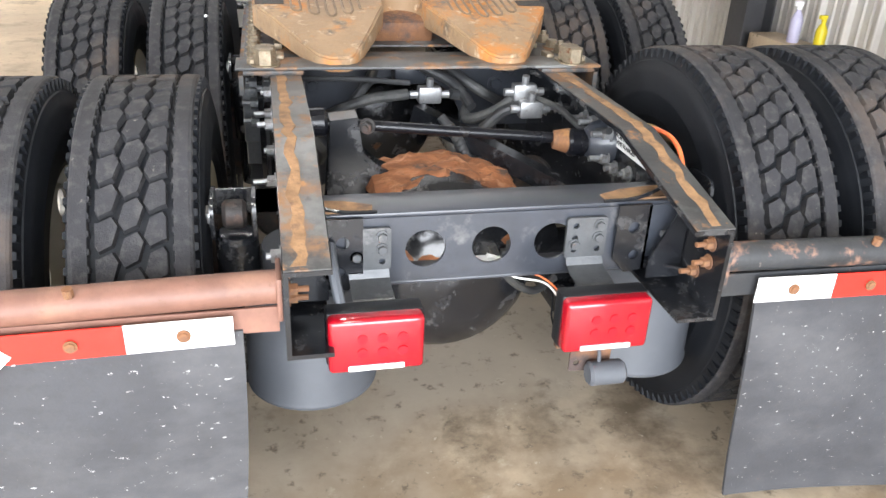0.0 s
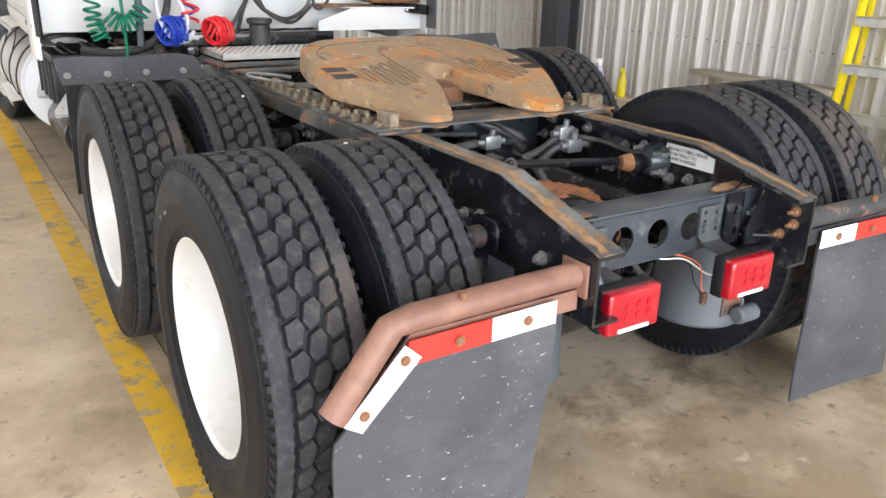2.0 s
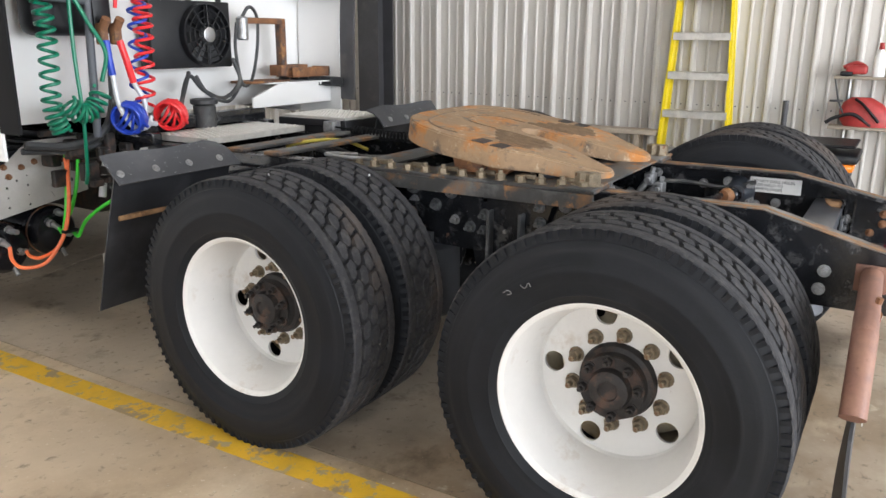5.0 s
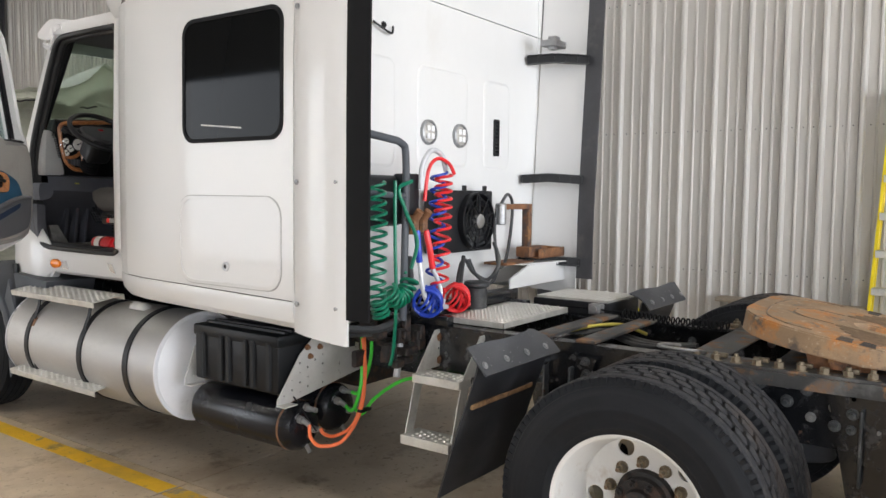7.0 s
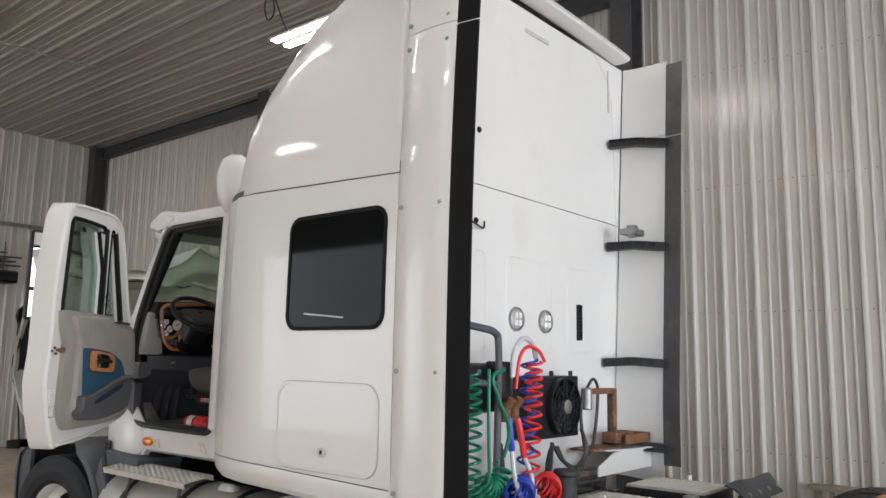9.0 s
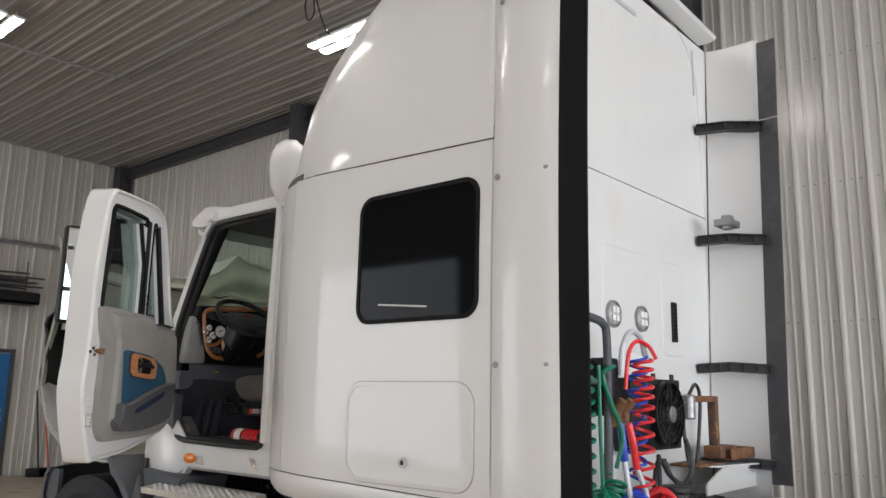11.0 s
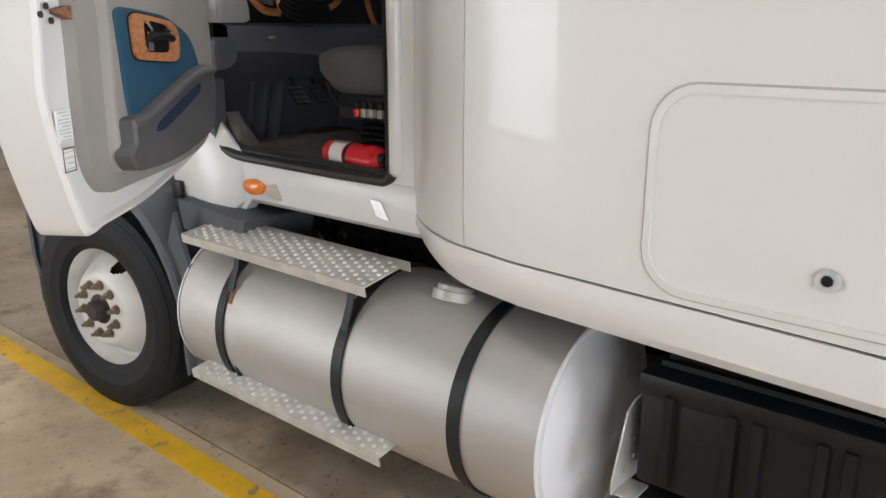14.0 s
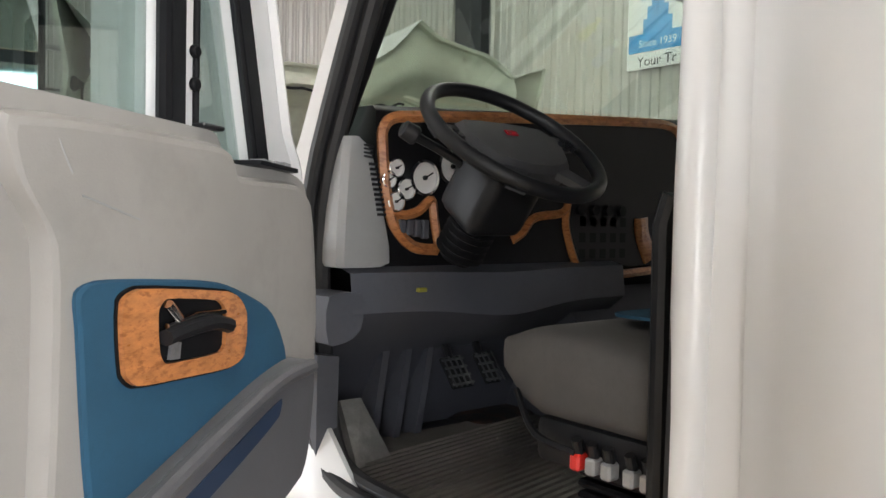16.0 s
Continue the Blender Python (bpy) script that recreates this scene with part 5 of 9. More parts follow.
def fifth_wheel():
    fw = holder("fifth_wheel", truck, pose(0.0, 0.765, 1.054, 9.5))
    # plan of the plate: broad rounded front, two tapered horns, V-shaped mouth
    half = [(0.0, 0.425), (0.20, 0.42), (0.31, 0.395), (0.39, 0.34), (0.44, 0.26), (0.465, 0.15), (0.47, -0.09), (0.45, -0.15), (0.33, -0.40), (0.30, -0.455), (0.265, -0.475), (0.215, -0.475), (0.19, -0.455), (0.115, -0.26), (0.068, -0.11)]
    half += [(0.068 * math.cos(radians(a)), -0.05 + 0.068 * math.sin(radians(a))) for a in (10, 30, 50, 70)]
    out = half + [(0.0, 0.018)] + [(-u, v) for u, v in half[:0:-1]]
    drop = lambda v: max(0.0, -v - 0.22) * 0.10
    bm = bmesh.new()
    plate(bm, out, [], XY(0.045), (0, 0, -0.085))
    for v in (-0.22, -0.34):
        bmesh.ops.bisect_plane(bm, geom=bm.verts[:] + bm.edges[:] + bm.faces[:], plane_co=(0, v, 0), plane_no=(0, 1, 0))
    for v in bm.verts:
        low = v.co.z < 0
        v.co.z -= drop(v.co.y) * (0.8 if low else 1.0)
        if low:
            v.co.z += 0.034 * max(0.0, -v.co.y) / 0.45
    bmesh.ops.recalc_face_normals(bm, faces=bm.faces[:])
    rim = [e for e in bm.edges if len(e.link_faces) == 2 and e.calc_face_angle() > 0.9]
    bmesh.ops.bevel(bm, geom=rim, offset=0.006, segments=2, affect="EDGES", clamp_overlap=True)
    part("top_plate", bm, M_FIFTH, fw, "rusty greasy horseshoe-shaped coupling plate", 40)
    # serpentine grease ribs on both horns, lines across the front, dark worn pads at the sides
    for s in (-1, 1):
        snake = []
        for k in range(9):
            u = 0.145 + 0.026 * k
            ends = [0.05 - 0.012 * k, -0.20 + 0.012 * abs(k - 4)]
            snake += [(s * u, v, 0.0455) for v in (ends if k % 2 else ends[::-1])]
        bm = bmesh.new()
        tube(bm, smooth_path(snake, 4), 0.0042, 6)
        part("grease_rib", bm, M_GROOVE, fw)
        bm = bmesh.new()
        tube(bm, smooth_path([(s * 0.40, 0.12, 0.0455), (s * 0.39, 0.22, 0.0455), (s * 0.30, 0.31, 0.0455), (s * 0.12, 0.345, 0.0455), (s * 0.02, 0.35, 0.0455)], 6), 0.004, 6)
        tube(bm, smooth_path([(s * 0.14, 0.08, 0.0455), (s * 0.13, 0.20, 0.0455), (s * 0.07, 0.25, 0.0455), (s * 0.02, 0.255, 0.0455)], 6), 0.0035, 6)
        part_each("grease_rib", bm, M_GROOVE, fw)
        for v in (-0.005, -0.085):
            bm = bmesh.new()
            prism(bm, [(s * 0.375, v - 0.022), (s * 0.462, v - 0.028), (s * 0.462, v + 0.028), (s * 0.375, v + 0.022)], XY(0.0445), (0, 0, 0.0025))
            part("worn_pad", bm, M_HUB, fw, "dark greasy worn pad")
    bm = bmesh.new()
    for s in (-1, 1):
        prism(bm, [(-0.16, 0.0), (0.14, 0.0), (0.10, -0.105), (-0.12, -0.06)], YZ(s * 0.40), (-s * 0.06, 0, 0))
        cyl(bm, (s * 0.44, 0.0, -0.04), (s * 0.32, 0.0, -0.04), 0.035, seg=16)
    box(bm, -0.3, 0.3, 0.1, 0.3, -0.07, -0.02, 0.01)
    box(bm, -0.1, 0.1, -0.1, 0.35, -0.08, -0.015, 0.01)
    part("pivot_bracket", bm, M_RUSTY, fw, "rusty cast pivot brackets")


fifth_wheel()


# ---- the truck: deck, tanks and boxes along the frame ----
def tread_plate(name, x0, x1, y0, y1, z, parent, label, lip=0.03, step=0.035, ends=True):
    """An aluminium plate with folded edges and rows of raised round studs."""
    bm = bmesh.new()
    box(bm, x0, x1, y0, y1, z - 0.006, z, 0.002)
    for a, b in ((x0, x0 + 0.005), (x1 - 0.005, x1)):
        box(bm, a, b, y0, y1, z - lip, z - 0.004)
    for a, b in ((y0, y0 + 0.005), (y1 - 0.005, y1)) if ends else ():
        box(bm, x0, x1, a, b, z - lip, z - 0.004)
    base = part(name, bm, M_ALU_STEP, parent, label)
    bm = bmesh.new()
    nx, ny = int((x1 - x0 - 0.02) / step), int((y1 - y0 - 0.02) / step)
    for i in range(nx):
        for j in range(ny):
            x = x0 + 0.02 + (i + 0.5 * (j % 2)) * step
            y = y0 + 0.02 + j * step
            vs = [bm.verts.new((x + 0.0100 * math.cos(a), y + 0.0100 * math.sin(a), z)) for a in (math.pi * k / 3 for k in range(6))]
            us = [bm.verts.new((x + 0.0055 * math.cos(a), y + 0.0055 * math.sin(a), z + 0.0055)) for a in (math.pi * k / 3 for k in range(6))]
            bm.faces.new(us)
            for k in range(6):
                bm.faces.new((vs[k], vs[(k + 1) % 6], us[(k + 1) % 6], us[k]))
    tagged(part("studs", bm, M_STUD, base), kind="stuff")
    return base


tread_plate("deck_plate", -0.34, 0.385, 2.32, 2.72, 0.985, truck, "dusty aluminium tread deck plate")
bm = bmesh.new()
box(bm, 0.475, 0.925, 2.10, 2.60, 0.66, 1.014, 0.008)
part("tool_box", bm, M_BLACK, truck, "black box beside the frame with a tread-plate lid")
tread_plate("box_lid", 0.49, 0.91, 2.115, 2.585, 1.028, truck, "pale tread-plate lid", 0.014)
bm = bmesh.new()
box(bm, 0.40, 0.475, 2.13, 2.20, 0.955, 1.015, 0.006)
cyl(bm, (0.40, 2.165, 0.985), (0.39, 2.165, 0.985), 0.022, seg=12)
part("box_latch", bm, M_ZINC, truck)
bm = bmesh.new()
for y in (1.78, 2.02):
    box(bm, -0.42, 0.42, y, y + 0.10, 0.952, 0.968, 0.004)
part_each("cross_strap", bm, M_FRAME_WORN, truck, "grey steel strap across the frame")
bm = bmesh.new()
tube(bm, coil_pts([(0.42, 2.0, 0.98), (0.34, 1.7, 0.975), (0.2, 1.35, 1.0)], 0.022, 22, 10), 0.005, 6)
tube(bm, smooth_path([(0.44, 2.46, 0.98), (0.43, 2.2, 0.985), (0.42, 2.0, 0.98)], 6), 0.006, 6)
part("coiled_cable", bm, M_BLACKRUB, truck, "black coiled electric cable over the frame")
bm = bmesh.new()
for k in range(3):
    tube(bm, smooth_path([(-0.1 + 0.05 * k, 2.15, 0.9), (0.0 + 0.05 * k, 1.95, 0.93), (-0.05 + 0.06 * k, 1.7, 0.9), (0.02 * k, 1.45, 0.92)], 8), 0.011, 8)
part_each("frame_hose", bm, M_HOSE, truck, "", False)
bm = bmesh.new()
tube(bm, smooth_path([(-0.02, 2.1, 0.93), (0.05, 1.98, 0.96), (0.2, 1.9, 0.95), (0.28, 1.8, 0.9)], 8), 0.009, 8)
part("yellow_line", bm, mat("yellow_cable_sleeve", (0.55, 0.45, 0.08), 0.5, var=0.2, scale=30), truck, "yellow sleeved cable")
bm = bmesh.new()
tube(bm, smooth_path([(-0.36, 1.30, 0.97), (-0.46, 1.30, 0.99), (-0.52, 1.36, 1.0), (-0.50, 1.45, 1.0), (-0.4, 1.47, 0.99), (-0.32, 1.42, 0.98)], 6), 0.008, 8)
part("release_handle", bm, M_STEEL, truck, "steel fifth wheel release handle")

# quarter fenders of black rubber in front of the drive wheels
for s in (-1, 1):
    up = 0.055 if s > 0 else 0.0
    prof = [(1.935, 0.975), (1.945, 0.93), (1.985, 0.82), (2.03, 0.70), (2.075, 0.57), (2.11, 0.46), (2.14, 0.37)]
    bm = bmesh.new()
    rows = [[(s * (1.165 - 0.03 * max(0, 0.93 - z) - 0.605 * i / 10), y + 0.004 * math.sin(i * 0.7), z + up) for i in range(11)] for y, z in prof]
    shell(bm, rows, (0, 0.008, -0.003))
    fender = part("quarter_fender", bm, M_FLAP_BLACK, truck, "black rubber quarter fender with a bolted top flap")
    bm = bmesh.new()
    top = [(1.888, 0.932), (1.902, 0.95), (1.922, 0.974), (1.946, 1.004), (1.972, 1.036)]
    rows = []
    for k, (y, z) in enumerate(top):
        # the inner upper corner of the flap curls forward
        rows.append([(s * (1.18 - 0.625 * i / 12 + 0.004 * k), y + (0.05 if k == 4 else 0.02 if k == 3 else 0) * max(0, i - 9) / 3, z + up + 0.004 * math.sin(i * 0.8) * k / 4 - 0.008 * max(0, i - 10) * (k == 4)) for i in range(13)])
    shell(bm, rows, (0, 0.006, -0.005))
    # paler rubber than the fender: light on its upward face is in the colour
    part("top_flap", bm, M_FLAP, fender, "dull grey-black rubber top flap, paler for the light from above")
    bm = bmesh.new()
    for x in (1.155, 0.99, 0.822, 0.655):
        hexbolt(bm, (s * x, 1.914, 0.966 + up), (0, -0.77, 0.64), 0.012, 0.008)
    part_each("fender_bolt", bm, M_ZINC, truck)
    bm = bmesh.new()
    box(bm, s * 0.62, s * 1.12, 1.992, 2.004, 0.765 + up, 0.785 + up, 0.002)
    part("fender_strip", bm, M_RUSTSTREAK, truck, "rusty stiffening strip")
    bm = bmesh.new()
    tube(bm, [(s * 0.43, 2.0, 0.86), (s * 1.1, 2.0, 0.88 + up)], 0.018, 8)
    part("fender_bracket", bm, M_FRAME, truck)

# boarding ladder behind the sleeper
ladder = holder("boarding_ladder", truck)
for y in (2.66, 2.38):
    bm = bmesh.new()
    plate(bm, [(-0.40, 0.93), (-0.47, 0.93), (-0.63, 0.73), (-0.725, 0.41), (-0.665, 0.40), (-0.57, 0.70), (-0.50, 0.735), (-0.40, 0.735)], [ring_pts(-0.437, 0.89, 0.012, n=8), ring_pts(-0.437, 0.83, 0.008, n=8), ring_pts(-0.437, 0.77, 0.012, n=8)], XZ(y), (0, -0.006, 0))
    prism(bm, [(-0.40, 0.93), (-0.40, 0.735), (-0.405, 0.735), (-0.405, 0.93)], XZ(y), (0, -0.04, 0))
    part("stringer", bm, M_ALU_STEP, ladder)
tread_plate("step", -0.665, -0.52, 2.37, 2.655, 0.735, ladder, "perforated aluminium step", 0.04)
tread_plate("step", -0.745, -0.60, 2.37, 2.665, 0.445, ladder, "perforated aluminium step", 0.045)
bm = bmesh.new()
for z in (0.89, 0.77):
    hexbolt(bm, (-0.437, 2.663, z), (0, 1, 0), 0.014, 0.006)
    hexbolt(bm, (-0.437, 2.652, z), (0, -1, 0), 0.016, 0.008)
part_each("ladder_bolt", bm, M_RUSTY, ladder)

# aluminium fuel tanks with straps and steps
for s in (-1, 1):
    tank = holder("fuel_tank", truck)
    cx, cz, r = s * 0.845, 0.612, 0.318
    y0, y1 = 4.09, 5.78
    bm = bmesh.new()
    spin(bm, [(y0, r - 0.004), (y0 + 0.006, r), (y1 - 0.006, r), (y1, r - 0.004)], 72, pose(cx, 0, cz, 0, 0, 90))
    part("barrel", bm, M_ALU, tank, "brushed aluminium tank barrel")
    for y, w in ((y0, -1), (y1, 1)):
        bm = bmesh.new()
        spin(bm, [(y - w * 0.004, r + 0.003), (y + w * 0.006, r + 0.003), (y + w * 0.008, r - 0.006), (y + w * 0.004, r - 0.02), (y + w * 0.03, r * 0.72), (y + w * 0.04, r * 0.4), (y + w * 0.042, 0.0)], 64, pose(cx, 0, cz, 0, 0, 90))
        part("end_cap", bm, M_TANKEND, tank, "white domed tank end")
    for y in (5.50, 4.86, 4.37):
        bm = bmesh.new()
        spin(bm, [(y - 0.022, r), (y - 0.022, r + 0.008), (y + 0.022, r + 0.008), (y + 0.022, r)], 56, pose(cx, 0, cz, 0, 0, 90))
        part("strap", bm, M_BLACK, tank, "black rubber-lined tank strap")
    bm = bmesh.new()
    spin(bm, [(0, 0.0), (0.0, 0.07), (0.03, 0.07), (0.03, 0.058), (0.045, 0.056), (0.05, 0.045), (0.05, 0)][::-1], 28, pose(s * 0.93, 4.56, 0.905, 0, -74 if s < 0 else -106))
    part("fuel_cap", bm, M_ALU, tank)
    if s < 0:
        up = tread_plate("upper_step", -1.13, -0.915, 4.755, 5.765, 0.955, tank, "aluminium tread upper step", 0.035, ends=False)
        lo = tread_plate("lower_step", -1.20, -0.985, 4.64, 5.66, 0.44, tank, "aluminium tread lower step", 0.035, ends=False)
        for st, x, z in ((up, -1.13, 0.955), (lo, -1.20, 0.44)):
            st.matrix_local = Matrix.Translation((x, 0, z)) @ Matrix.Rotation(radians(-9), 4, "Y") @ Matrix.Translation((-x, 0, -z))
        bm = bmesh.new()
        for y in (4.83, 5.44):
            prism(bm, [(-1.078, 0.935), (-1.084, 0.935), (-1.094, 0.87), (-1.126, 0.785), (-1.120, 0.78), (-1.088, 0.868)], XZ(y + 0.014), (0, 0.030, 0))
            tube(bm, [(-1.13, y + 0.02, 0.52), (-1.12, y, 0.41), (-1.0, y, 0.40)], 0.013, 8)
        part_each("step_bracket", bm, M_BLACK, tank, "black flat-bar step bracket")
        bm = bmesh.new()
        for y in (4.83, 5.44):
            box(bm, -0.004, 0.004, -0.019, 0.019, -0.03, 0.03, 0.002, 1, pose(-1.124, y + 0.029, 0.765, 0, 22))
        part_each("strap_plate", bm, M_RUSTY, tank, "rusty plate on the tank strap")

# battery box over two air tanks
for s in (-1,):
    bat = holder("battery_box", truck)
    y0, y1, x0, x1, z0, z1 = 3.20, 3.86, -1.06, -0.50, 0.615, 0.905
    bm = bmesh.new()
    box(bm, x0, x1, y0, y1, z0, z1, 0.016)
    box(bm, x0 - 0.006, x1 + 0.005, y0 - 0.006, y1 + 0.006, z1 - 0.05, z1 + 0.012, 0.012)
    part("cover", bm, M_BATTERY, bat)
    for y in (3.26, 3.38, 3.435, 3.57, 3.63, 3.78):
        bm = bmesh.new()
        prism(bm, [(y - 0.011, x0 - 0.016), (y + 0.011, x0 - 0.016), (y + 0.016, x0), (y - 0.016, x0)], lambda u, v: (v, u, z0 + 0.02), (0, 0, z1 - z0 - 0.05))
        part("rib", bm, M_BATTERY, bat)
    for x in (-0.98, -0.93, -0.80, -0.75, -0.62):
        bm = bmesh.new()
        prism(bm, [(x - 0.011, z1 + 0.024), (x + 0.011, z1 + 0.024), (x + 0.015, z1 + 0.012), (x - 0.015, z1 + 0.012)], XZ(y0 + 0.02), (0, y1 - y0 - 0.04, 0))
        part("rib", bm, M_BATTERY, bat)
    for y, pts in ((3.175, [(-1.085, 0.575), (-1.085, 0.60), (-0.93, 0.81), (-0.74, 0.955), (-0.45, 0.955), (-0.43, 0.66), (-1.0, 0.575)]), (3.90, [(-1.095, 0.57), (-1.095, 0.61), (-1.03, 0.78), (-0.99, 0.80), (-0.43, 0.80), (-0.43, 0.60), (-1.0, 0.57)])):
        bm = bmesh.new()
        rr = random.Random(int(y * 100))
        holes = [ring_pts(-1.04 + 0.055 * i, 0.615 + 0.05 * j + 0.02 * (i % 2), 0.0075 if (i + j) % 2 else 0.005, n=6) for i in range(6) for j in range(4) if -1.04 + 0.055 * i > -1.075 + 0.8 * (0.05 * j + 0.02) and rr.random() < 0.75]
        holes += [ring_pts(-0.56, 0.90, 0.018, 0.026, 10)] if y < 3.5 else []
        plate(bm, pts, holes, XZ(y), (0, 0.006, 0))
        prism(bm, [(-1.09, 0.57), (-1.0, 0.57), (-1.0, 0.576), (-1.09, 0.576)], XZ(y - 0.055), (0, 0.06, 0))
        part("bracket", bm, M_GREYPAINT, bat, "chipped pale grey perforated bracket")
    bm = bmesh.new()
    for x, z in ((-0.79, 0.83), (-0.72, 0.85), (-0.86, 0.79), (-0.88, 0.84)):
        hexbolt(bm, (x, 3.175, z), (0, -1, 0), 0.012, 0.018)
    part_each("bracket_bolt", bm, M_RUSTY, bat)
    for x, z, r in ((-0.925, 0.435, 0.128), (-0.655, 0.475, 0.128)):
        at = holder("air_tank", truck)
        bm = bmesh.new()
        a, b = 3.16, 3.93
        spin(bm, [(a - 0.02, 0.0), (a - 0.018, r * 0.5), (a - 0.005, r * 0.82), (a + 0.02, r * 0.97), (a + 0.035, r), (b - 0.035, r), (b - 0.02, r * 0.97), (b + 0.005, r * 0.82), (b + 0.02, 0.0)], 48, pose(x, 0, z, 0, 0, 90))
        part("barrel", bm, M_BLACKTANK, at, "glossy black painted air reservoir")
        bm = bmesh.new()
        spin(bm, [(a + 0.05, r - 0.001), (a + 0.052, r + 0.003), (a + 0.062, r + 0.003), (a + 0.064, r - 0.001)], 40, pose(x, 0, z, 0, 0, 90))
        part("weld_seam", bm, M_RUSTY, at)
        bm = bmesh.new()
        cyl(bm, (x + 0.02, a, z - 0.1), (x + 0.02, a - 0.03, z - 0.135), 0.012, seg=8)
        hexbolt(bm, (x - 0.04, a - 0.008, z + 0.05), (0, -1, 0), 0.022, 0.03)
        cyl(bm, (x - 0.04, a - 0.04, z + 0.05), (x - 0.03, a - 0.075, z + 0.03), 0.014, seg=10)
        hexbolt(bm, (x + 0.05, a - 0.01, z - 0.02), (0, -1, 0), 0.02, 0.03)
        cyl(bm, (x + 0.05, a - 0.04, z - 0.02), (x + 0.05, a - 0.075, z - 0.01), 0.014, seg=10)
        hexbolt(bm, (x + 0.015, a - 0.005, z + 0.095), (0, -1, 0), 0.018, 0.03)
        cyl(bm, (x + 0.015, a - 0.03, z + 0.095), (x + 0.015, a - 0.08, z + 0.095), 0.013, seg=10)
        part_each("hose_fitting", bm, M_ZINC, at)
for pts, mt in (([(-0.955, 3.085, 0.465), (-0.96, 3.06, 0.40), (-0.94, 2.99, 0.365), (-0.86, 2.89, 0.39), (-0.77, 2.84, 0.53), (-0.71, 2.87, 0.72), (-0.68, 2.93, 0.88)], M_ORANGE),
                ([(-0.875, 3.085, 0.425), (-0.87, 3.05, 0.40), (-0.85, 2.97, 0.40), (-0.79, 2.88, 0.46), (-0.73, 2.86, 0.62), (-0.69, 2.90, 0.80), (-0.66, 2.94, 0.90)], M_ORANGE),
                ([(-0.685, 3.085, 0.505), (-0.70, 3.02, 0.49), (-0.72, 2.95, 0.53), (-0.72, 2.90, 0.64), (-0.69, 2.92, 0.78), (-0.66, 2.96, 0.9)], M_LIME),
                ([(-0.605, 3.085, 0.465), (-0.62, 3.0, 0.46), (-0.62, 2.88, 0.56), (-0.56, 2.70, 0.66), (-0.50, 2.5, 0.69), (-0.46, 2.3, 0.70)], M_LIME),
                ([(-0.64, 3.08, 0.57), (-0.66, 3.0, 0.58), (-0.66, 2.93, 0.66), (-0.64, 2.9, 0.78), (-0.6, 2.94, 0.9)], M_LIME)):
    bm = bmesh.new()
    tube(bm, smooth_path([(x, 3.085 - (3.085 - y) * 0.74, z) for x, y, z in pts], 10), 0.0095, 10)
    part("air_line", bm, mt, truck, "bright green plastic air line" if mt == M_LIME else "orange plastic air line")
bm = bmesh.new()
box(bm, -0.785, -0.705, 2.885, 2.915, 0.52, 0.535, 0.003)
tube(bm, [(-1.0, 3.15, 0.61), (-0.93, 3.06, 0.43)], 0.004, 6)
part_each("cable_tie", bm, M_BLACKRUB, truck)
# valves and clutter under the rear edge of the sleeper
bm = bmesh.new()
rng = random.Random(9)
for k in range(26):
    x, y, z = rng.uniform(-0.75, -0.45), rng.uniform(2.72, 3.1), rng.uniform(0.76, 1.0)
    a, b, c = (rng.uniform(0.015, 0.05) for _ in range(3))
    box(bm, x - a, x + a, y - b, y + b, z - c, z + c, 0.006, 1)
part_each("valve_block", bm, M_HUB, truck, "dark greasy valve", False)
bm = bmesh.new()
cyl(bm, (-0.578, 2.80, 0.86), (-0.622, 2.79, 0.69), 0.016, 0.019, seg=12, chamfer=0.004)
part("line_sleeve", bm, M_GREYHOSE, truck, "grey sleeve at the end of the green line")
bm = bmesh.new()
cyl(bm, (0.02, 2.72, 0.95), (0.02, 2.72, 1.11), 0.06, seg=24, chamfer=0.008)
cyl(bm, (0.02, 2.72, 1.11), (0.02, 2.72, 1.14), 0.075, seg=24, chamfer=0.006)
part("cab_air_bag", bm, M_HOSE, truck, "black rubber cab suspension bellows")
bm = bmesh.new()
box(bm, -0.5, 0.5, 2.72, 2.80, 0.99, 1.06, 0.008)
box(bm, -0.44, -0.38, 2.6, 3.0, 0.95, 1.0, 0.005)
box(bm, 0.38, 0.44, 2.6, 3.0, 0.95, 1.0, 0.005)
part("cab_support", bm, M_FRAME, truck)
bm = bmesh.new()
box(bm, -0.4, 0.4, 3.2, 6.2, 0.72, 0.80, 0.02)
box(bm, -0.3, 0.3, 5.9, 7.2, 0.55, 1.25, 0.06)
box(bm, -0.22, 0.22, 3.4, 5.8, 0.45, 0.75, 0.05)
part("engine_and_gearbox", bm, M_HUB, truck, "dark greasy engine and gearbox under the cab")

# ---- the truck: sleeper body ----
W = 1.168


def side_x(y, z):
    """Half width of the sleeper side at y, z."""
    x = W - 0.02 * max(0, (z - 1.9)) ** 2
    if z < 1.25:
        x -= 0.015 * (1.25 - z) / 0.2
    f = min(1.2, max(0.0, (y - 4.10) / 0.63))
    return x - 0.249 * f ** 2.48


def ext_r(z):
    """Half width of the far extender, leaned outward at its top to fit the camera's view."""
    return 1.135 + 0.075 * max(-0.3, z - 1.76)


def inward(p):
    return Vector((p[0] - math.copysign(0.012, p[0]), p[1], p[2]))


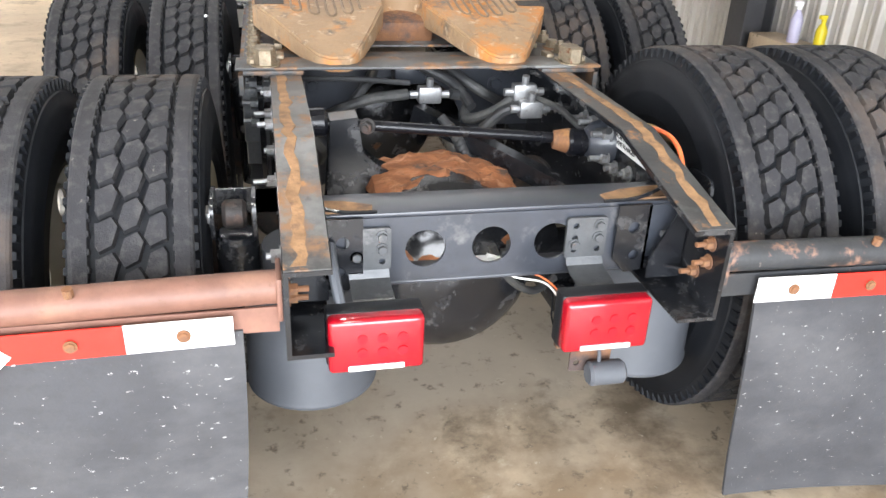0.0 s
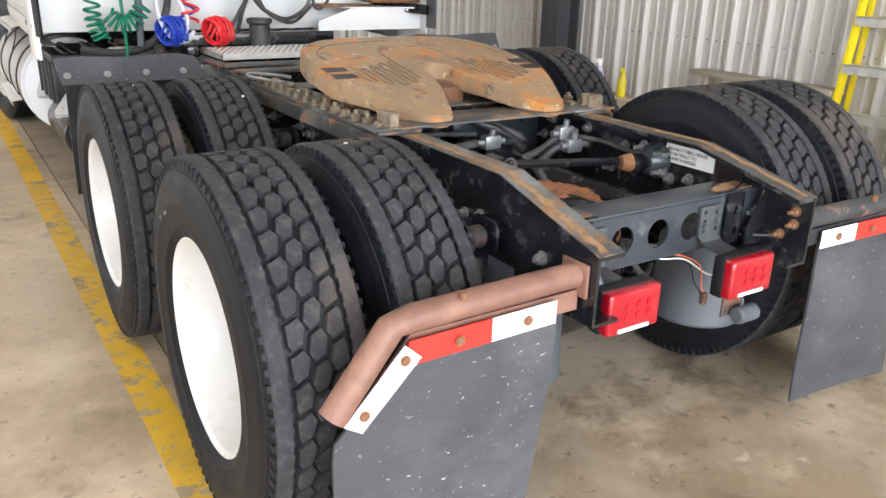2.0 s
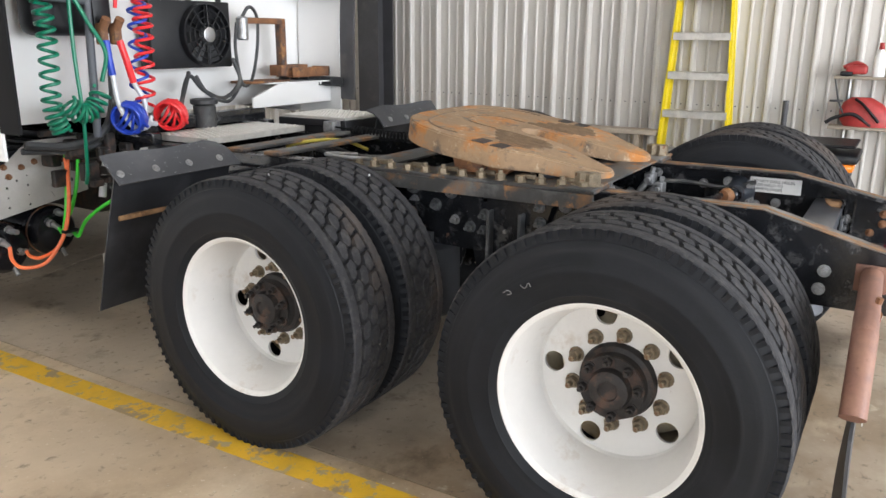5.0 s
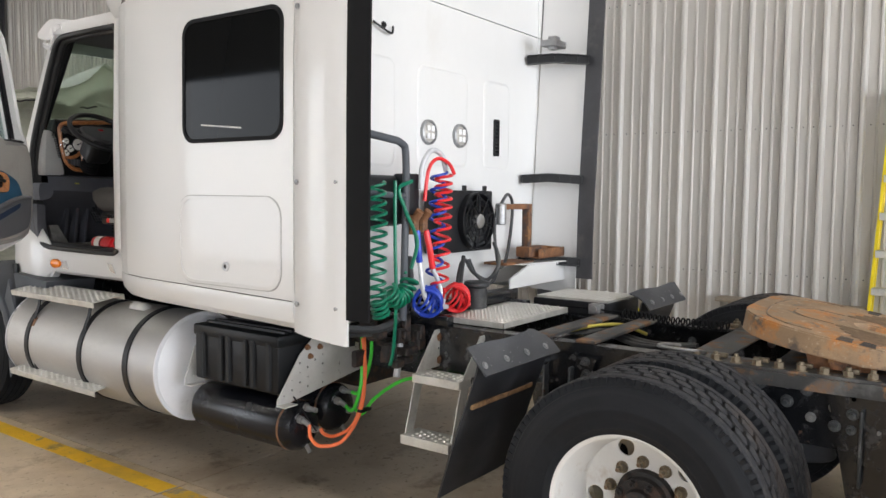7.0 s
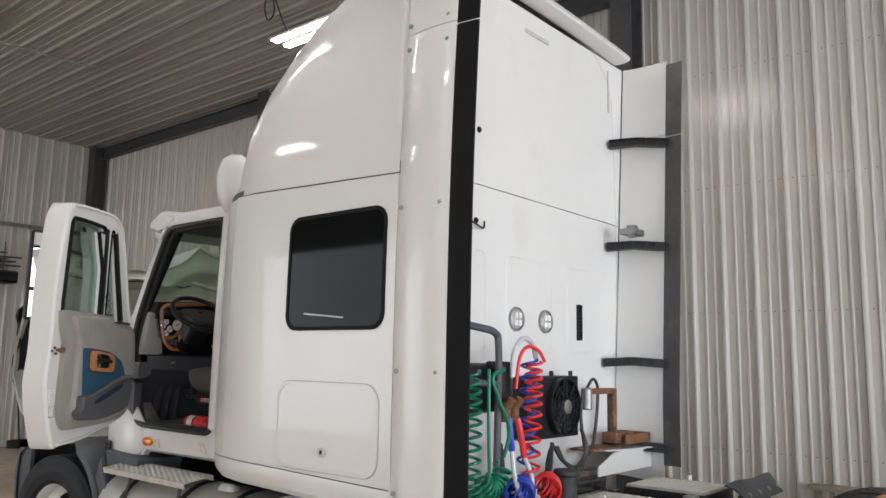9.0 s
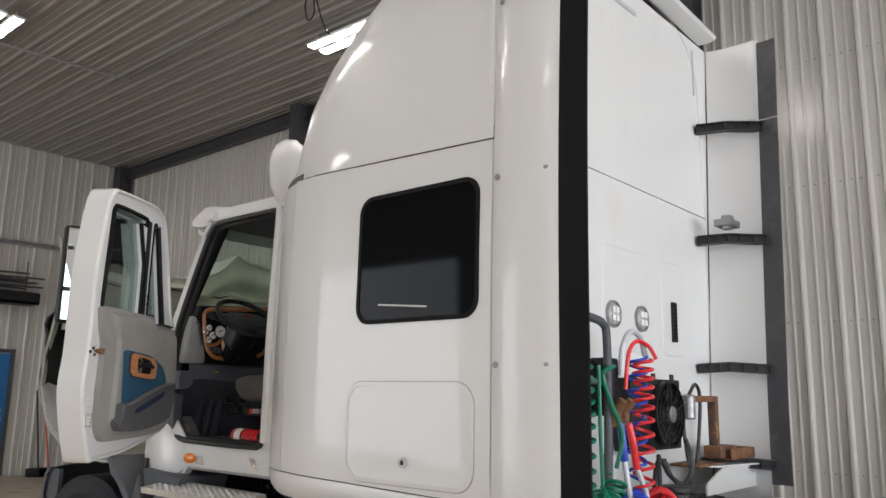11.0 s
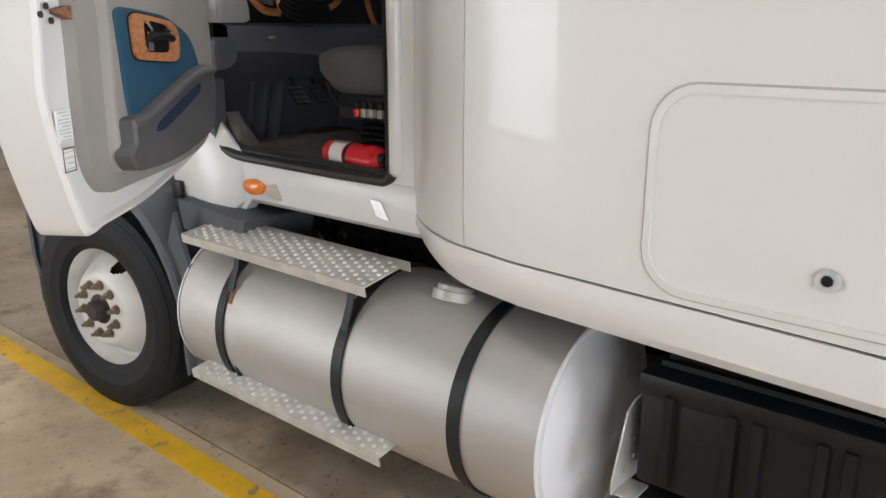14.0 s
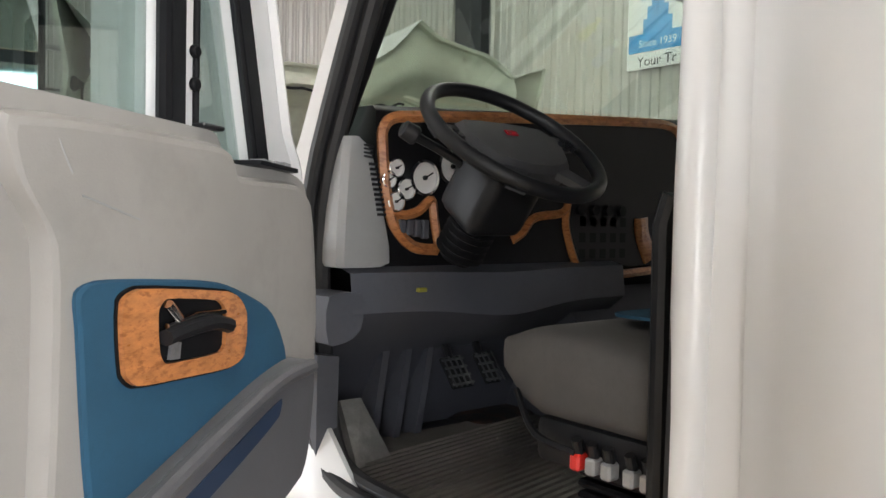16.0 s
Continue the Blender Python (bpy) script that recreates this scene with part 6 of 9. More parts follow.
sleeper = holder("sleeper", truck)
for s in (-1, 1):
    ys_flat, ys_nose = span(2.972, 4.3585, 8), span(4.3615, 4.735, 10)
    for nm, ys, z0, z1 in (("side_panel", ys_flat, 1.125, 2.664), ("corner_panel", ys_nose, 1.159, 2.70)):
        bm = bmesh.new()
        shell(bm, [[(s * side_x(y, z), y, z) for z in span(z0 + (0.035 * (y - 2.972) / 1.385 if nm == "side_panel" else 0), z1 + (0.045 * (y - 2.97) / 1.39 if nm == "side_panel" else 0.0), 14)] for y in ys], inward)
        part(nm, bm, M_WHITE, sleeper, "glossy white painted side panel")
    bm = bmesh.new()
    rows = []
    for y in span(2.98, 4.36, 8) + span(4.40, 4.735, 8):
        f = max(0, (y - 4.36) / 0.5)
        zt = 1.119 + 0.035 * min(1, (y - 2.972) / 1.385)
        zb = 0.99 + 0.045 * (y - 2.98) / 1.4 + 0.09 * f ** 2
        rows.append([(s * (side_x(y, zt - 0.01) + 0.004), y, zt), (s * (side_x(y, zt) + 0.006), y, zt - 0.03), (s * (side_x(y, zt) - 0.004), y, zb + 0.03), (s * (side_x(y, zt) - 0.03), y, zb), (s * (side_x(y, zt) - 0.10), y, zb - 0.005)])
    shell(bm, rows, inward)
    part("skirt", bm, M_WHITE, sleeper, "white lower skirt")
    # dark core that shows in the panel gaps
    bm = bmesh.new()
    loft(bm, [[(s * (side_x(y, z) - 0.014), y, z) for z in span(1.08, 2.75, 12)] for y in span(2.975, 4.728, 14)])
    part("inner_skin", bm, M_SEAM, sleeper)

    # toolbox door: raised rounded panel
    if s < 0:
        door = holder("luggage_door", sleeper)
        bm = bmesh.new()
        rim_o, rim_i = rrect(3.055, 3.832, 1.162, 1.615, 0.10, 6), rrect(3.072, 3.815, 1.179, 1.598, 0.088, 6)
        n = len(rim_o)
        lay = [[(-(side_x(u, v) + d), u, v) for u, v in r] for r, d in ((rim_o, 0.000), (rim_o, 0.006), (rim_i, 0.007), (rim_i, 0.003))]
        loft(bm, lay, close=True)
        bm.faces.new([bm.verts.new((-(side_x(u, v) + 0.003), u, v)) for u, v in rim_i])
        part("panel", bm, M_WHITE, door)
        # grey ring: the shading along the raised panel's edge, put into colour
        bm = bmesh.new()
        o2 = rrect(3.050, 3.837, 1.157, 1.620, 0.103, 6)
        plate(bm, o2, [rim_o], lambda u, v: (-(side_x(u, v) + 0.0012), u, v), (0.004, 0, 0))
        part("gasket", bm, M_RIDGE_SHADE, door)
        bm = bmesh.new()
        spin(bm, [(0, 0.024), (-0.008, 0.022), (-0.008, 0.014), (-0.003, 0.012), (-0.003, 0)], 24, pose(-(W + 0.004), 3.452, 1.262))
        part("lock", bm, M_GREYHOSE, door, "round bright metal lock")
        bm = bmesh.new()
        spin(bm, [(-0.0045, 0.011), (-0.0045, 0)], 16, pose(-(W + 0.004), 3.452, 1.262))
        part("keyhole", bm, M_BLACK, door)
        # window
        win = holder("sleeper_window", sleeper)
        wo, wi = rrect(3.035, 3.79, 1.885, 2.515, 0.085, 6), rrect(3.055, 3.77, 1.905, 2.495, 0.07, 6)
        bm = bmesh.new()
        plate(bm, wo, [wi], lambda u, v: (-(side_x(u, v) + 0.006), u, v), (0.012, 0, 0))
        part("rubber_seal", bm, M_BLACKRUB, win)
        bm = bmesh.new()
        prism(bm, wi, lambda u, v: (-(side_x(u, v) + 0.002), u, v), (0.006, 0, 0))
        part("pane", bm, M_DARKGLASS, win, "dark tinted glass pane")
        bm = bmesh.new()
        plate(bm, [(3.33, 1.946), (3.64, 1.972), (3.64, 1.980), (3.33, 1.954)], [], lambda u, v: (-(side_x(u, v) + 0.0035), u, v), (0.002, 0, 0))
        part("latch_strip", bm, M_GREYPAINT, win, "pale strip low in the pane")

    # side extender with black rubber edge
    ext = holder("side_extender", truck)
    for z0, z1 in ((0.97, 3.38), (3.385, 3.95)):
        bm = bmesh.new()
        rows = []
        for z in span(z0, z1, 14):
            lean = 0.02 * max(0, (z - 1.9)) ** 2
            rows.append([(s * (W + d - lean) if s < 0 else ext_r(z) + d, y, z + (0.03 * (y - 2.8) * 3 if z < 1.0 else 0)) for y, d in ((2.964, 0.0), (2.95, 0.006), (2.88, 0.022), (2.78, 0.026), (2.70, 0.024), (2.635, 0.016), (2.625, 0.010))])
        shell(bm, rows, inward)
        part("panel", bm, M_WHITE, ext, "curved white cab extender panel")
    for z0, z1 in ((1.075, 3.36), (3.37, 3.92)):
        bm = bmesh.new()
        rows = []
        for z in span(z0, z1, 10):
            e = W - 0.02 * max(0, (z - 1.9)) ** 2 if s < 0 else ext_r(z)
            rows.append([(s * (e + 0.013), 2.628, z), (s * (e + 0.016), 2.60, z), (s * (e + 0.004), 2.505, z)])
        shell(bm, rows, inward)
        # the far edge is drawn in the beams' lighter grey, the near one in black
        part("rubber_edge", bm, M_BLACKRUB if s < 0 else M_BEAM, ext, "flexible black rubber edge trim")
    bm = bmesh.new()
    for y in (2.685, 2.93):
        for z in (1.12, 1.685, 2.48, 3.30, 3.43):
            e = W - 0.02 * max(0, (z - 1.9)) ** 2 if s < 0 else ext_r(z)
            hexbolt(bm, (s * (e + 0.018), y, z), (s, 0, 0), 0.010, 0.006)
    part_each("screw", bm, M_ZINC, ext)

# roof fairing: tall curved cap over the sleeper with a rear overhang
roof = holder("roof_fairing", truck)
TOPS = [(2.97, 3.985), (3.1, 4.03), (3.3, 4.05), (3.5, 4.015), (3.75, 3.90), (3.95, 3.75), (4.13, 3.58), (4.28, 3.41), (4.41, 3.22), (4.50, 3.05), (4.56, 2.91), (4.60, 2.76)]


def roof_row(y, zt):
    """Cross-section of the fairing, from the left eave over the top to the right one."""
    base = 2.672 + 0.045 * (y - 2.97) / 1.39 if y > 2.965 else 3.952
    half = side_x(min(y, 4.5), 2.67) - (0.05 * max(0, (y - 4.1) / 0.4) ** 2)
    out = []
    zt = max(zt, base + 0.02)
    h = zt - base
    r = min(0.42, h * 0.95)
    for i in range(6):
        z = base + (h - r) * i / 6
        out.append((half - 0.02 * max(0, (z - 1.9)) ** 2 + 0.0118, z))
    e0 = half - 0.02 * max(0, (zt - r - 1.9)) ** 2 + 0.0118
    for i in range(9):
        a = radians(90 * i / 8)
        out.append((e0 - r * 1.15 * (1 - math.cos(a)), zt - r + r * math.sin(a)))
    out += [(out[-1][0] * k, zt + 0.06 * (1 - k) * min(1, h)) for k in (0.66, 0.33)]
    left = [(-x, y, z) for x, z in out]
    return left + [(0, y, zt + 0.06 * min(1, h))] + [(x, y, z) for x, z in out[::-1]]


bm = bmesh.new()
rows = [roof_row(y, z) for y, z in TOPS]
loft(bm, rows)
bm.faces.new([bm.verts.new(p) for p in rows[-1]])
part("cap", bm, M_WHITE, roof, "glossy white high roof fairing")
bm = bmesh.new()
shell(bm, [[(x, y, 3.952 + dz + 0.03 * (1 - (x / 1.16) ** 2)) for y, dz in ((2.968, 0.0), (2.93, -0.004), (2.88, -0.002), (2.85, 0.006), (2.838, 0.022), (2.85, 0.045), (2.968, 0.06))] for x in span(-1.15, 1.16, 20)], (0, 0.004, 0.006))
part("rear_lip", bm, M_WHITE, roof, "white rear overhang of the roof")
# rounded front lobe of the fairing over the cab roof, with a shallow recess
bm = bmesh.new()
spin(bm, [(0.16, 0.0), (0.15, 0.09), (0.08, 0.125), (0.0, 0.132), (-0.07, 0.118), (-0.11, 0.085), (-0.112, 0.07), (-0.10, 0.055), (-0.092, 0.0)], 40, pose(-0.86, 4.80, 2.90, 0, -4, -62) @ Matrix.Diagonal((0.8, 0.85, 1.65, 1)))
part("front_foot", bm, M_WHITE, roof, "white rounded front foot of the fairing")
bm = bmesh.new()
prism(bm, [(4.2, 2.70), (4.86, 2.70), (4.90, 2.80), (4.80, 2.95), (4.56, 2.98), (4.2, 2.98)], YZ(-0.84), (1.68, 0, 0))
part("front_skirt", bm, M_WHITE, roof)

# back wall of the sleeper
back = holder("back_wall", truck)
for z0, z1 in ((1.06, 2.728), (2.734, 3.95)):
    bm = bmesh.new()
    prism(bm, [(-1.15, z0), (ext_r(z0) - 0.01, z0), (ext_r(z1) - 0.01, z1), (-1.13, z1)], XZ(2.975), (0, 0.025, 0))
    part("panel", bm, M_WHITE_BACK, back, "white painted sleeper back panel")
for u0, u1, v0, v1 in ((-0.98, -0.42, 1.78, 2.36), (-0.225, 0.28, 1.80, 2.36), (0.46, 0.78, 1.80, 2.36)):
    bm = bmesh.new()
    o, i = rrect(u0, u1, v0, v1, 0.06), rrect(u0 + 0.012, u1 - 0.012, v0 + 0.012, v1 - 0.012, 0.05)
    loft(bm, [[(u, 2.9755 - d, v) for u, v in r] for r, d in ((o, -0.002), (o, 0.001), (i, 0.006), (rrect(u0 + 0.02, u1 - 0.02, v0 + 0.02, v1 - 0.02, 0.045), 0.006))], close=True)
    bm.faces.new([bm.verts.new((u, 2.9695, v)) for u, v in rrect(u0 + 0.02, u1 - 0.02, v0 + 0.02, v1 - 0.02, 0.045)])
    part("embossed_panel", bm, M_WHITE_BACK, back)
for x in (-0.13, 0.187):
    lt = holder("work_light", truck)
    bm = bmesh.new()
    spin(bm, [(0, 0.072), (-0.018, 0.07), (-0.022, 0.06), (-0.014, 0.056)], 32, pose(x, 2.9695, 1.988, 0, 0, 90))
    part("bezel", bm, M_ZINC, lt, "round chrome bezel")
    bm = bmesh.new()
    spin(bm, [(-0.012, 0.057), (-0.018, 0.04), (-0.02, 0.0)], 24, pose(x, 2.9695, 1.988, 0, 0, 90))
    part("lens", bm, M_CLEAR, lt)
    bm = bmesh.new()
    for dx in (-0.02, 0.02):
        for dz in (-0.022, 0.022):
            box(bm, x + dx - 0.014, x + dx + 0.014, 2.943, 2.95, 1.988 + dz - 0.016, 1.988 + dz + 0.016, 0.003, 1)
    part_each("led_cell", bm, M_WHITE_TAPE, lt)
vent = holder("back_vent", truck)
bm = bmesh.new()
plate(bm, rrect(0.575, 0.63, 1.885, 2.12, 0.008, 3), [rrect(0.582, 0.623, 1.895, 2.11, 0.004, 2)], XZ(2.955), (0, 0.014, 0))
part("frame", bm, M_BLACK, vent)
bm = bmesh.new()
box(bm, 0.58, 0.625, 2.962, 2.9685, 1.89, 2.115)
part("backing", bm, M_BLACKRUB, vent)
for i in range(9):
    bm = bmesh.new()
    box(bm, 0.582, 0.623, 2.952, 2.962, 1.898 + i * 0.0235, 1.906 + i * 0.0235, 0.002, 1)
    part("slat", bm, M_BLACK, vent)
for a, b, c, d in ((-0.03, 0.24, 3.80, 3.83), (1.05, 1.07, 3.56, 3.88)):
    bm = bmesh.new()
    box(bm, a, b, 2.968, 2.974, c, d, 0.002, 1)
    part("grey_slot", bm, M_GREYHOSE, back, "grey vent slot")
bm = bmesh.new()
for x, z in ((-0.52, 2.52), (-0.5, 3.05)):
    hexbolt(bm, (x, 2.974, z), (0, -1, 0), 0.014, 0.012)
tube(bm, smooth_path([(-0.62, 2.96, 2.52), (-0.56, 2.94, 2.49), (-0.48, 2.95, 2.48), (-0.47, 2.95, 2.52)], 6), 0.006, 6)
part_each("eye_bolt", bm, M_BLACK, back)
# braces of the right extender
for z in (3.325, 2.565, 1.757, 1.20):
    bm = bmesh.new()
    legs = [((ext_r(z) - 0.20, 2.962, z - 0.012), (ext_r(z) - 0.115, 2.80, z)), ((ext_r(z) - 0.115, 2.80, z), (ext_r(z) - 0.004, 2.60, z - 0.014))]
    for p0, p1 in legs:
        m, n = aim_x(p0, p1)
        box(bm, 0, n, -0.006, 0.0, -0.026, 0.026, 0, 1, m)
        for k in range(4):
            box(bm, n * k / 3 - 0.004, n * k / 3 + 0.004, -0.03, 0.03, -0.023, 0.023, 0, 1, m)
        box(bm, 0, n, -0.032, 0.032, -0.029, -0.022, 0, 1, m)
        box(bm, 0, n, -0.032, 0.032, 0.022, 0.029, 0, 1, m)
    part("extender_brace", bm, M_BLACK, truck, "black ribbed plastic brace")
bm = bmesh.new()
box(bm, 0.93, 1.09, 2.72, 2.83, 2.622, 2.665, 0.006)
box(bm, 0.95, 1.02, 2.73, 2.79, 2.665, 2.69, 0.008)
box(bm, 0.94, 1.0, 2.74, 2.78, 2.60, 2.622, 0.003)
for x in (0.955, 1.06):
    hexbolt(bm, (x, 2.72, 2.645), (0, -1, 0), 0.01, 0.008)
part("camera_mount", bm, M_STEEL, truck, "worn metal bracket on the extender brace")
bm = bmesh.new()
prism(bm, [(0.50, 2.97), (1.13, 2.97), (1.13, 2.66), (0.62, 2.75)], XY(1.19), (0, 0, 0.008))
prism(bm, [(1.13, 1.19), (1.13, 1.06), (0.4, 1.06), (0.4, 1.12), (0.62, 1.19)], XZ(2.72), (0, 0.01, 0))
part("under_ledge", bm, M_WHITE_BACK, truck, "white lower ledge of the back wall")
# rusty bracket
bm = bmesh.new()
box(bm, 0.47, 0.80, 2.80, 2.85, 1.545, 1.58, 0.004)
box(bm, 0.755, 0.80, 2.80, 2.85, 1.26, 1.55, 0.004)
box(bm, 0.70, 0.95, 2.76, 2.86, 1.235, 1.30, 0.004)
prism(bm, [(0.76, 2.72), (1.12, 2.72), (1.12, 2.86), (0.76, 2.86)], XY(1.225), (0, 0, 0.008))
prism(bm, [(0.76, 1.23), (1.12, 1.23), (1.12, 1.285), (0.76, 1.285)], XZ(2.72), (0, 0.008, 0))
prism(bm, [(2.72, 1.23), (2.86, 1.23), (2.86, 1.285), (2.72, 1.285)], YZ(1.112), (0.008, 0, 0))
box(bm, 0.45, 0.80, 2.78, 2.95, 1.195, 1.21, 0.003)
part("rusty_bracket", bm, M_RUSTY, truck, "rust-brown welded steel bracket and tray")
bm = bmesh.new()
cyl(bm, (0.455, 2.83, 1.45), (0.455, 2.83, 1.585), 0.035, seg=20, chamfer=0.008)
part("filter_canister", bm, M_ZINC, truck, "small silver filter canister")
bm = bmesh.new()
tube(bm, smooth_path([(0.455, 2.83, 1.58), (0.50, 2.81, 1.64), (0.56, 2.81, 1.58), (0.56, 2.82, 1.4), (0.5, 2.82, 1.22), (0.42, 2.82, 1.2), (0.40, 2.84, 1.4), (0.42, 2.84, 1.55)], 8), 0.010, 8)
tube(bm, smooth_path([(0.33, 2.8, 1.35), (0.36, 2.78, 1.22), (0.22, 2.77, 1.13), (0.08, 2.78, 1.18), (0.0, 2.79, 1.26), (-0.04, 2.8, 1.2), (-0.1, 2.78, 1.05)], 8), 0.012, 8)
tube(bm, smooth_path([(0.04, 2.79, 1.26), (0.1, 2.77, 1.16), (0.24, 2.76, 1.11), (0.38, 2.79, 1.2)], 8), 0.010, 8)
part_each("refrigerant_hose", bm, M_HOSE, truck, "", False)
# condenser fan box
fan = holder("condenser_fan", truck)
bm = bmesh.new()
box(bm, -0.20, 0.37, 2.84, 2.94, 1.30, 1.66, 0.008)
for x in (-0.13, 0.08, 0.3):
    box(bm, x - 0.02, x + 0.02, 2.85, 2.86, 1.65, 1.69, 0.003, 1)
part("housing", bm, M_BLACK, fan)
bm = bmesh.new()
for r in (0.165, 0.13, 0.095, 0.06):
    tube(bm, [(0.16 + r * math.sin(2 * math.pi * i / 40), 2.80, 1.48 + r * math.cos(2 * math.pi * i / 40)) for i in range(41)], 0.004, 6, False)
for k in range(10):
    a = 2 * math.pi * k / 10
    tube(bm, [(0.16 + 0.03 * math.sin(a), 2.795, 1.48 + 0.03 * math.cos(a)), (0.16 + 0.168 * math.sin(a), 2.80, 1.48 + 0.168 * math.cos(a))], 0.004, 6)
spin(bm, [(0.0, 0.17), (-0.035, 0.17), (-0.035, 0.163), (0.0, 0.163)], 40, pose(0.16, 2.838, 1.48, 0, 0, 90))
part_each("guard_wire", bm, M_BLACK, fan, "", False)
bm = bmesh.new()
for k in range(7):
    a = 2 * math.pi * k / 7 + 0.3
    prism(bm, [(0.03, -0.012), (0.155, -0.045), (0.155, 0.025), (0.03, 0.015)], lambda u, v: (u, 0, v), (0, 0.006, 0), pose(0.16, 2.815, 1.48, 0, math.degrees(a), 0) @ pose(0, 0, 0, 25))
part_each("blade", bm, M_BATTERY, fan)
bm = bmesh.new()
spin(bm, [(0.02, 0.045), (-0.012, 0.042), (-0.016, 0.03), (-0.016, 0)], 24, pose(0.16, 2.80, 1.48, 0, 0, 90))
part("motor_cap", bm, M_STEEL, fan, "bare metal motor cap")
# grey pipe rack, black housing, coiled lines
bm = bmesh.new()
tube(bm, smooth_path([(-1.10, 2.72, 1.93), (-0.8, 2.72, 1.905), (-0.68, 2.72, 1.885), (-0.645, 2.72, 1.82), (-0.645, 2.72, 1.5), (-0.66, 2.72, 1.0)], 6), 0.019, 12)
tube(bm, [(-1.12, 2.74, 1.65), (-0.645, 2.72, 1.625)], 0.016, 10)
part("hose_rack", bm, M_GREYFEND, truck, "grey bent steel hose rack")
bm = bmesh.new()
box(bm, -0.88, -0.52, 2.80, 2.92, 1.47, 1.73, 0.05, 4)
box(bm, -0.60, -0.50, 2.74, 2.84, 1.48, 1.74, 0.012)
part("line_holder", bm, M_BLACK, truck, "black plastic gladhand holder")
bm = bmesh.new()
for x in (-0.575, -0.50):
    box(bm, x - 0.022, x + 0.022, 2.70, 2.75, 1.43, 1.53, 0.01)
    cyl(bm, (x, 2.72, 1.50), (x, 2.68, 1.55), 0.022, seg=12)
part_each("gladhand", bm, M_RUSTY, truck)
bm = bmesh.new()
tube(bm, coil_pts([(-0.89, 2.70, 1.69), (-0.875, 2.70, 1.45), (-0.895, 2.69, 1.17), (-0.86, 2.69, 1.04)], 0.038, 15, 16), 0.008, 8)
tube(bm, coil_pts([(-0.82, 2.69, 1.17), (-0.76, 2.69, 1.12), (-0.69, 2.69, 1.14), (-0.63, 2.69, 1.22)], 0.042, 9, 16), 0.008, 8)
tube(bm, smooth_path([(-0.62, 2.70, 1.26), (-0.60, 2.68, 1.4), (-0.68, 2.69, 1.55), (-0.72, 2.70, 1.66), (-0.62, 2.70, 1.70)], 8), 0.010, 8)
tube(bm, smooth_path([(-0.74, 2.71, 1.7), (-0.75, 2.70, 1.4), (-0.74, 2.70, 1.1), (-0.735, 2.72, 0.86), (-0.735, 2.74, 0.78)], 8), 0.009, 8)
part("green_coil", bm, M_GREEN, truck, "green coiled electrical line")
bm = bmesh.new()
tube(bm, coil_pts([(-0.36, 2.69, 1.74), (-0.365, 2.69, 1.5), (-0.39, 2.69, 1.13)], 0.043, 11, 18), 0.008, 8)
tube(bm, smooth_path([(-0.345, 2.63, 1.74), (-0.36, 2.66, 1.80), (-0.42, 2.69, 1.82), (-0.48, 2.7, 1.76), (-0.5, 2.71, 1.6)], 8), 0.0095, 8)
part("red_coil", bm, M_RED, truck, "red coiled air line")
bm = bmesh.new()
tube(bm, coil_pts([(-0.37, 2.71, 1.76), (-0.375, 2.72, 1.5), (-0.40, 2.72, 1.14)], 0.042, 7.5, 18), 0.0075, 8)
part("blue_coil", bm, M_BLUE, truck, "blue coiled air line")
for c, mt in (((-0.50, 2.68, 1.075), M_BLUE), ((-0.245, 2.68, 1.07), M_RED)):
    bm = bmesh.new()
    tube(bm, coil_pts([(c[0] - 0.05, c[1] - 0.03, c[2]), (c[0], c[1], c[2] + 0.01), (c[0] + 0.05, c[1] + 0.04, c[2] - 0.01)], 0.072, 6, 22), 0.0075, 8)
    tube(bm, coil_pts([(c[0] - 0.03, c[1] + 0.03, c[2] + 0.03), (c[0] + 0.02, c[1] + 0.01, c[2] + 0.0), (c[0] + 0.06, c[1] - 0.02, c[2] + 0.02)], 0.064, 5, 22), 0.0075, 8)
    part("line_hank", bm, mt, truck, "hank of blue air line" if mt == M_BLUE else "hank of red air line")
for pts, mt in (([(-0.575, 2.70, 1.45), (-0.575, 2.69, 1.36), (-0.565, 2.69, 1.29)], M_BLUE), ([(-0.50, 2.70, 1.45), (-0.48, 2.69, 1.36), (-0.45, 2.69, 1.25)], M_RED)):
    bm = bmesh.new()
    tube(bm, smooth_path(pts, 6), 0.017, 10)
    part("line_sleeve", bm, mt, truck, "blue hose grip" if mt == M_BLUE else "red hose grip")
bm = bmesh.new()
tube(bm, smooth_path([(-0.565, 2.69, 1.30), (-0.56, 2.67, 1.15), (-0.50, 2.66, 1.04), (-0.42, 2.66, 1.03), (-0.38, 2.67, 1.08)], 8), 0.013, 10)
tube(bm, smooth_path([(-0.45, 2.69, 1.25), (-0.41, 2.67, 1.15), (-0.42, 2.66, 1.06), (-0.36, 2.66, 1.04)], 8), 0.013, 10)
tube(bm, smooth_path([(-0.52, 2.72, 1.66), (-0.52, 2.71, 1.78), (-0.46, 2.70, 1.86), (-0.38, 2.69, 1.84), (-0.34, 2.69, 1.76)], 8), 0.014, 10)
part_each("hose_guard", bm, M_GREYHOSE, truck, "silver spring hose guard", False)
bm = bmesh.new()
tube(bm, smooth_path([(-0.95, 2.85, 0.98), (-0.75, 2.8, 0.96), (-0.58, 2.78, 1.02), (-0.5, 2.8, 1.15), (-0.45, 2.85, 1.3)], 8), 0.02, 8)
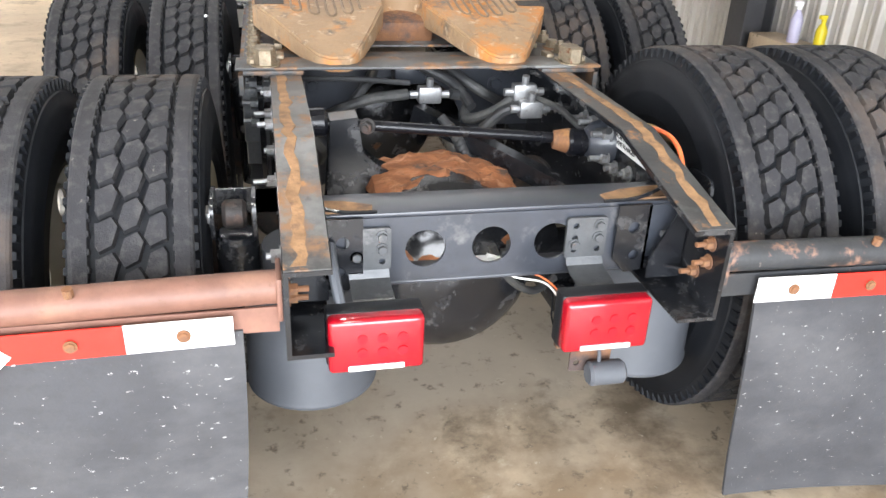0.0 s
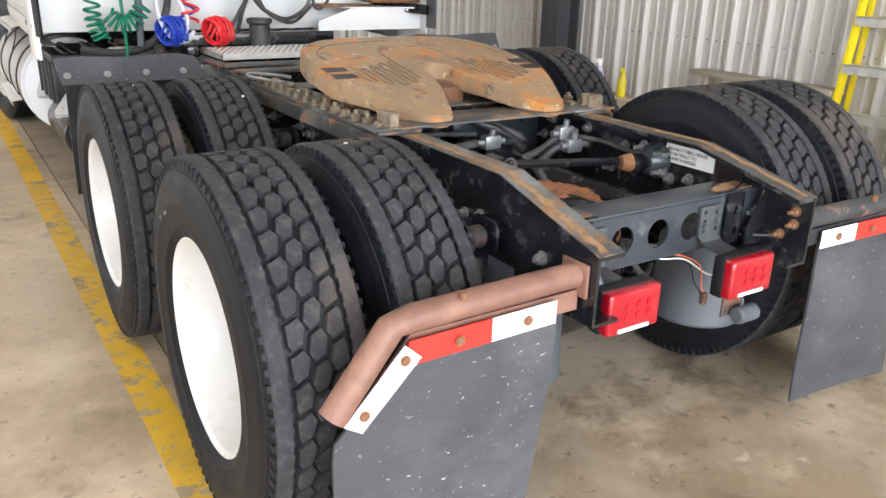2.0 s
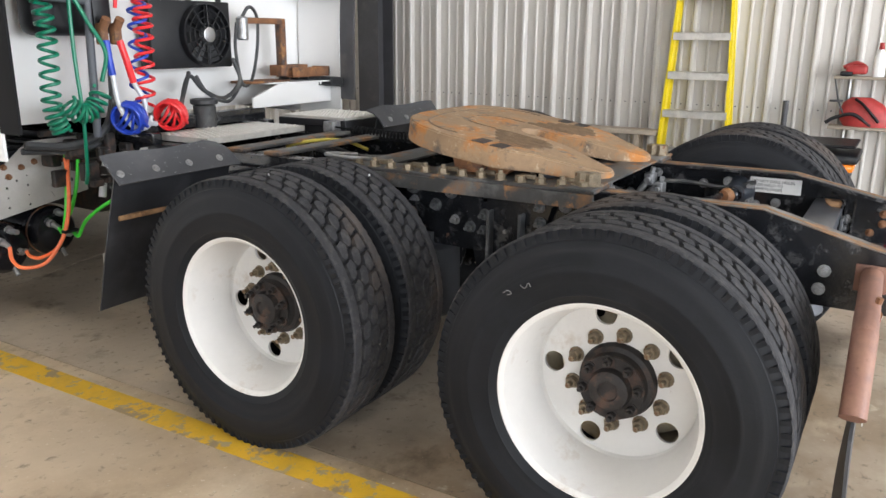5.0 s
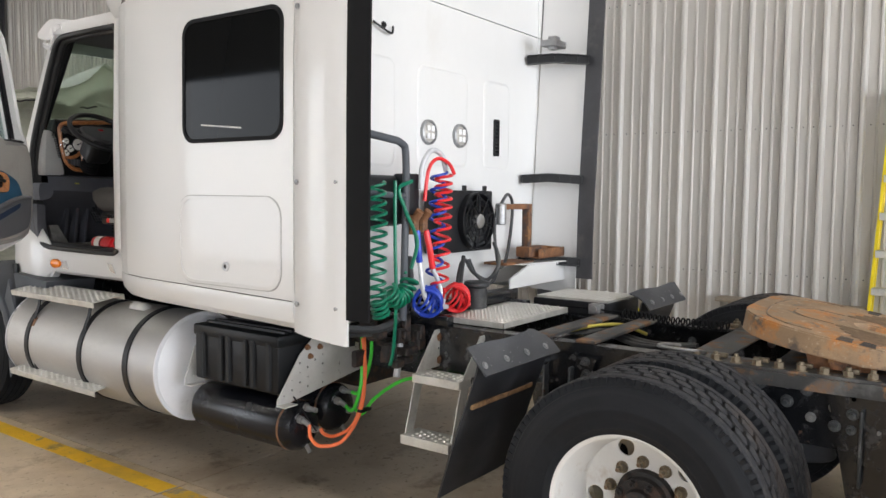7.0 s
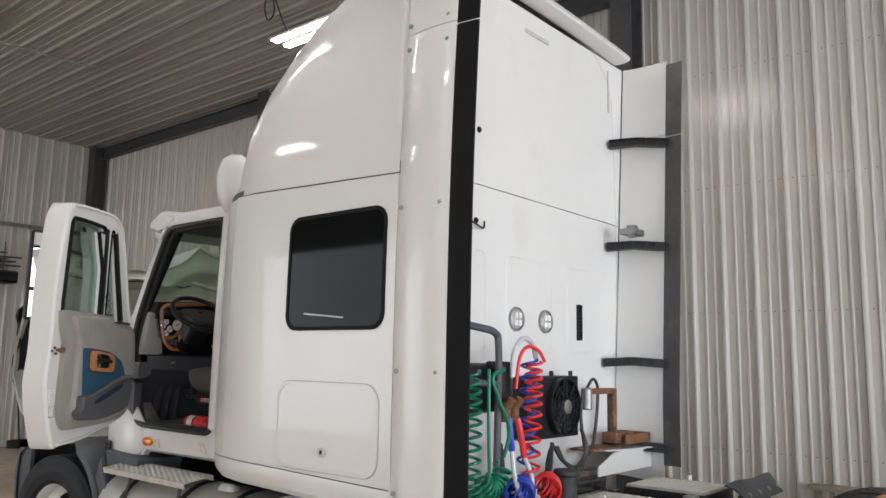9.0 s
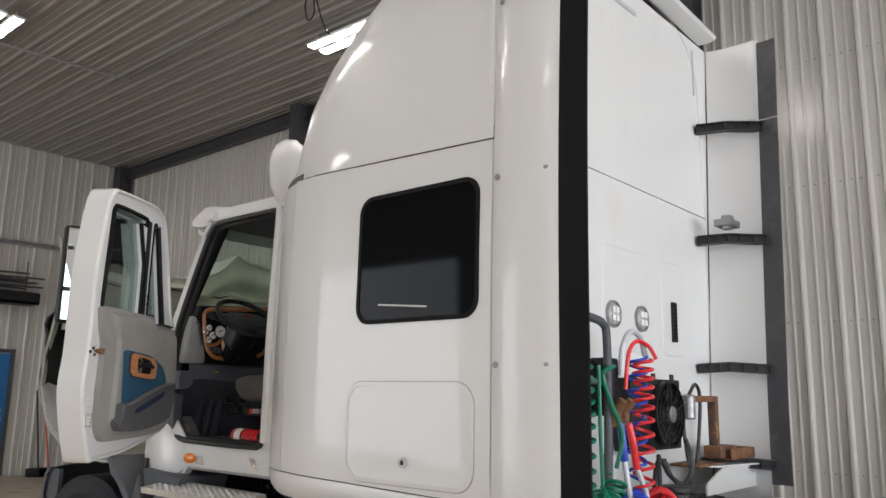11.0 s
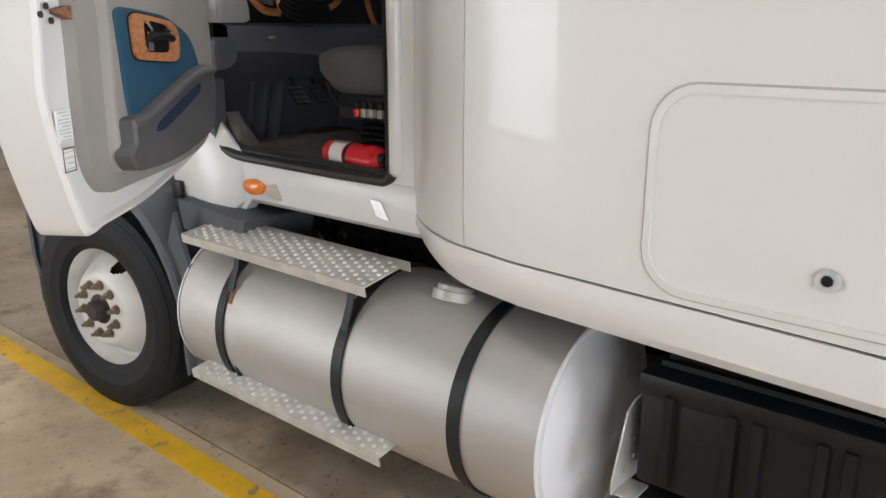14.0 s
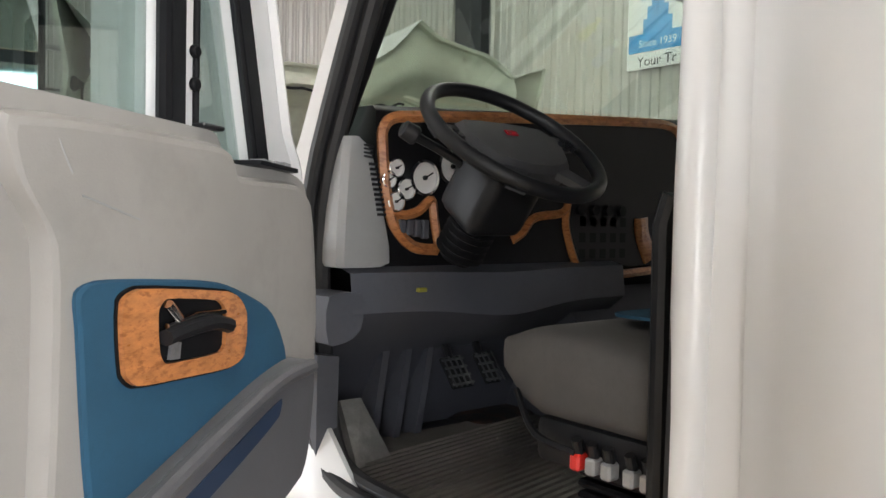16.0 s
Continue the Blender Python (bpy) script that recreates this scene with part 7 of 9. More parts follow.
tube(bm, smooth_path([(-0.95, 2.88, 0.95), (-0.7, 2.84, 0.93), (-0.52, 2.85, 0.97), (-0.4, 2.9, 1.1)], 8), 0.016, 8)
tube(bm, smooth_path([(-0.2, 2.7, 1.02), (-0.1, 2.75, 1.15), (0.0, 2.8, 1.28)], 8), 0.012, 8)
part_each("loom_hose", bm, M_HOSE, truck, "", False)


# ---- the truck: cab, open door, tilted hood ----
M_TRIM_GREY = mat("grey_door_trim", (0.30, 0.285, 0.265), 0.6, var=0.06, scale=4, bump=0.12, bscale=260, layers=[((0.22, 0.21, 0.195), 3, 0.55, 0.8, 0.65)])
M_TEAL = mat("teal_cloth", (0.014, 0.070, 0.125), 0.85, var=0.12, scale=10, bump=0.2, bscale=420)
M_WOOD = mat("burl_wood_trim", (0.50, 0.20, 0.07), 0.3, var=0.25, scale=30, coat=0.4, layers=[((0.30, 0.10, 0.03), 45, 0.5, 0.62, 0.3)], stretch=(1, 1, 2.5))
M_DARKPLAS = mat("dark_grey_dash_plastic", (0.074, 0.077, 0.092), 0.6, var=0.12, scale=8, bump=0.12, bscale=320)
M_POCKET = mat("dark_grey_pocket_plastic", (0.085, 0.085, 0.09), 0.55, var=0.1, scale=8, bump=0.1, bscale=300)
M_MIDPLAS = mat("light_grey_dash_plastic", (0.30, 0.30, 0.295), 0.55, var=0.06, scale=8, bump=0.1, bscale=300)
M_SEAT = mat("grey_seat_cloth", (0.082, 0.078, 0.075), 0.9, var=0.12, scale=12, bump=0.3, bscale=500)
M_MAT = mat("dirty_black_floor_mat", (0.125, 0.118, 0.106), 0.65, var=0.3, scale=6, bump=0.2, bscale=150, layers=[((0.17, 0.15, 0.13), 5, 0.5, 0.72, 0.8), ((0.45, 0.43, 0.40), 55, 0.68, 0.71, 0.9)])
M_PAD = mat("steering_wheel_pad", (0.030, 0.030, 0.033), 0.6, var=0.1, scale=10, bump=0.1, bscale=320)
M_AMBER = mat("amber_lens", (0.85, 0.22, 0.01), 0.2, var=0.1, scale=60, coat=0.5)
M_CHROME = mat("chrome", (0.75, 0.75, 0.76), 0.1, 1.0, var=0.03, scale=20)
M_DIAL = mat("white_dial_face", (0.80, 0.79, 0.76), 0.5, var=0.03, scale=40)
M_HOODIN = mat("pale_fibreglass_underside", (0.60, 0.62, 0.53), 0.55, var=0.10, scale=4, bump=0.2, bscale=40, layers=[((0.40, 0.40, 0.34), 3, 0.52, 0.75, 0.6), ((0.22, 0.21, 0.18), 11, 0.66, 0.74, 0.7)])
M_LINER = mat("dark_hood_liner", (0.022, 0.022, 0.024), 0.9, var=0.3, scale=10, bump=0.5, bscale=60)
M_SEAL = mat("ribbed_door_seal", (0.02, 0.02, 0.021), 0.5, var=0.2, scale=20)
G_CLEAR = glass("cab_glass", (0.80, 0.87, 0.82))
G_DOOR = glass("door_glass", (0.62, 0.70, 0.68))

cab = holder("cab", truck)
OPEN = [(4.835, 1.27), (4.875, 1.238), (5.60, 1.240), (5.70, 1.246), (5.775, 1.272), (5.82, 1.34), (5.842, 1.42), (5.862, 1.52), (5.88, 1.70), (5.875, 1.88), (5.84, 2.02), (5.69, 2.36), (5.57, 2.60), (5.52, 2.65), (5.45, 2.665), (4.87, 2.665), (4.832, 2.63)]
SIDE = [(4.66, 1.115), (5.58, 1.095), (5.66, 1.02), (5.78, 1.0), (6.02, 1.0), (6.10, 1.12), (6.14, 1.40), (6.10, 1.72), (6.02, 1.90), (5.93, 2.06), (5.78, 2.38), (5.66, 2.62), (5.58, 2.72), (5.45, 2.745), (4.66, 2.745)]
XS = 0.905


def ring_smooth(pts, n=5):
    p = pts[-1:] + pts + pts[:2]
    out = []
    for i in range(1, len(p) - 2):
        for k in range(n):
            t = k / n
            a, b, c, d = (Vector(q) for q in p[i - 1:i + 3])
            a2 = b + (a - b) * min(1, (c - b).length / max(1e-6, (a - b).length))
            d2 = c + (d - c) * min(1, (c - b).length / max(1e-6, (d - c).length))
            v = 0.5 * (2 * b + (c - a2) * t + (2 * a2 - 5 * b + 4 * c - d2) * t * t + (3 * b - a2 - 3 * c + d2) * t ** 3)
            out.append((v.x, v.y))
    return out


OPEN_S = ring_smooth(OPEN, 3)
for s in (-1, 1):
    bm = bmesh.new()
    plate(bm, SIDE, [OPEN_S], lambda u, v: (s * (XS - 0.03 * max(0, v - 1.9)), u, v), (-s * 0.05, 0, 0))
    part("door_frame", bm, M_WHITE, cab, "white painted door frame")
    bm = bmesh.new()
    tube(bm, [(s * (XS + 0.002 - 0.03 * max(0, v - 1.9)), u, v) for u, v in OPEN_S + OPEN_S[:1]], 0.019, 10, False)
    cu, cv = 5.4, 1.95
    tube(bm, [(s * (XS - 0.035 - 0.03 * max(0, v - 1.9)), cu + (u - cu) * 0.975, cv + (v - cv) * 0.982) for u, v in OPEN_S + OPEN_S[:1]], 0.022, 10, False)
    part("door_seal", bm, M_SEAL, cab, "ribbed black rubber door seal")
    bm = bmesh.new()
    tube(bm, [(s * (0.897 - 0.03 * max(0, z - 1.9)), 4.822, z) for z in (1.27, 1.6, 1.9, 2.3, 2.70)], 0.031, 16)
    part("corner_bead", bm, M_WHITE, cab, "rounded white bead behind the door opening")
    # sill moulding and cowl foot
    bm = bmesh.new()
    shell(bm, [[(s * (XS + d), y, z - 0.004 * (y - 4.8)) for d, z in ((-0.03, 1.245), (0.004, 1.235), (0.012, 1.21), (0.012, 1.135), (0.006, 1.085), (-0.02, 1.065))] for y in (4.66, 5.2, 5.62)], lambda p: Vector((p[0] - s * 0.01, p[1], p[2])))
    part("sill", bm, M_WHITE, cab, "white sill panel below the door")
    bm = bmesh.new()
    rows = []
    for y, w0, zb, zt in ((5.64, 0.0, 1.06, 1.24), (5.70, 0.03, 1.01, 1.28), (5.80, 0.055, 0.995, 1.37), (5.90, 0.06, 0.995, 1.42), (6.02, 0.05, 1.0, 1.46), (6.12, 0.02, 1.04, 1.46)):
        rows.append([(s * (XS + w0 * k - 0.01 * (1 - k)), y, zb + (zt - zb) * f) for f, k in ((0, 0.2), (0.06, 0.85), (0.25, 1), (0.6, 0.9), (0.85, 0.45), (1, 0.0))])
    shell(bm, rows, lambda p: Vector((p[0] - s * 0.012, p[1], p[2])))
    part("cowl_foot", bm, M_WHITE, cab, "white flared cowl foot")
    bm = bmesh.new()
    box(bm, s * (XS + 0.055), s * (XS + 0.075), 5.99, 6.05, 1.03, 1.11, 0.006)
    part("latch_hook", bm, M_BLACK, cab, "black rubber hood latch")
    bm = bmesh.new()
    shell(bm, [[(s * x, y, z) for x, z in ((0.90, 2.70), (0.88, 2.76), (0.78, 2.80), (0.4, 2.82), (0.0, 2.825))] for y in (4.45, 5.0, 5.5, 5.62)], (0, 0, -0.02))
    part("roof_half", bm, M_WHITE, cab, "white cab roof")
bm = bmesh.new()
box(bm, -0.86, 0.86, 4.9, 5.58, 2.655, 2.70, 0.01)
box(bm, -0.85, 0.85, 4.75, 4.79, 2.1, 2.68, 0.008)
part("headliner", bm, M_DARKPLAS, cab)
bm = bmesh.new()
rows = [[(x, 5.60 + 0.10 * t - 0.12 * (abs(x) / 0.86) ** 2, 2.77 + 0.04 * math.sin(t * 3) - 0.05 * t - 0.03 * (abs(x) / 0.86) ** 2) for t in (0, 0.4, 0.8, 1.2, 1.6, 2.0, 2.4)] for x in span(-0.90, 0.90, 12)]
shell(bm, rows, (0, -0.01, -0.03))
part("sun_visor", bm, M_WHITE, cab, "white outside sun visor")
for s in (-1, 1):
    bm = bmesh.new()
    prism(bm, ring_smooth([(5.40, 2.735), (5.55, 2.71), (5.77, 2.682), (5.90, 2.715), (5.90, 2.745), (5.74, 2.82), (5.55, 2.80), (5.40, 2.77)], 3), YZ(s * 0.78), (s * 0.05, 0, 0))
    part("visor_end", bm, M_WHITE, cab)
# windscreen, its black frame, cowl and firewall
bm = bmesh.new()
prism(bm, [(-0.84, 0), (0.84, 0), (0.78, 0.84), (-0.78, 0.84)], lambda u, v: (u, 6.05 - v * 0.50 - 0.10 * (u / 0.84) ** 2, 1.93 + v * 0.88), (0, 0.006, 0.003))
wind = part("windscreen", bm, G_CLEAR, cab, "clear greenish windscreen glass")
wind.visible_shadow = False
for s in (-1, 1):
    bm = bmesh.new()
    tube(bm, [(s * 0.86, 5.95, 1.90), (s * 0.80, 5.53, 2.68)], 0.035, 10)
    part("pillar_trim", bm, M_BLACKRUB, cab, "black windscreen pillar trim")
bm = bmesh.new()
box(bm, -0.86, 0.86, 6.08, 6.16, 0.95, 1.88, 0.02)
prism(bm, [(6.0, 1.84), (6.13, 1.84), (6.13, 1.90), (6.0, 1.92)], YZ(-0.86), (1.72, 0, 0))
part("firewall", bm, M_BLACK, cab)
bm = bmesh.new()
box(bm, -0.87, 0.87, 4.5, 6.1, 1.19, 1.235, 0.01)
part("cab_floor", bm, M_BLACK, cab)
bm = bmesh.new()
box(bm, -0.88, 0.88, 3.02, 4.88, 1.06, 1.1, 0.01)
for s in (-1, 1):
    prism(bm, [(4.70, 1.1), (4.755, 1.1), (4.755, 2.65), (4.70, 2.65)], YZ(s * 0.852), (-s * 0.10, 0, 0))
box(bm, -0.9, 0.9, 4.2, 4.23, 1.1, 2.7)
part_each("sleeper_floor", bm, M_DARKPLAS, cab)
bm = bmesh.new()
bmesh.ops.create_grid(bm, x_segments=1, y_segments=1, size=0.5, matrix=Matrix.LocRotScale((0, 5.45, 1.241), None, (1.7, 1.1, 1)))
for k in range(34):
    y = 4.97 + k * 0.026
    prism(bm, [(y, 1.240), (y + 0.010, 1.240), (y + 0.007, 1.247), (y + 0.003, 1.247)], YZ(-0.84), (0.75, 0.10, 0))
tagged(part("floor_mat", bm, M_MAT, cab, "dirty ribbed black rubber floor mat"), kind="stuff")
bm = bmesh.new()
prism(bm, [(-0.80, 0.0), (-0.665, 0.0), (-0.70, 1.0), (-0.765, 1.0)], lambda u, v: (u, 5.80 + 0.14 * v + 0.35 * (u + 0.80) * (1 - v), 1.242 + 0.14 * v), (0, 0.03, -0.008))
part("foot_rest", bm, mat("dusty_grey_plastic", (0.20, 0.195, 0.185), 0.7, var=0.2, scale=14, bump=0.2, bscale=120, layers=[((0.34, 0.33, 0.30), 9, 0.5, 0.7, 0.8)]), cab, "dusty grey foot rest")
bm = bmesh.new()
prism(bm, ring_smooth([(-0.925, 1.68), (-0.84, 1.685), (-0.83, 1.66), (-0.838, 1.60), (-0.87, 1.575), (-0.925, 1.57)], 3), XZ(5.74), (0, 0.22, 0))
prism(bm, [(-0.925, 1.24), (-0.87, 1.24), (-0.865, 1.53), (-0.925, 1.54)], XZ(5.79), (0, 0.2, 0))
part("kick_panel", bm, M_DARKPLAS, cab, "dark grey kick panel")

# side marker and badge below the door
bm = bmesh.new()
spin(bm, [(0, 0.0), (0.0, 0.036), (-0.014, 0.036), (-0.024, 0.02), (-0.026, 0)], 24, pose(-XS - 0.012, 5.56, 1.135) @ Matrix.Diagonal((1, 1.7, 0.85, 1)))
part("marker_lamp", bm, M_AMBER, cab, "amber side marker lamp")
bm = bmesh.new()
prism(bm, [(5.40, 1.10), (5.48, 1.105), (5.49, 1.15), (5.43, 1.16)], YZ(-XS - 0.012), (-0.004, 0, 0))
part("badge", bm, M_CHROME, cab, "small chrome badge plate")
bm = bmesh.new()
prism(bm, [(4.84, 1.11), (4.90, 1.12), (4.93, 1.175), (4.88, 1.17)], YZ(-XS - 0.012), (-0.006, 0, 0))
part("badge", bm, M_CHROME, cab, "small chrome badge plate")

# the open driver's door
HX, HY = -0.968, 5.888
DU, DN = Vector((-0.828, -0.561, 0)), Vector((-0.561, 0.828, 0))


def on_door(d):
    return lambda u, v: Vector((HX, HY, 0)) + DU * u + DN * d + Vector((0, 0, v))


door = holder("driver_door", truck)
tagged(door, "open white driver's door with grey, teal and wood lining")
D_OUT = ring_smooth([(0.22, 1.37), (0.30, 1.30), (0.73, 1.205), (1.0, 1.184), (1.065, 1.175), (1.095, 1.205), (1.165, 1.385), (1.205, 1.56), (1.185, 1.75), (1.18, 2.16), (1.15, 2.41), (1.11, 2.60), (1.05, 2.67), (0.62, 2.685), (0.53, 2.67), (0.45, 2.61), (0.36, 2.345), (0.27, 2.03), (0.22, 1.95), (0.20, 1.6)], 4)
D_WIN = [(0.668, 1.93), (1.09, 1.93), (1.085, 2.05), (1.07, 2.30)] + ring_smooth([(1.055, 2.53), (1.03, 2.577), (0.68, 2.575), (0.668, 2.54)], 4)[1:14] + [(0.668, 2.30)]
D_VENT = [(0.382, 1.90), (0.588, 1.90), (0.588, 2.10), (0.585, 2.40), (0.58, 2.55), (0.57, 2.572), (0.555, 2.57), (0.545, 2.54), (0.471, 2.24)]
bm = bmesh.new()
plate(bm, D_OUT, [D_WIN, D_VENT], on_door(-0.15), DN * 0.13)
loft(bm, [[on_door(-0.15)(u, v) for u, v in D_OUT], [on_door(-0.163)(0.7 + (u - 0.7) * 0.985, 1.95 + (v - 1.95) * 0.99) for u, v in D_OUT], [on_door(-0.165)(0.7 + (u - 0.7) * 0.965, 1.95 + (v - 1.95) * 0.977) for u, v in D_OUT], [on_door(-0.151)(0.7 + (u - 0.7) * 0.945, 1.95 + (v - 1.95) * 0.965) for u, v in D_OUT]], close=True)
part("shell", bm, M_WHITE, door, "white door shell with a rolled edge")
for ringp in (D_WIN, D_VENT):
    bm = bmesh.new()
    tube(bm, [on_door(-0.153)(u, v) for u, v in ringp + ringp[:1]], 0.013 if ringp is D_WIN else 0.006, 8, False)
    part("window_seal", bm, M_BLACKRUB, door)
for name, bar in (("divider_bar", [(0.620, 1.90), (0.660, 1.90), (0.660, 2.57), (0.620, 2.57)]), ("vent_bar", [(0.338, 1.90), (0.386, 1.90), (0.474, 2.24), (0.549, 2.545), (0.51, 2.565), (0.432, 2.25)])):
    bm = bmesh.new()
    plate(bm, bar, [], on_door(-0.157), DN * 0.016)
    part(name, bm, M_BLACK, door, "black window bar")
bm = bmesh.new()
for v in (2.12, 2.068):
    q = on_door(-0.150)(0.594, v)
    cyl(bm, q, q - DN * 0.012, 0.011, seg=12, chamfer=0.003)
part_each("bumper_stud", bm, M_BLACKRUB, door)
bm = bmesh.new()
box(bm, -0.03, 0.03, -0.012, 0.012, 0, 0.008, 0.003, 1, Matrix.Translation(on_door(-0.185)(0.60, 1.995)) @ Matrix.Rotation(math.atan2(-0.561, -0.828), 4, "Z"))
part("lock_plate", bm, M_BLACK, door)
for nm, ringp in (("window_pane", D_WIN), ("vent_pane", D_VENT)):
    bm = bmesh.new()
    prism(bm, ringp, on_door(-0.12), DN * 0.005)
    p = part(nm, bm, G_DOOR, door, "clear greenish door glass")
    p.visible_shadow = False
D_LIN = ring_smooth([(0.23, 1.50), (0.28, 1.345), (0.50, 1.295), (0.88, 1.282), (1.0, 1.285), (1.055, 1.345), (1.075, 1.455), (1.065, 1.695), (1.065, 1.80), (1.095, 1.885), (1.115, 1.99), (1.09, 2.0), (0.63, 1.995), (0.58, 1.99), (0.55, 1.95), (0.33, 1.945), (0.26, 1.92), (0.22, 1.70)], 4)
D_RAISE = ring_smooth([(0.25, 1.52), (0.30, 1.37), (0.52, 1.32), (0.88, 1.31), (0.96, 1.34), (0.97, 1.42), (0.96, 1.61), (0.96, 1.83), (1.01, 1.91), (1.02, 1.97), (0.61, 1.975), (0.57, 1.965), (0.545, 1.93), (0.33, 1.925), (0.27, 1.89), (0.24, 1.70)], 4)
bm = bmesh.new()
prism(bm, D_LIN, on_door(-0.186), DN * 0.036)
cu, cv = 0.64, 1.65
lay = [[on_door(d)(cu + (u - cu) * k, cv + (v - cv) * k) for u, v in D_RAISE] for d, k in ((-0.186, 1.0), (-0.200, 0.99), (-0.209, 0.972), (-0.212, 0.945))]
loft(bm, lay, close=True)
bm.faces.new([bm.verts.new(p) for p in lay[-1]])
part("lining", bm, M_TRIM_GREY, door, "moulded grey plastic lining")
for path in (((0.949, 1.968, 0.2005), (0.944, 1.95, 0.2095), (0.935, 1.93, 0.2115), (0.921, 1.905, 0.212)), ((0.905, 1.88, 0.212), (0.86, 1.868, 0.2122), (0.80, 1.852, 0.212))):
    bm = bmesh.new()
    tube(bm, smooth_path([on_door(-d)(u, v) for u, v, d in path], 6), 0.0016, 6)
    part("scratch", bm, M_MIDPLAS, door, "pale scratch in the lining")
D_TEAL = ring_smooth([(0.392, 1.585), (0.395, 1.62), (0.445, 1.69), (0.53, 1.73), (0.62, 1.757), (0.75, 1.77), (0.885, 1.777), (0.92, 1.765), (0.918, 1.72), (0.90, 1.51), (0.87, 1.44), (0.6, 1.46)], 4)
bm = bmesh.new()
cu, cv = 0.67, 1.62
lay = [[on_door(d)(cu + (u - cu) * k, cv + (v - cv) * k) for u, v in D_TEAL] for d, k in ((-0.208, 1.0), (-0.217, 0.995), (-0.220, 0.975))]
loft(bm, lay, close=True)
bm.faces.new([bm.verts.new(p) for p in lay[-1]])
part("cloth_insert", bm, M_TEAL, door, "teal blue cloth insert")
W_O = ring_smooth([(0.56, 1.635), (0.553, 1.70), (0.575, 1.728), (0.61, 1.742), (0.82, 1.762), (0.853, 1.748), (0.848, 1.655), (0.825, 1.636), (0.727, 1.628), (0.60, 1.622)], 4)
W_I = ring_smooth([(0.617, 1.66), (0.617, 1.715), (0.635, 1.73), (0.765, 1.744), (0.782, 1.73), (0.778, 1.67), (0.765, 1.655), (0.63, 1.65)], 4)
bm = bmesh.new()
prism(bm, [(0.703 + (u - 0.703) * 1.03, 1.69 + (v - 1.69) * 1.06) for u, v in W_O], on_door(-0.2225), DN * 0.004)
part("surround_gap", bm, M_BLACKRUB, door)
bm = bmesh.new()
plate(bm, W_O, [W_I], on_door(-0.230), DN * 0.008)
part("wood_surround", bm, M_WOOD, door, "orange-brown wood-look handle surround")
bm = bmesh.new()
prism(bm, W_I, on_door(-0.2235), DN * 0.0008)
part("handle_recess", bm, M_BLACKRUB, door)
m0 = on_door(-0.236)
bm = bmesh.new()
tube(bm, smooth_path([m0(0.615, 1.69), m0(0.66, 1.70), m0(0.72, 1.698), m0(0.775, 1.692)], 5), 0.012, 8)
part("inner_handle", bm, M_BLACK, door, "black inner door handle")
bm = bmesh.new()
tube(bm, [m0(0.63, 1.713), m0(0.70, 1.716), m0(0.772, 1.708)], 0.004, 8)
tube(bm, [m0(0.745, 1.715), m0(0.77, 1.738)], 0.007, 8)
part("handle_trim", bm, M_CHROME, door, "chrome strip on the handle")
bm = bmesh.new()
prism(bm, [(0.735, 1.657), (0.757, 1.659), (0.752, 1.682), (0.732, 1.680)], on_door(-0.231), DN * 0.006)
part("lock_button", bm, M_ZINC, door)
# pocket with its rolled rim
P_O = ring_smooth([(0.358, 1.49), (0.36, 1.595), (0.486, 1.589), (0.70, 1.53), (0.854, 1.486), (0.945, 1.477), (0.95, 1.412), (0.98, 1.38), (0.942, 1.335), (0.675, 1.334), (0.398, 1.39)], 4)
bm = bmesh.new()
cu, cv = 0.66, 1.44
lay = [[on_door(d)(cu + (u - cu) * k, cv + (v - cv) * k) for u, v in P_O] for d, k in ((-0.205, 1.0), (-0.250, 0.995), (-0.259, 0.97), (-0.260, 0.92))]
loft(bm, lay, close=True)
bm.faces.new([bm.verts.new(p) for p in lay[-1]])
part("map_pocket", bm, M_POCKET, door, "dark grey plastic map pocket")
bm = bmesh.new()
tube(bm, smooth_path([on_door(-0.256)(u, v) for u, v in ((0.365, 1.585), (0.48, 1.580), (0.60, 1.553), (0.72, 1.520), (0.854, 1.480), (0.94, 1.470))], 6), 0.014, 10)
part("arm_rest", bm, M_POCKET, door)
bm = bmesh.new()
prism(bm, ring_smooth([(0.49, 1.55), (0.50, 1.522), (0.65, 1.47), (0.788, 1.431), (0.827, 1.433), (0.80, 1.458), (0.65, 1.505)], 3), on_door(-0.2625), DN * 0.004)
part("pocket_slot", bm, mat("deep_blue_pocket", (0.006, 0.02, 0.05), 0.8, var=0.1, scale=20), door)
bm = bmesh.new()
prism(bm, [(0.335, 1.944), (0.475, 1.950), (0.475, 1.958), (0.335, 1.952)], on_door(-0.208), DN * 0.055)
part("switch_plate", bm, M_BLACK, door, "black window switch plate")
bm = bmesh.new()
for k in range(3):
    prism(bm, [(0.35 + 0.038 * k, 1.952), (0.372 + 0.038 * k, 1.953), (0.372 + 0.038 * k, 1.962), (0.35 + 0.038 * k, 1.960)], on_door(-0.20), DN * 0.03)
part_each("window_switch", bm, M_MIDPLAS, door)
bm = bmesh.new()
prism(bm, [(1.07, 1.775), (1.125, 1.765), (1.125, 1.755), (1.07, 1.742)], on_door(-0.185), DN * 0.025)
part("check_strap", bm, M_RUSTY, door, "rusty door check strap")
bm = bmesh.new()
for u, v in ((1.145, 1.772), (1.172, 1.752), (1.13, 1.738)):
    q = on_door(-0.163)(u, v)
    cyl(bm, q, q - DN * 0.006, 0.008, seg=10)
part_each("strap_bolt", bm, M_HUB, door)
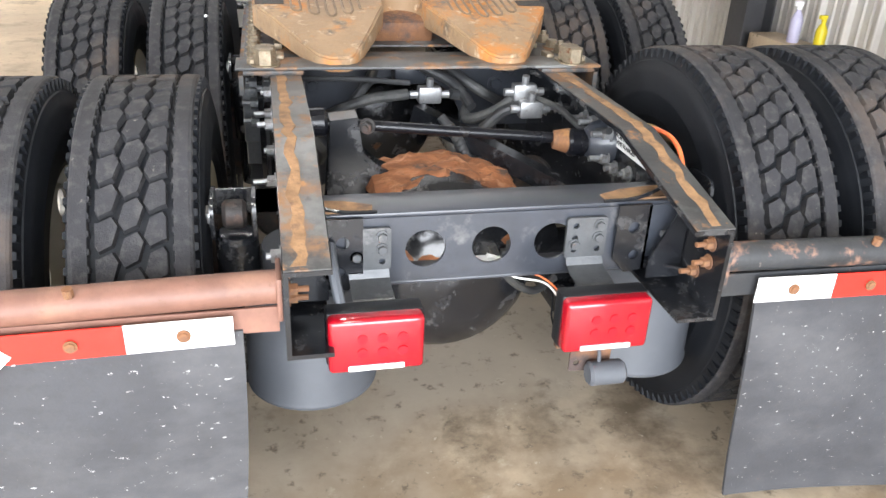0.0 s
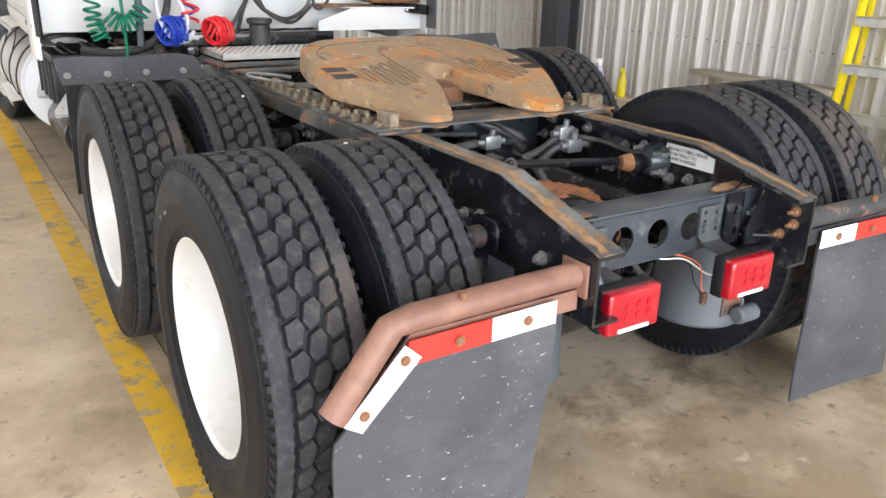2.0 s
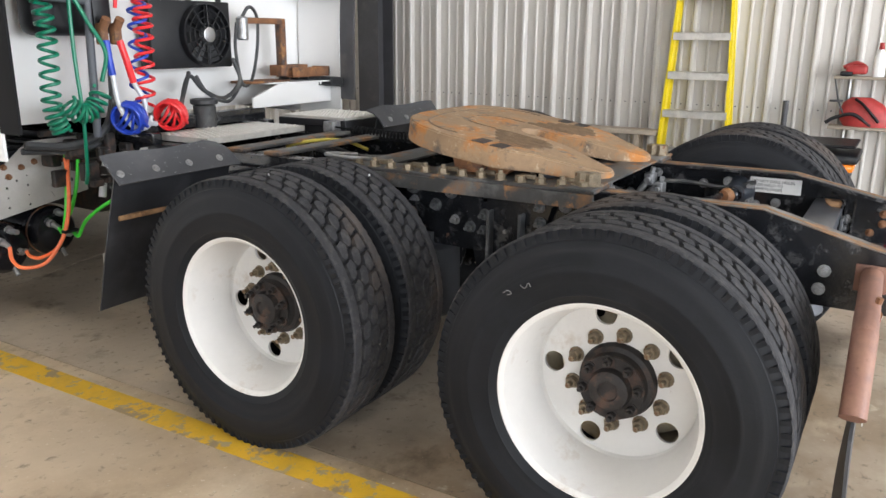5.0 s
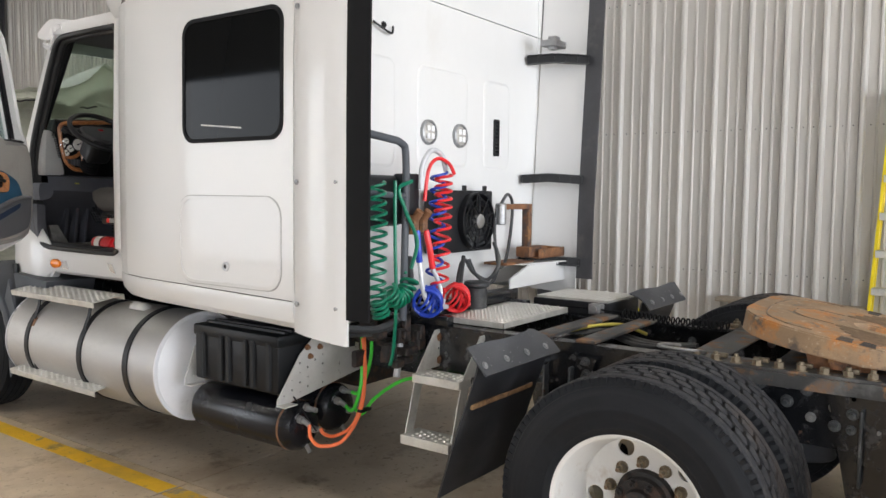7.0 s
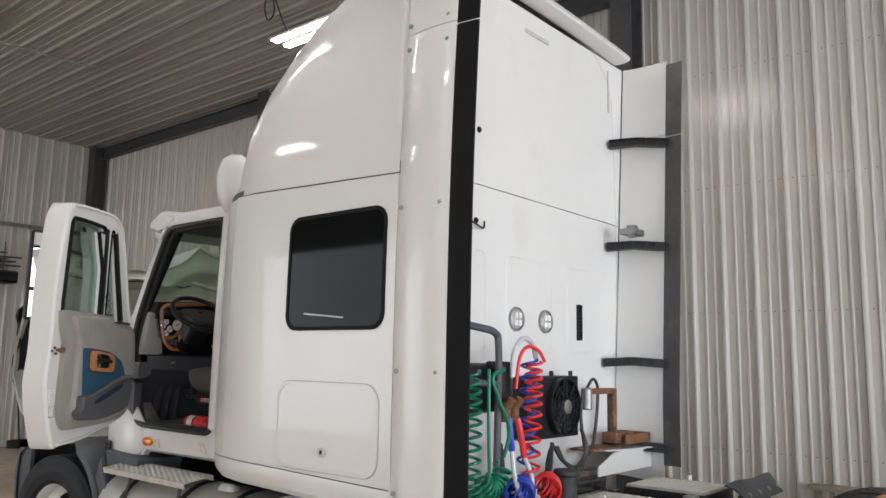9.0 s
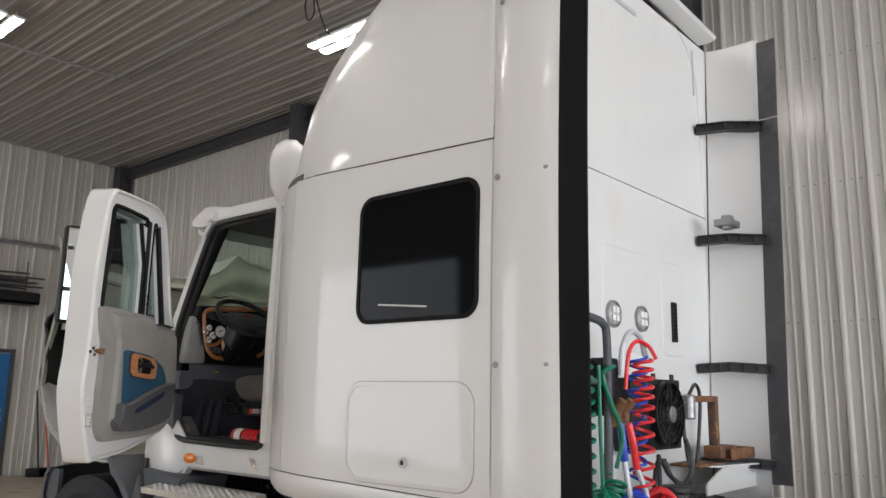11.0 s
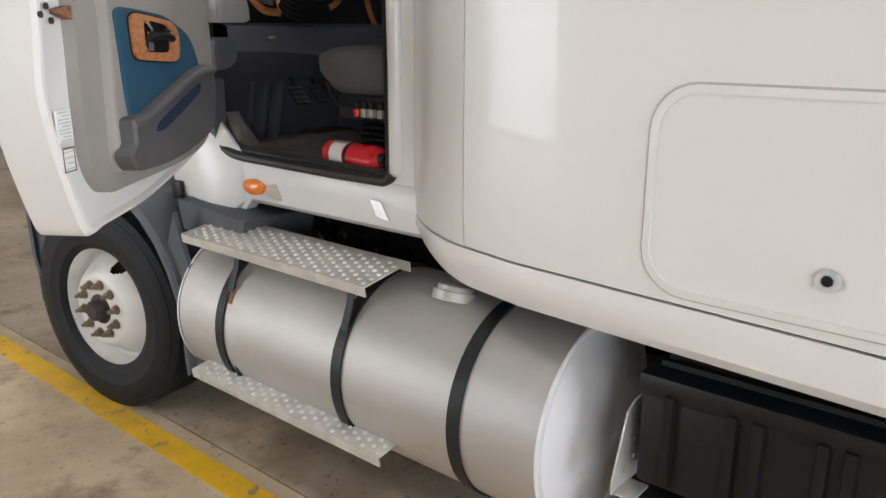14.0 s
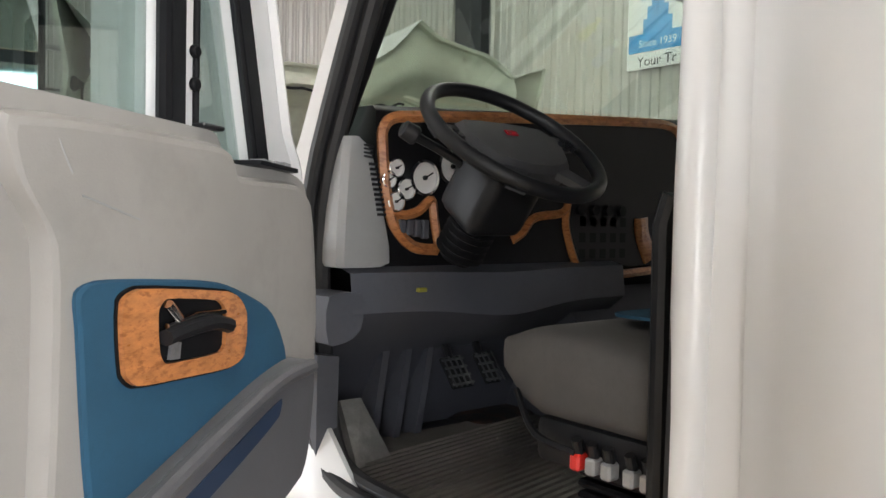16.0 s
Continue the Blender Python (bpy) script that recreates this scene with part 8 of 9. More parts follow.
for v0, v1, u0, u1, bars in ((1.442, 1.523, 1.10, 1.165, 9), (1.365, 1.427, 1.105, 1.158, 4)):
    bm = bmesh.new()
    prism(bm, [(u0, v0), (u1, v0), (u1, v1), (u0, v1)], on_door(-0.167), DN * 0.006)
    st = part("sticker", bm, M_PAPER, door, "white data sticker with fine print")
    bm = bmesh.new()
    for k in range(bars):
        v = v0 + (v1 - v0) * (k + 0.6) / (bars + 0.3)
        e = u1 - 0.006 - 0.014 * (k % 3 == 1)
        prism(bm, [(u0 + 0.006, v - 0.0022), (e, v - 0.0022), (e, v + 0.0012), (u0 + 0.006, v + 0.0012)], on_door(-0.168), DN * 0.001)
    tagged(part("fine_print", bm, M_GREYHOSE, st), kind="stuff")
    if bars == 4:
        bm = bmesh.new()
        plate(bm, [(u0, v0), (u1, v0), (u1, v1), (u0, v1)], [[(u0 + 0.003, v0 + 0.003), (u1 - 0.003, v0 + 0.003), (u1 - 0.003, v1 - 0.003), (u0 + 0.003, v1 - 0.003)]], on_door(-0.1685), DN * 0.001)
        part("border", bm, M_RUSTY, st)
for v in (1.78, 1.50):
    bm = bmesh.new()
    q = on_door(-0.10)(0.19, v)
    cyl(bm, q - Vector((0, 0, 0.05)), q + Vector((0, 0, 0.05)), 0.018, seg=12)
    tube(bm, [q, Vector((-0.90, 5.93, v))], 0.015, 8)
    part("hinge", bm, M_ZINC, door)
# mirror on its arm outside the door
mir = holder("side_mirror", truck)
mm = pose(-1.535, 6.06, 0, 0, 0, -9)
bm = bmesh.new()
box(bm, -0.088, 0.088, 0.012, 0.09, 1.97, 2.61, 0.025, 3, mm)
part("housing", bm, M_BLACK, mir)
for z0, z1 in ((2.20, 2.59), (1.99, 2.175)):
    bm = bmesh.new()
    box(bm, -0.072, 0.072, 0.005, 0.0115, z0, z1, 0.002, 1, mm)
    part("mirror_glass", bm, M_MIRROR, mir, "silvered mirror glass")
for z in (2.05, 2.5):
    bm = bmesh.new()
    tube(bm, [mm @ Vector((0.05, 0.05, z)), on_door(-0.02)(0.42, z - 0.1)], 0.012, 8)
    part("arm", bm, M_BLACK, mir)
# hood tilted forward, its open side to the rear
hood = holder("tilted_hood", truck)
LOW = [(-0.55, 1.02), (-0.90, 1.02), (-1.07, 1.10), (-1.17, 1.25), (-1.22, 1.50), (-1.215, 1.80), (-1.16, 2.15), (-1.13, 2.38)]
TOP = [(-1.17, 2.60), (-1.20, 2.74), (-1.12, 2.62), (-1.03, 2.54), (-0.74, 2.507), (-0.54, 2.495), (-0.30, 2.50), (-0.25, 2.53), (-0.085, 2.537), (0.06, 2.555), (0.154, 2.585), (0.24, 2.622), (0.313, 2.672), (0.39, 2.745), (0.44, 2.80), (0.479, 2.838), (0.515, 2.815), (0.605, 2.774), (0.78, 2.752), (0.90, 2.742), (0.97, 2.725), (1.05, 2.685), (1.125, 2.641), (1.24, 2.69), (1.367, 2.727)]
RIM = LOW + TOP + [(-x * (1 + 0.12 * (z > 2.1)), z) for x, z in LOW[::-1]]
rows = []
for k, (yy, sx, sz) in enumerate(((7.22, 1, 1), (7.34, 0.95, 0.975), (7.55, 0.84, 0.93), (7.82, 0.70, 0.85), (8.08, 0.5, 0.66), (8.2, 0.25, 0.3))):
    rows.append([(x * sx, yy - (1.2 * max(0, 1.40 - z) if k == 0 else 0.5 * max(0, 1.40 - z) if k == 1 else 0), 1.75 + (z - 1.75) * sz) for x, z in RIM])
bm = bmesh.new()
vs = loft(bm, rows, close=True)
bm.faces.new(vs[-1])
part("outer_skin", bm, M_WHITE, hood, "white hood outer skin")
bm = bmesh.new()
inn = [[(x * 0.982, y + 0.004 + 0.012 * k, 1.75 + (z - 1.75) * 0.985) for x, y, z in row] for k, row in enumerate(rows)]
vs = loft(bm, [[(x, y, z) for x, y, z in rows[0]]] + inn, close=True)
bm.faces.new(vs[-1])
part("underside", bm, M_HOODIN, hood, "pale fibreglass hood underside")


def hood_top(x):
    for (xa, za), (xb, zb) in zip(TOP[3:], TOP[4:]):
        if xa <= x <= xb:
            return za + (zb - za) * (x - xa) / (xb - xa)
    return TOP[3][1]


# moulded inner panel under the rear edge, shaped to fit the last camera view: a shelf along one half, a soft ridge
# along the other
bm = bmesh.new()
rows = []
for x in span(-1.02, 1.12, 60):
    t = hood_top(x) - 0.004
    shelf_z = 2.40 - 0.02 * math.sin(x * 9) + 0.012 * noise.noise((x * 14, 0, 0))
    crest = 2.42 + 0.15 * math.exp(-((x - 0.46) / 0.24) ** 2) + 0.13 / (1 + math.exp(-(x - 0.6) * 12))
    row = []
    for k in range(25):
        z = t + (2.02 - t) * (k / 24) ** 1.1
        y = 7.245 + 0.12 * (t - z) ** 0.8
        right = 1 / (1 + math.exp(-(x - 0.12) * 25))
        y -= 0.060 * right * math.exp(-((z - crest) / 0.085) ** 2)
        y -= (1 - right) * (0.075 * math.exp(-((z - shelf_z - 0.02) / 0.035) ** 2) - 0.09 / (1 + math.exp((z - shelf_z + 0.03) * 120)))
        row.append((x, y, z))
    rows.append(row)
shell(bm, rows, (0, 0.008, 0))
part("inner_panel", bm, M_HOODIN, hood, "moulded pale greenish fibreglass panel")
bm = bmesh.new()
spin(bm, [(0, 0.0), (0.0, 0.036), (-0.006, 0.044), (-0.012, 0.040), (-0.006, 0.032), (-0.004, 0.0)], 16, pose(0.705, 7.262, 2.60, 0, 0, 90))
part("latch_hole", bm, M_LINER, hood, "dark latch socket")
bm = bmesh.new()
rag = random.Random(8)
tube(bm, [(0.06 + 0.035 * k, 7.262 - 0.004 * (k % 2), 2.425 - 0.02 * (k < 9) + rag.uniform(-0.006, 0.006)) for k in range(11)], 0.006, 6)
tube(bm, [(-0.98 + 0.05 * k, 7.20, 2.40 - 0.02 * math.sin((-0.98 + 0.05 * k) * 9) + rag.uniform(-0.008, 0.008)) for k in range(20)], 0.006, 6)
part_each("ragged_edge", bm, M_LINER, hood, "dark ragged edge of the moulding")
for s in (-1, 1):
    # black sound liner hung inside the flank, ragged along its lower edge
    bm = bmesh.new()
    rag = random.Random(5)
    rows2 = []
    for k, z in enumerate(span(2.36, 1.58, 12)):
        e = 1.19 - 0.10 * max(0, z - 2.05) / 0.3
        j = rag.uniform(-0.02, 0.02)
        rows2.append([(s * (e + j), 7.27 + j, z), (s * (e - 0.06), 7.42 + j, z + rag.uniform(-0.01, 0.01)), (s * (e - 0.28), 7.62, z), (s * (e - 0.5), 7.75, z)])
    shell(bm, rows2, (-s * 0.012, -0.012, 0))
    part("splash_liner", bm, M_LINER, hood, "dark ragged splash liner")
    bm = bmesh.new()
    rows2 = [[(s * x, y, z) for x, y, z in row] for row in (((1.21, 7.20, 1.56), (1.19, 7.12, 1.38), (1.12, 6.98, 1.22), (1.0, 6.86, 1.10)), ((1.10, 7.34, 1.60), (1.04, 7.28, 1.46), (0.96, 7.2, 1.34), (0.86, 7.1, 1.26)), ((0.95, 7.46, 1.56), (0.90, 7.4, 1.46), (0.82, 7.34, 1.38), (0.75, 7.3, 1.32)))]
    shell(bm, rows2, (0, 0.015, 0))
    part("fender_liner", bm, M_GREYHOSE, hood, "light grey inner fender")
    bm = bmesh.new()
    tube(bm, smooth_path([(s * 1.02, 7.28, 2.42), (s * 0.7, 7.30, 2.42), (s * 0.45, 7.3, 2.46), (s * 0.2, 7.32, 2.5), (0, 7.33, 2.51)], 6), 0.022, 8)
    tube(bm, [(s * 0.35, 7.42, 1.3), (s * 0.30, 7.45, 2.4)], 0.03, 8)
    part("stiffener", bm, M_HOODIN, hood)
# front fender, splash guard, bumper
for s in (-1, 1):
    bm = bmesh.new()
    arc = [(Y_S + 0.60 * math.cos(radians(a)), 0.50 + 0.585 * math.sin(radians(a))) for a in (78, 90, 102, 114, 126, 138, 150, 162, 174)] + [(5.80, 0.45), (5.79, 0.36)]
    rows = []
    for i, (y, z) in enumerate(arc):
        w = 1.13 if i > 3 else 0.98 + 0.05 * i
        rows.append([(s * w, y, z - 0.01), (s * (w - 0.012), y - 0.005, z + 0.012), (s * 0.95, y - 0.01, z + 0.02), (s * 0.68, y - 0.01, z + 0.02)])
    shell(bm, rows, (0, 0.02, -0.01))
    prism(bm, [(5.86, 1.02), (5.80, 0.85), (5.62, 0.52), (5.60, 0.36), (5.79, 0.36), (5.80, 0.6), (5.93, 0.86)], YZ(s * 1.10), (-s * 0.02, 0, 0))
    prism(bm, [(5.55, 0.88), (5.92, 0.93), (5.95, 1.05), (5.50, 1.02)], YZ(s * 1.02), (-s * 0.35, 0, 0))
    part("front_fender", bm, M_GREYFEND, truck, "dark grey plastic front fender and splash guard")
bm = bmesh.new()
rows = []
for x in span(-1.12, 1.12, 16):
    f = (abs(x) / 1.12) ** 4
    rows.append([(x, 7.62 - 0.42 * f - d, z) for d, z in ((0.08, 0.97), (0.0, 0.93), (-0.02, 0.80), (-0.01, 0.60), (0.06, 0.42), (0.12, 0.34))])
shell(bm, rows, (0, -0.04, 0))
part("bumper", bm, M_GREYFEND, truck, "dark grey plastic bumper")
bm = bmesh.new()
for s in (-1, 1):
    shell(bm, [[(s * 1.10, y, z) for z in (0.34, 0.6, 0.97)] for y in (7.0, 7.12, 7.22)], (-s * 0.03, 0, 0))
part_each("bumper_end", bm, M_GREYFEND, truck)
bm = bmesh.new()
tube(bm, smooth_path([(-0.95, 7.15, 1.0), (-1.0, 7.1, 1.1), (-0.9, 7.15, 1.2), (-0.7, 7.2, 1.1)], 6), 0.012, 8)
tube(bm, [(-0.6, 6.9, 0.72), (-1.05, 7.05, 0.74)], 0.02, 8)
part_each("front_cable", bm, M_HOSE, truck)

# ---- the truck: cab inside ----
# scales the dashboard 1.12 times about the final camera position, to fit that view
GROW_FROM_EYE = Matrix.LocRotScale((0.2232, -0.5052, -0.2232), None, (1.12, 1.12, 1.12))
dash = holder("dashboard", truck, GROW_FROM_EYE)
bm = bmesh.new()


def dash_y(x):
    return 5.625


def dash_top(x):
    return 2.108 + 0.072 * (x + 0.85)


rows = []
for x in span(-0.885, 0.32, 20):
    y, t = dash_y(x), dash_top(x)
    rows.append([(x, y + 0.35, t - 0.12), (x, y + 0.08, t + 0.008), (x, y + 0.012, t + 0.006), (x, y, t - 0.006), (x, y, 1.9), (x, y, 1.74), (x, y + 0.15, 1.60), (x, y + 0.35, 1.58)])
loft(bm, rows)
bm.faces.new([bm.verts.new(p) for p in rows[0]])
bm.faces.new([bm.verts.new(p) for p in rows[-1]])
part("main_panel", bm, mat("deep_black_dash", (0.004, 0.004, 0.005), 0.5, var=0.2, scale=10, spec=0.25), dash, "black instrument panel")


# wood band round the cluster, over the top and down the stack
def wood_strip(pts, w, lift=0.006):
    bm = bmesh.new()
    rows3 = []
    for i, (x, z) in enumerate(pts):
        a, b = pts[max(0, i - 1)], pts[min(len(pts) - 1, i + 1)]
        t = Vector((b[0] - a[0], b[1] - a[1])).normalized()
        nrm = Vector((-t.y, t.x))
        rows3.append([(x + nrm.x * k, dash_y(x) - lift - 0.008 * (1 - abs(k) / w), z + nrm.y * k) for k in (-w, -0.5 * w, 0, 0.5 * w, w)])
    shell(bm, rows3, (0, 0.014, 0))
    part("wood_trim", bm, M_WOOD, dash, "orange-brown wood-look dash trim")


def chain(pts, n=5):
    return [(p.x, p.z) for p in smooth_path([(a, 0, b) for a, b in pts], n)]


wood_strip(chain([(-0.706, 1.792), (-0.777, 1.80), (-0.826, 1.84), (-0.845, 1.881), (-0.859, 1.946), (-0.867, 2.02), (-0.866, 2.06), (-0.84, 2.086), (-0.768, 2.097), (-0.48, 2.123), (-0.268, 2.140), (0.03, 2.162), (0.22, 2.166), (0.285, 2.12)]), 0.013)
wood_strip(chain([(-0.842, 1.874), (-0.80, 1.872), (-0.762, 1.883), (-0.726, 1.908), (-0.716, 1.861), (-0.701, 1.795)]), 0.011)
wood_strip(chain([(-0.459, 1.815), (-0.419, 1.837), (-0.378, 1.874), (-0.28, 1.887), (-0.25, 1.905)]), 0.011)
wood_strip(chain([(-0.247, 1.93), (-0.256, 1.854), (-0.217, 1.761), (-0.167, 1.718), (-0.055, 1.714), (0.136, 1.725)]), 0.012)
wood_strip(chain([(0.08, 1.882), (0.088, 1.83), (0.13, 1.76)]), 0.03)
for x, z, r in ((-0.832, 1.976, 0.022), (-0.852, 1.949, 0.020), (-0.804, 1.93, 0.026), (-0.832, 1.901, 0.024), (-0.752, 1.958, 0.042), (-0.668, 1.989, 0.045)):
    g = holder("gauge", dash)
    bm = bmesh.new()
    spin(bm, [(0, r), (-0.010, r), (-0.012, r * 0.86), (-0.004, r * 0.84)], 24, pose(x, 5.624, z, 0, 0, 90))
    part("bezel", bm, M_CHROME, g)
    bm = bmesh.new()
    spin(bm, [(-0.004, r * 0.86), (-0.0045, 0)], 20, pose(x, 5.622, z, 0, 0, 90))
    part("dial", bm, M_DIAL, g)
    bm = bmesh.new()
    tube(bm, [(x, 5.614, z), (x + r * 0.55, 5.614, z + r * 0.3)], 0.0018, 6)
    cyl(bm, (x, 5.62, z), (x, 5.611, z), r * 0.13, seg=8)
    part("needle", bm, M_INK, g)
bm = bmesh.new()
for k in range(4):
    box(bm, -0.822 + 0.022 * k, -0.804 + 0.022 * k, 5.612, 5.63, 1.83 - 0.004 * k, 1.862, 0.003, 1)
part_each("rocker_switch", bm, M_DARKPLAS, dash)
bm = bmesh.new()
for i in range(5):
    for j in range(3):
        box(bm, -0.20 + 0.045 * i, -0.165 + 0.045 * i, dash_y(-0.1) + 0.0, dash_y(-0.1) + 0.03, 1.76 + 0.045 * j, 1.795 + 0.045 * j, 0.004, 1)
for i in range(4):
    cyl(bm, (-0.2 + 0.06 * i, dash_y(-0.1) + 0.02, 1.90), (-0.2 + 0.06 * i, dash_y(-0.1) - 0.012, 1.90), 0.016, seg=14)
part_each("stack_control", bm, M_BLACKRUB, dash)
bm = bmesh.new()
rows = []
for z, xl, xr in ((1.756, -0.98, -0.87), (1.765, -0.985, -0.845), (1.80, -0.985, -0.846), (1.90, -0.98, -0.870), (1.99, -0.975, -0.892), (2.02, -0.972, -0.908), (2.036, -0.97, -0.93)):
    rows.append([(xl, 5.80, z), (xl, 5.62, z), (xl + 0.012, 5.605, z), ((xl + xr) / 2, 5.600, z), (xr - 0.012, 5.604, z), (xr, 5.62, z), (xr, 5.70, z)])
vs = loft(bm, rows)
bm.faces.new(vs[-1]), bm.faces.new(vs[0][::-1])
part("side_cover", bm, M_MIDPLAS, dash, "light grey dash end cover with vents")
bm = bmesh.new()
for k in range(11):
    z = 1.868 + 0.0108 * k
    x = -0.892 - 0.23 * (z - 1.868)
    prism(bm, [(x, z), (x + 0.021, z), (x + 0.021, z + 0.006), (x, z + 0.006)], XZ(5.598), (0, 0.01, 0))
for k in range(4):
    prism(bm, [(-0.930, 1.993 + 0.008 * k), (-0.908, 1.991 + 0.008 * k), (-0.909, 1.995 + 0.008 * k), (-0.931, 1.997 + 0.008 * k)], XZ(5.598), (0, 0.01, 0))
part_each("vent_slot", bm, M_BLACK, dash)
# knee panel and lower trim
bm = bmesh.new()
rows = []
for x in span(-0.97, -0.05, 14):
    b = 0.06 * math.exp(-((x + 0.52) / 0.18) ** 2)
    rows.append([(x, 5.66, 1.765), (x, 5.585 - 0.3 * b, 1.745 - 0.1 * b), (x, 5.575 - 0.4 * b, 1.66 - 0.4 * b), (x, 5.65, 1.60 - 0.5 * b), (x, 5.76, 1.53), (x, 5.84, 1.40), (x, 5.90, 1.245)])
loft(bm, rows)
part("knee_panel", bm, M_DARKPLAS, dash, "dark grey knee panel")
bm = bmesh.new()
for x in (-0.77, -0.70, -0.63):
    prism(bm, [(5.74, 1.55), (5.80, 1.55), (5.86, 1.26), (5.80, 1.26)], YZ(x), (0.02, 0, 0))
prism(bm, [(5.30, 1.25), (5.9, 1.25), (5.9, 1.72), (5.72, 1.70), (5.45, 1.45), (5.32, 1.40)], YZ(-0.22), (0.5, 0, 0))
part_each("console", bm, M_DARKPLAS, dash, "dark grey floor console")
bm = bmesh.new()
box(bm, -0.80, -0.775, 5.568, 5.58, 1.70, 1.71, 0.002, 1)
part("yellow_tag", bm, mat("dull_yellow_tag", (0.34, 0.32, 0.05), 0.6, var=0.1, scale=30), dash)
# pedals
for x, w in ((-0.440, 0.040), (-0.325, 0.030)):
    ped = holder("pedal", truck)
    bm = bmesh.new()
    mp = pose(x, 5.85, 1.437, 50)
    box(bm, -w, w, -0.05, 0.05, -0.006, 0.006, 0.004, 1, mp)
    tube(bm, [(x, 5.87, 1.45), (x, 5.96, 1.62)], 0.012, 8)
    part("plate", bm, M_BLACK, ped)
    bm = bmesh.new()
    for k in range(4):
        box(bm, -w, w, -0.043 + 0.026 * k, -0.037 + 0.026 * k, 0.006, 0.010, 0, 1, mp)
        box(bm, -w + 0.02 * k + 0.008, -w + 0.02 * k + 0.012, -0.048, 0.048, 0.006, 0.010, 0, 1, mp)
    tagged(part("grip", bm, M_BRACKET, ped), kind="stuff")
# steering wheel and column
wheel_m = pose(-0.63, 5.45, 2.045, 37)
sw = holder("steering_wheel", truck, wheel_m)
bm = bmesh.new()
RW = 0.212
tube(bm, [(RW * math.cos(2 * math.pi * i / 64), RW * math.sin(2 * math.pi * i / 64), 0) for i in range(65)], 0.017, 14, False)
part("rim", bm, M_BLACK, sw, "black leather steering wheel rim")
bm = bmesh.new()
hubp = ring_smooth([(-0.13, 0.06), (0.13, 0.06), (0.15, 0.0), (0.11, -0.09), (0.0, -0.12), (-0.11, -0.09), (-0.15, 0.0)], 4)
loft(bm, [[(u, v, -0.05) for u, v in hubp], [(u, v, -0.012) for u, v in hubp], [(u * 0.9, v * 0.9, 0.004) for u, v in hubp]], close=True)
bm.faces.new([bm.verts.new((u * 0.9, v * 0.9, 0.004)) for u, v in hubp])
part("hub_pad", bm, M_PAD, sw, "dark grey steering wheel pad")
for a in (8, 172, 235, 305):
    bm = bmesh.new()
    c, sn = math.cos(radians(a)), math.sin(radians(a))
    prism(bm, [(0.10 * c - 0.028 * sn, 0.10 * sn + 0.028 * c), (RW * c - 0.022 * sn, RW * sn + 0.022 * c), (RW * c + 0.022 * sn, RW * sn - 0.022 * c), (0.10 * c + 0.028 * sn, 0.10 * sn - 0.028 * c)], lambda u, v: (u, v, -0.024), (0, 0, 0.016))
    part("spoke", bm, M_PAD, sw)
bm = bmesh.new()
for sx in (-1, 1):
    for k in range(6):
        cyl(bm, (sx * (0.165 + 0.022 * (k % 3)), 0.012 - 0.022 * (k // 3), -0.008), (sx * (0.165 + 0.022 * (k % 3)), 0.012 - 0.022 * (k // 3), 0.002), 0.008, seg=10)
part_each("wheel_button", bm, M_BLACK, sw)
bm = bmesh.new()
box(bm, -0.018, 0.018, 0.008, 0.028, 0.003, 0.0065, 0.003, 1)
part("emblem", bm, M_LAMP_RED, sw, "small red emblem shape")
column = holder("steering_column", truck, wheel_m)
bm = bmesh.new()
box(bm, -0.085, 0.085, -0.09, 0.06, -0.22, -0.05, 0.03, 3)
part("shroud", bm, M_BLACK, column, "black steering column shroud")
bm = bmesh.new()
spin(bm, [(-0.20, 0.0), (-0.20, 0.05)] + [q for k in range(6) for q in ((-0.205 - 0.02 * k, 0.05), (-0.212 - 0.02 * k, 0.062), (-0.220 - 0.02 * k, 0.05))] + [(-0.33, 0.045), (-0.33, 0.0)], 24, pose(0, -0.01, 0, 0, -90))
part("boot", bm, M_BLACKRUB, column, "ribbed black rubber boot")
bm = bmesh.new()
tube(bm, [(-0.07, 0.03, -0.1), (-0.13, 0.07, -0.085), (-0.19, 0.095, -0.072)], 0.011, 10)
spin(bm, [(0, 0.0), (0.0, 0.019), (0.005, 0.022), (0.035, 0.020), (0.04, 0.012), (0.04, 0)], 16, aim_x((-0.185, 0.093, -0.073), (-0.225, 0.115, -0.063))[0])
part("stalk", bm, M_BLACK, column, "black multi-function stalk")
# driver's seat
seat = holder("driver_seat", truck, pose(0.06, 0, -0.02))
bm = bmesh.new()
rows = []
for i, y in enumerate(span(5.30, 4.84, 10)):
    f = i / 10
    front = max(0, 1 - f * 5)
    zt = 1.70 - 0.035 * front ** 2 - 0.02 * f
    zb = 1.50 + 0.07 * front ** 2
    rows.append([(-0.60 + 0.27 * math.copysign(abs(math.cos(a)) ** 0.45, math.cos(a)) * (1 - 0.05 * front), y - 0.0, (zt + zb) / 2 + (zt - zb) / 2 * math.copysign(abs(math.sin(a)) ** 0.55, math.sin(a)) + 0.012 * math.cos(2 * a) * (math.sin(a) > 0)) for a in (2 * math.pi * k / 28 for k in range(28))])
vs = loft(bm, rows, close=True)
bm.faces.new(vs[0]), bm.faces.new(vs[-1][::-1])
part("cushion", bm, M_SEAT, seat, "grey cloth seat cushion")
bm = bmesh.new()
prism(bm, rrect(-0.70, -0.50, 4.86, 5.18, 0.05), XY(1.70), (0, 0, 0.006))
part("cushion_insert", bm, M_TEAL, seat, "teal cloth insert")
bm = bmesh.new()
box(bm, -0.84, -0.36, 4.80, 4.92, 1.66, 2.35, 0.05, 3, pose(0, 0, 0))
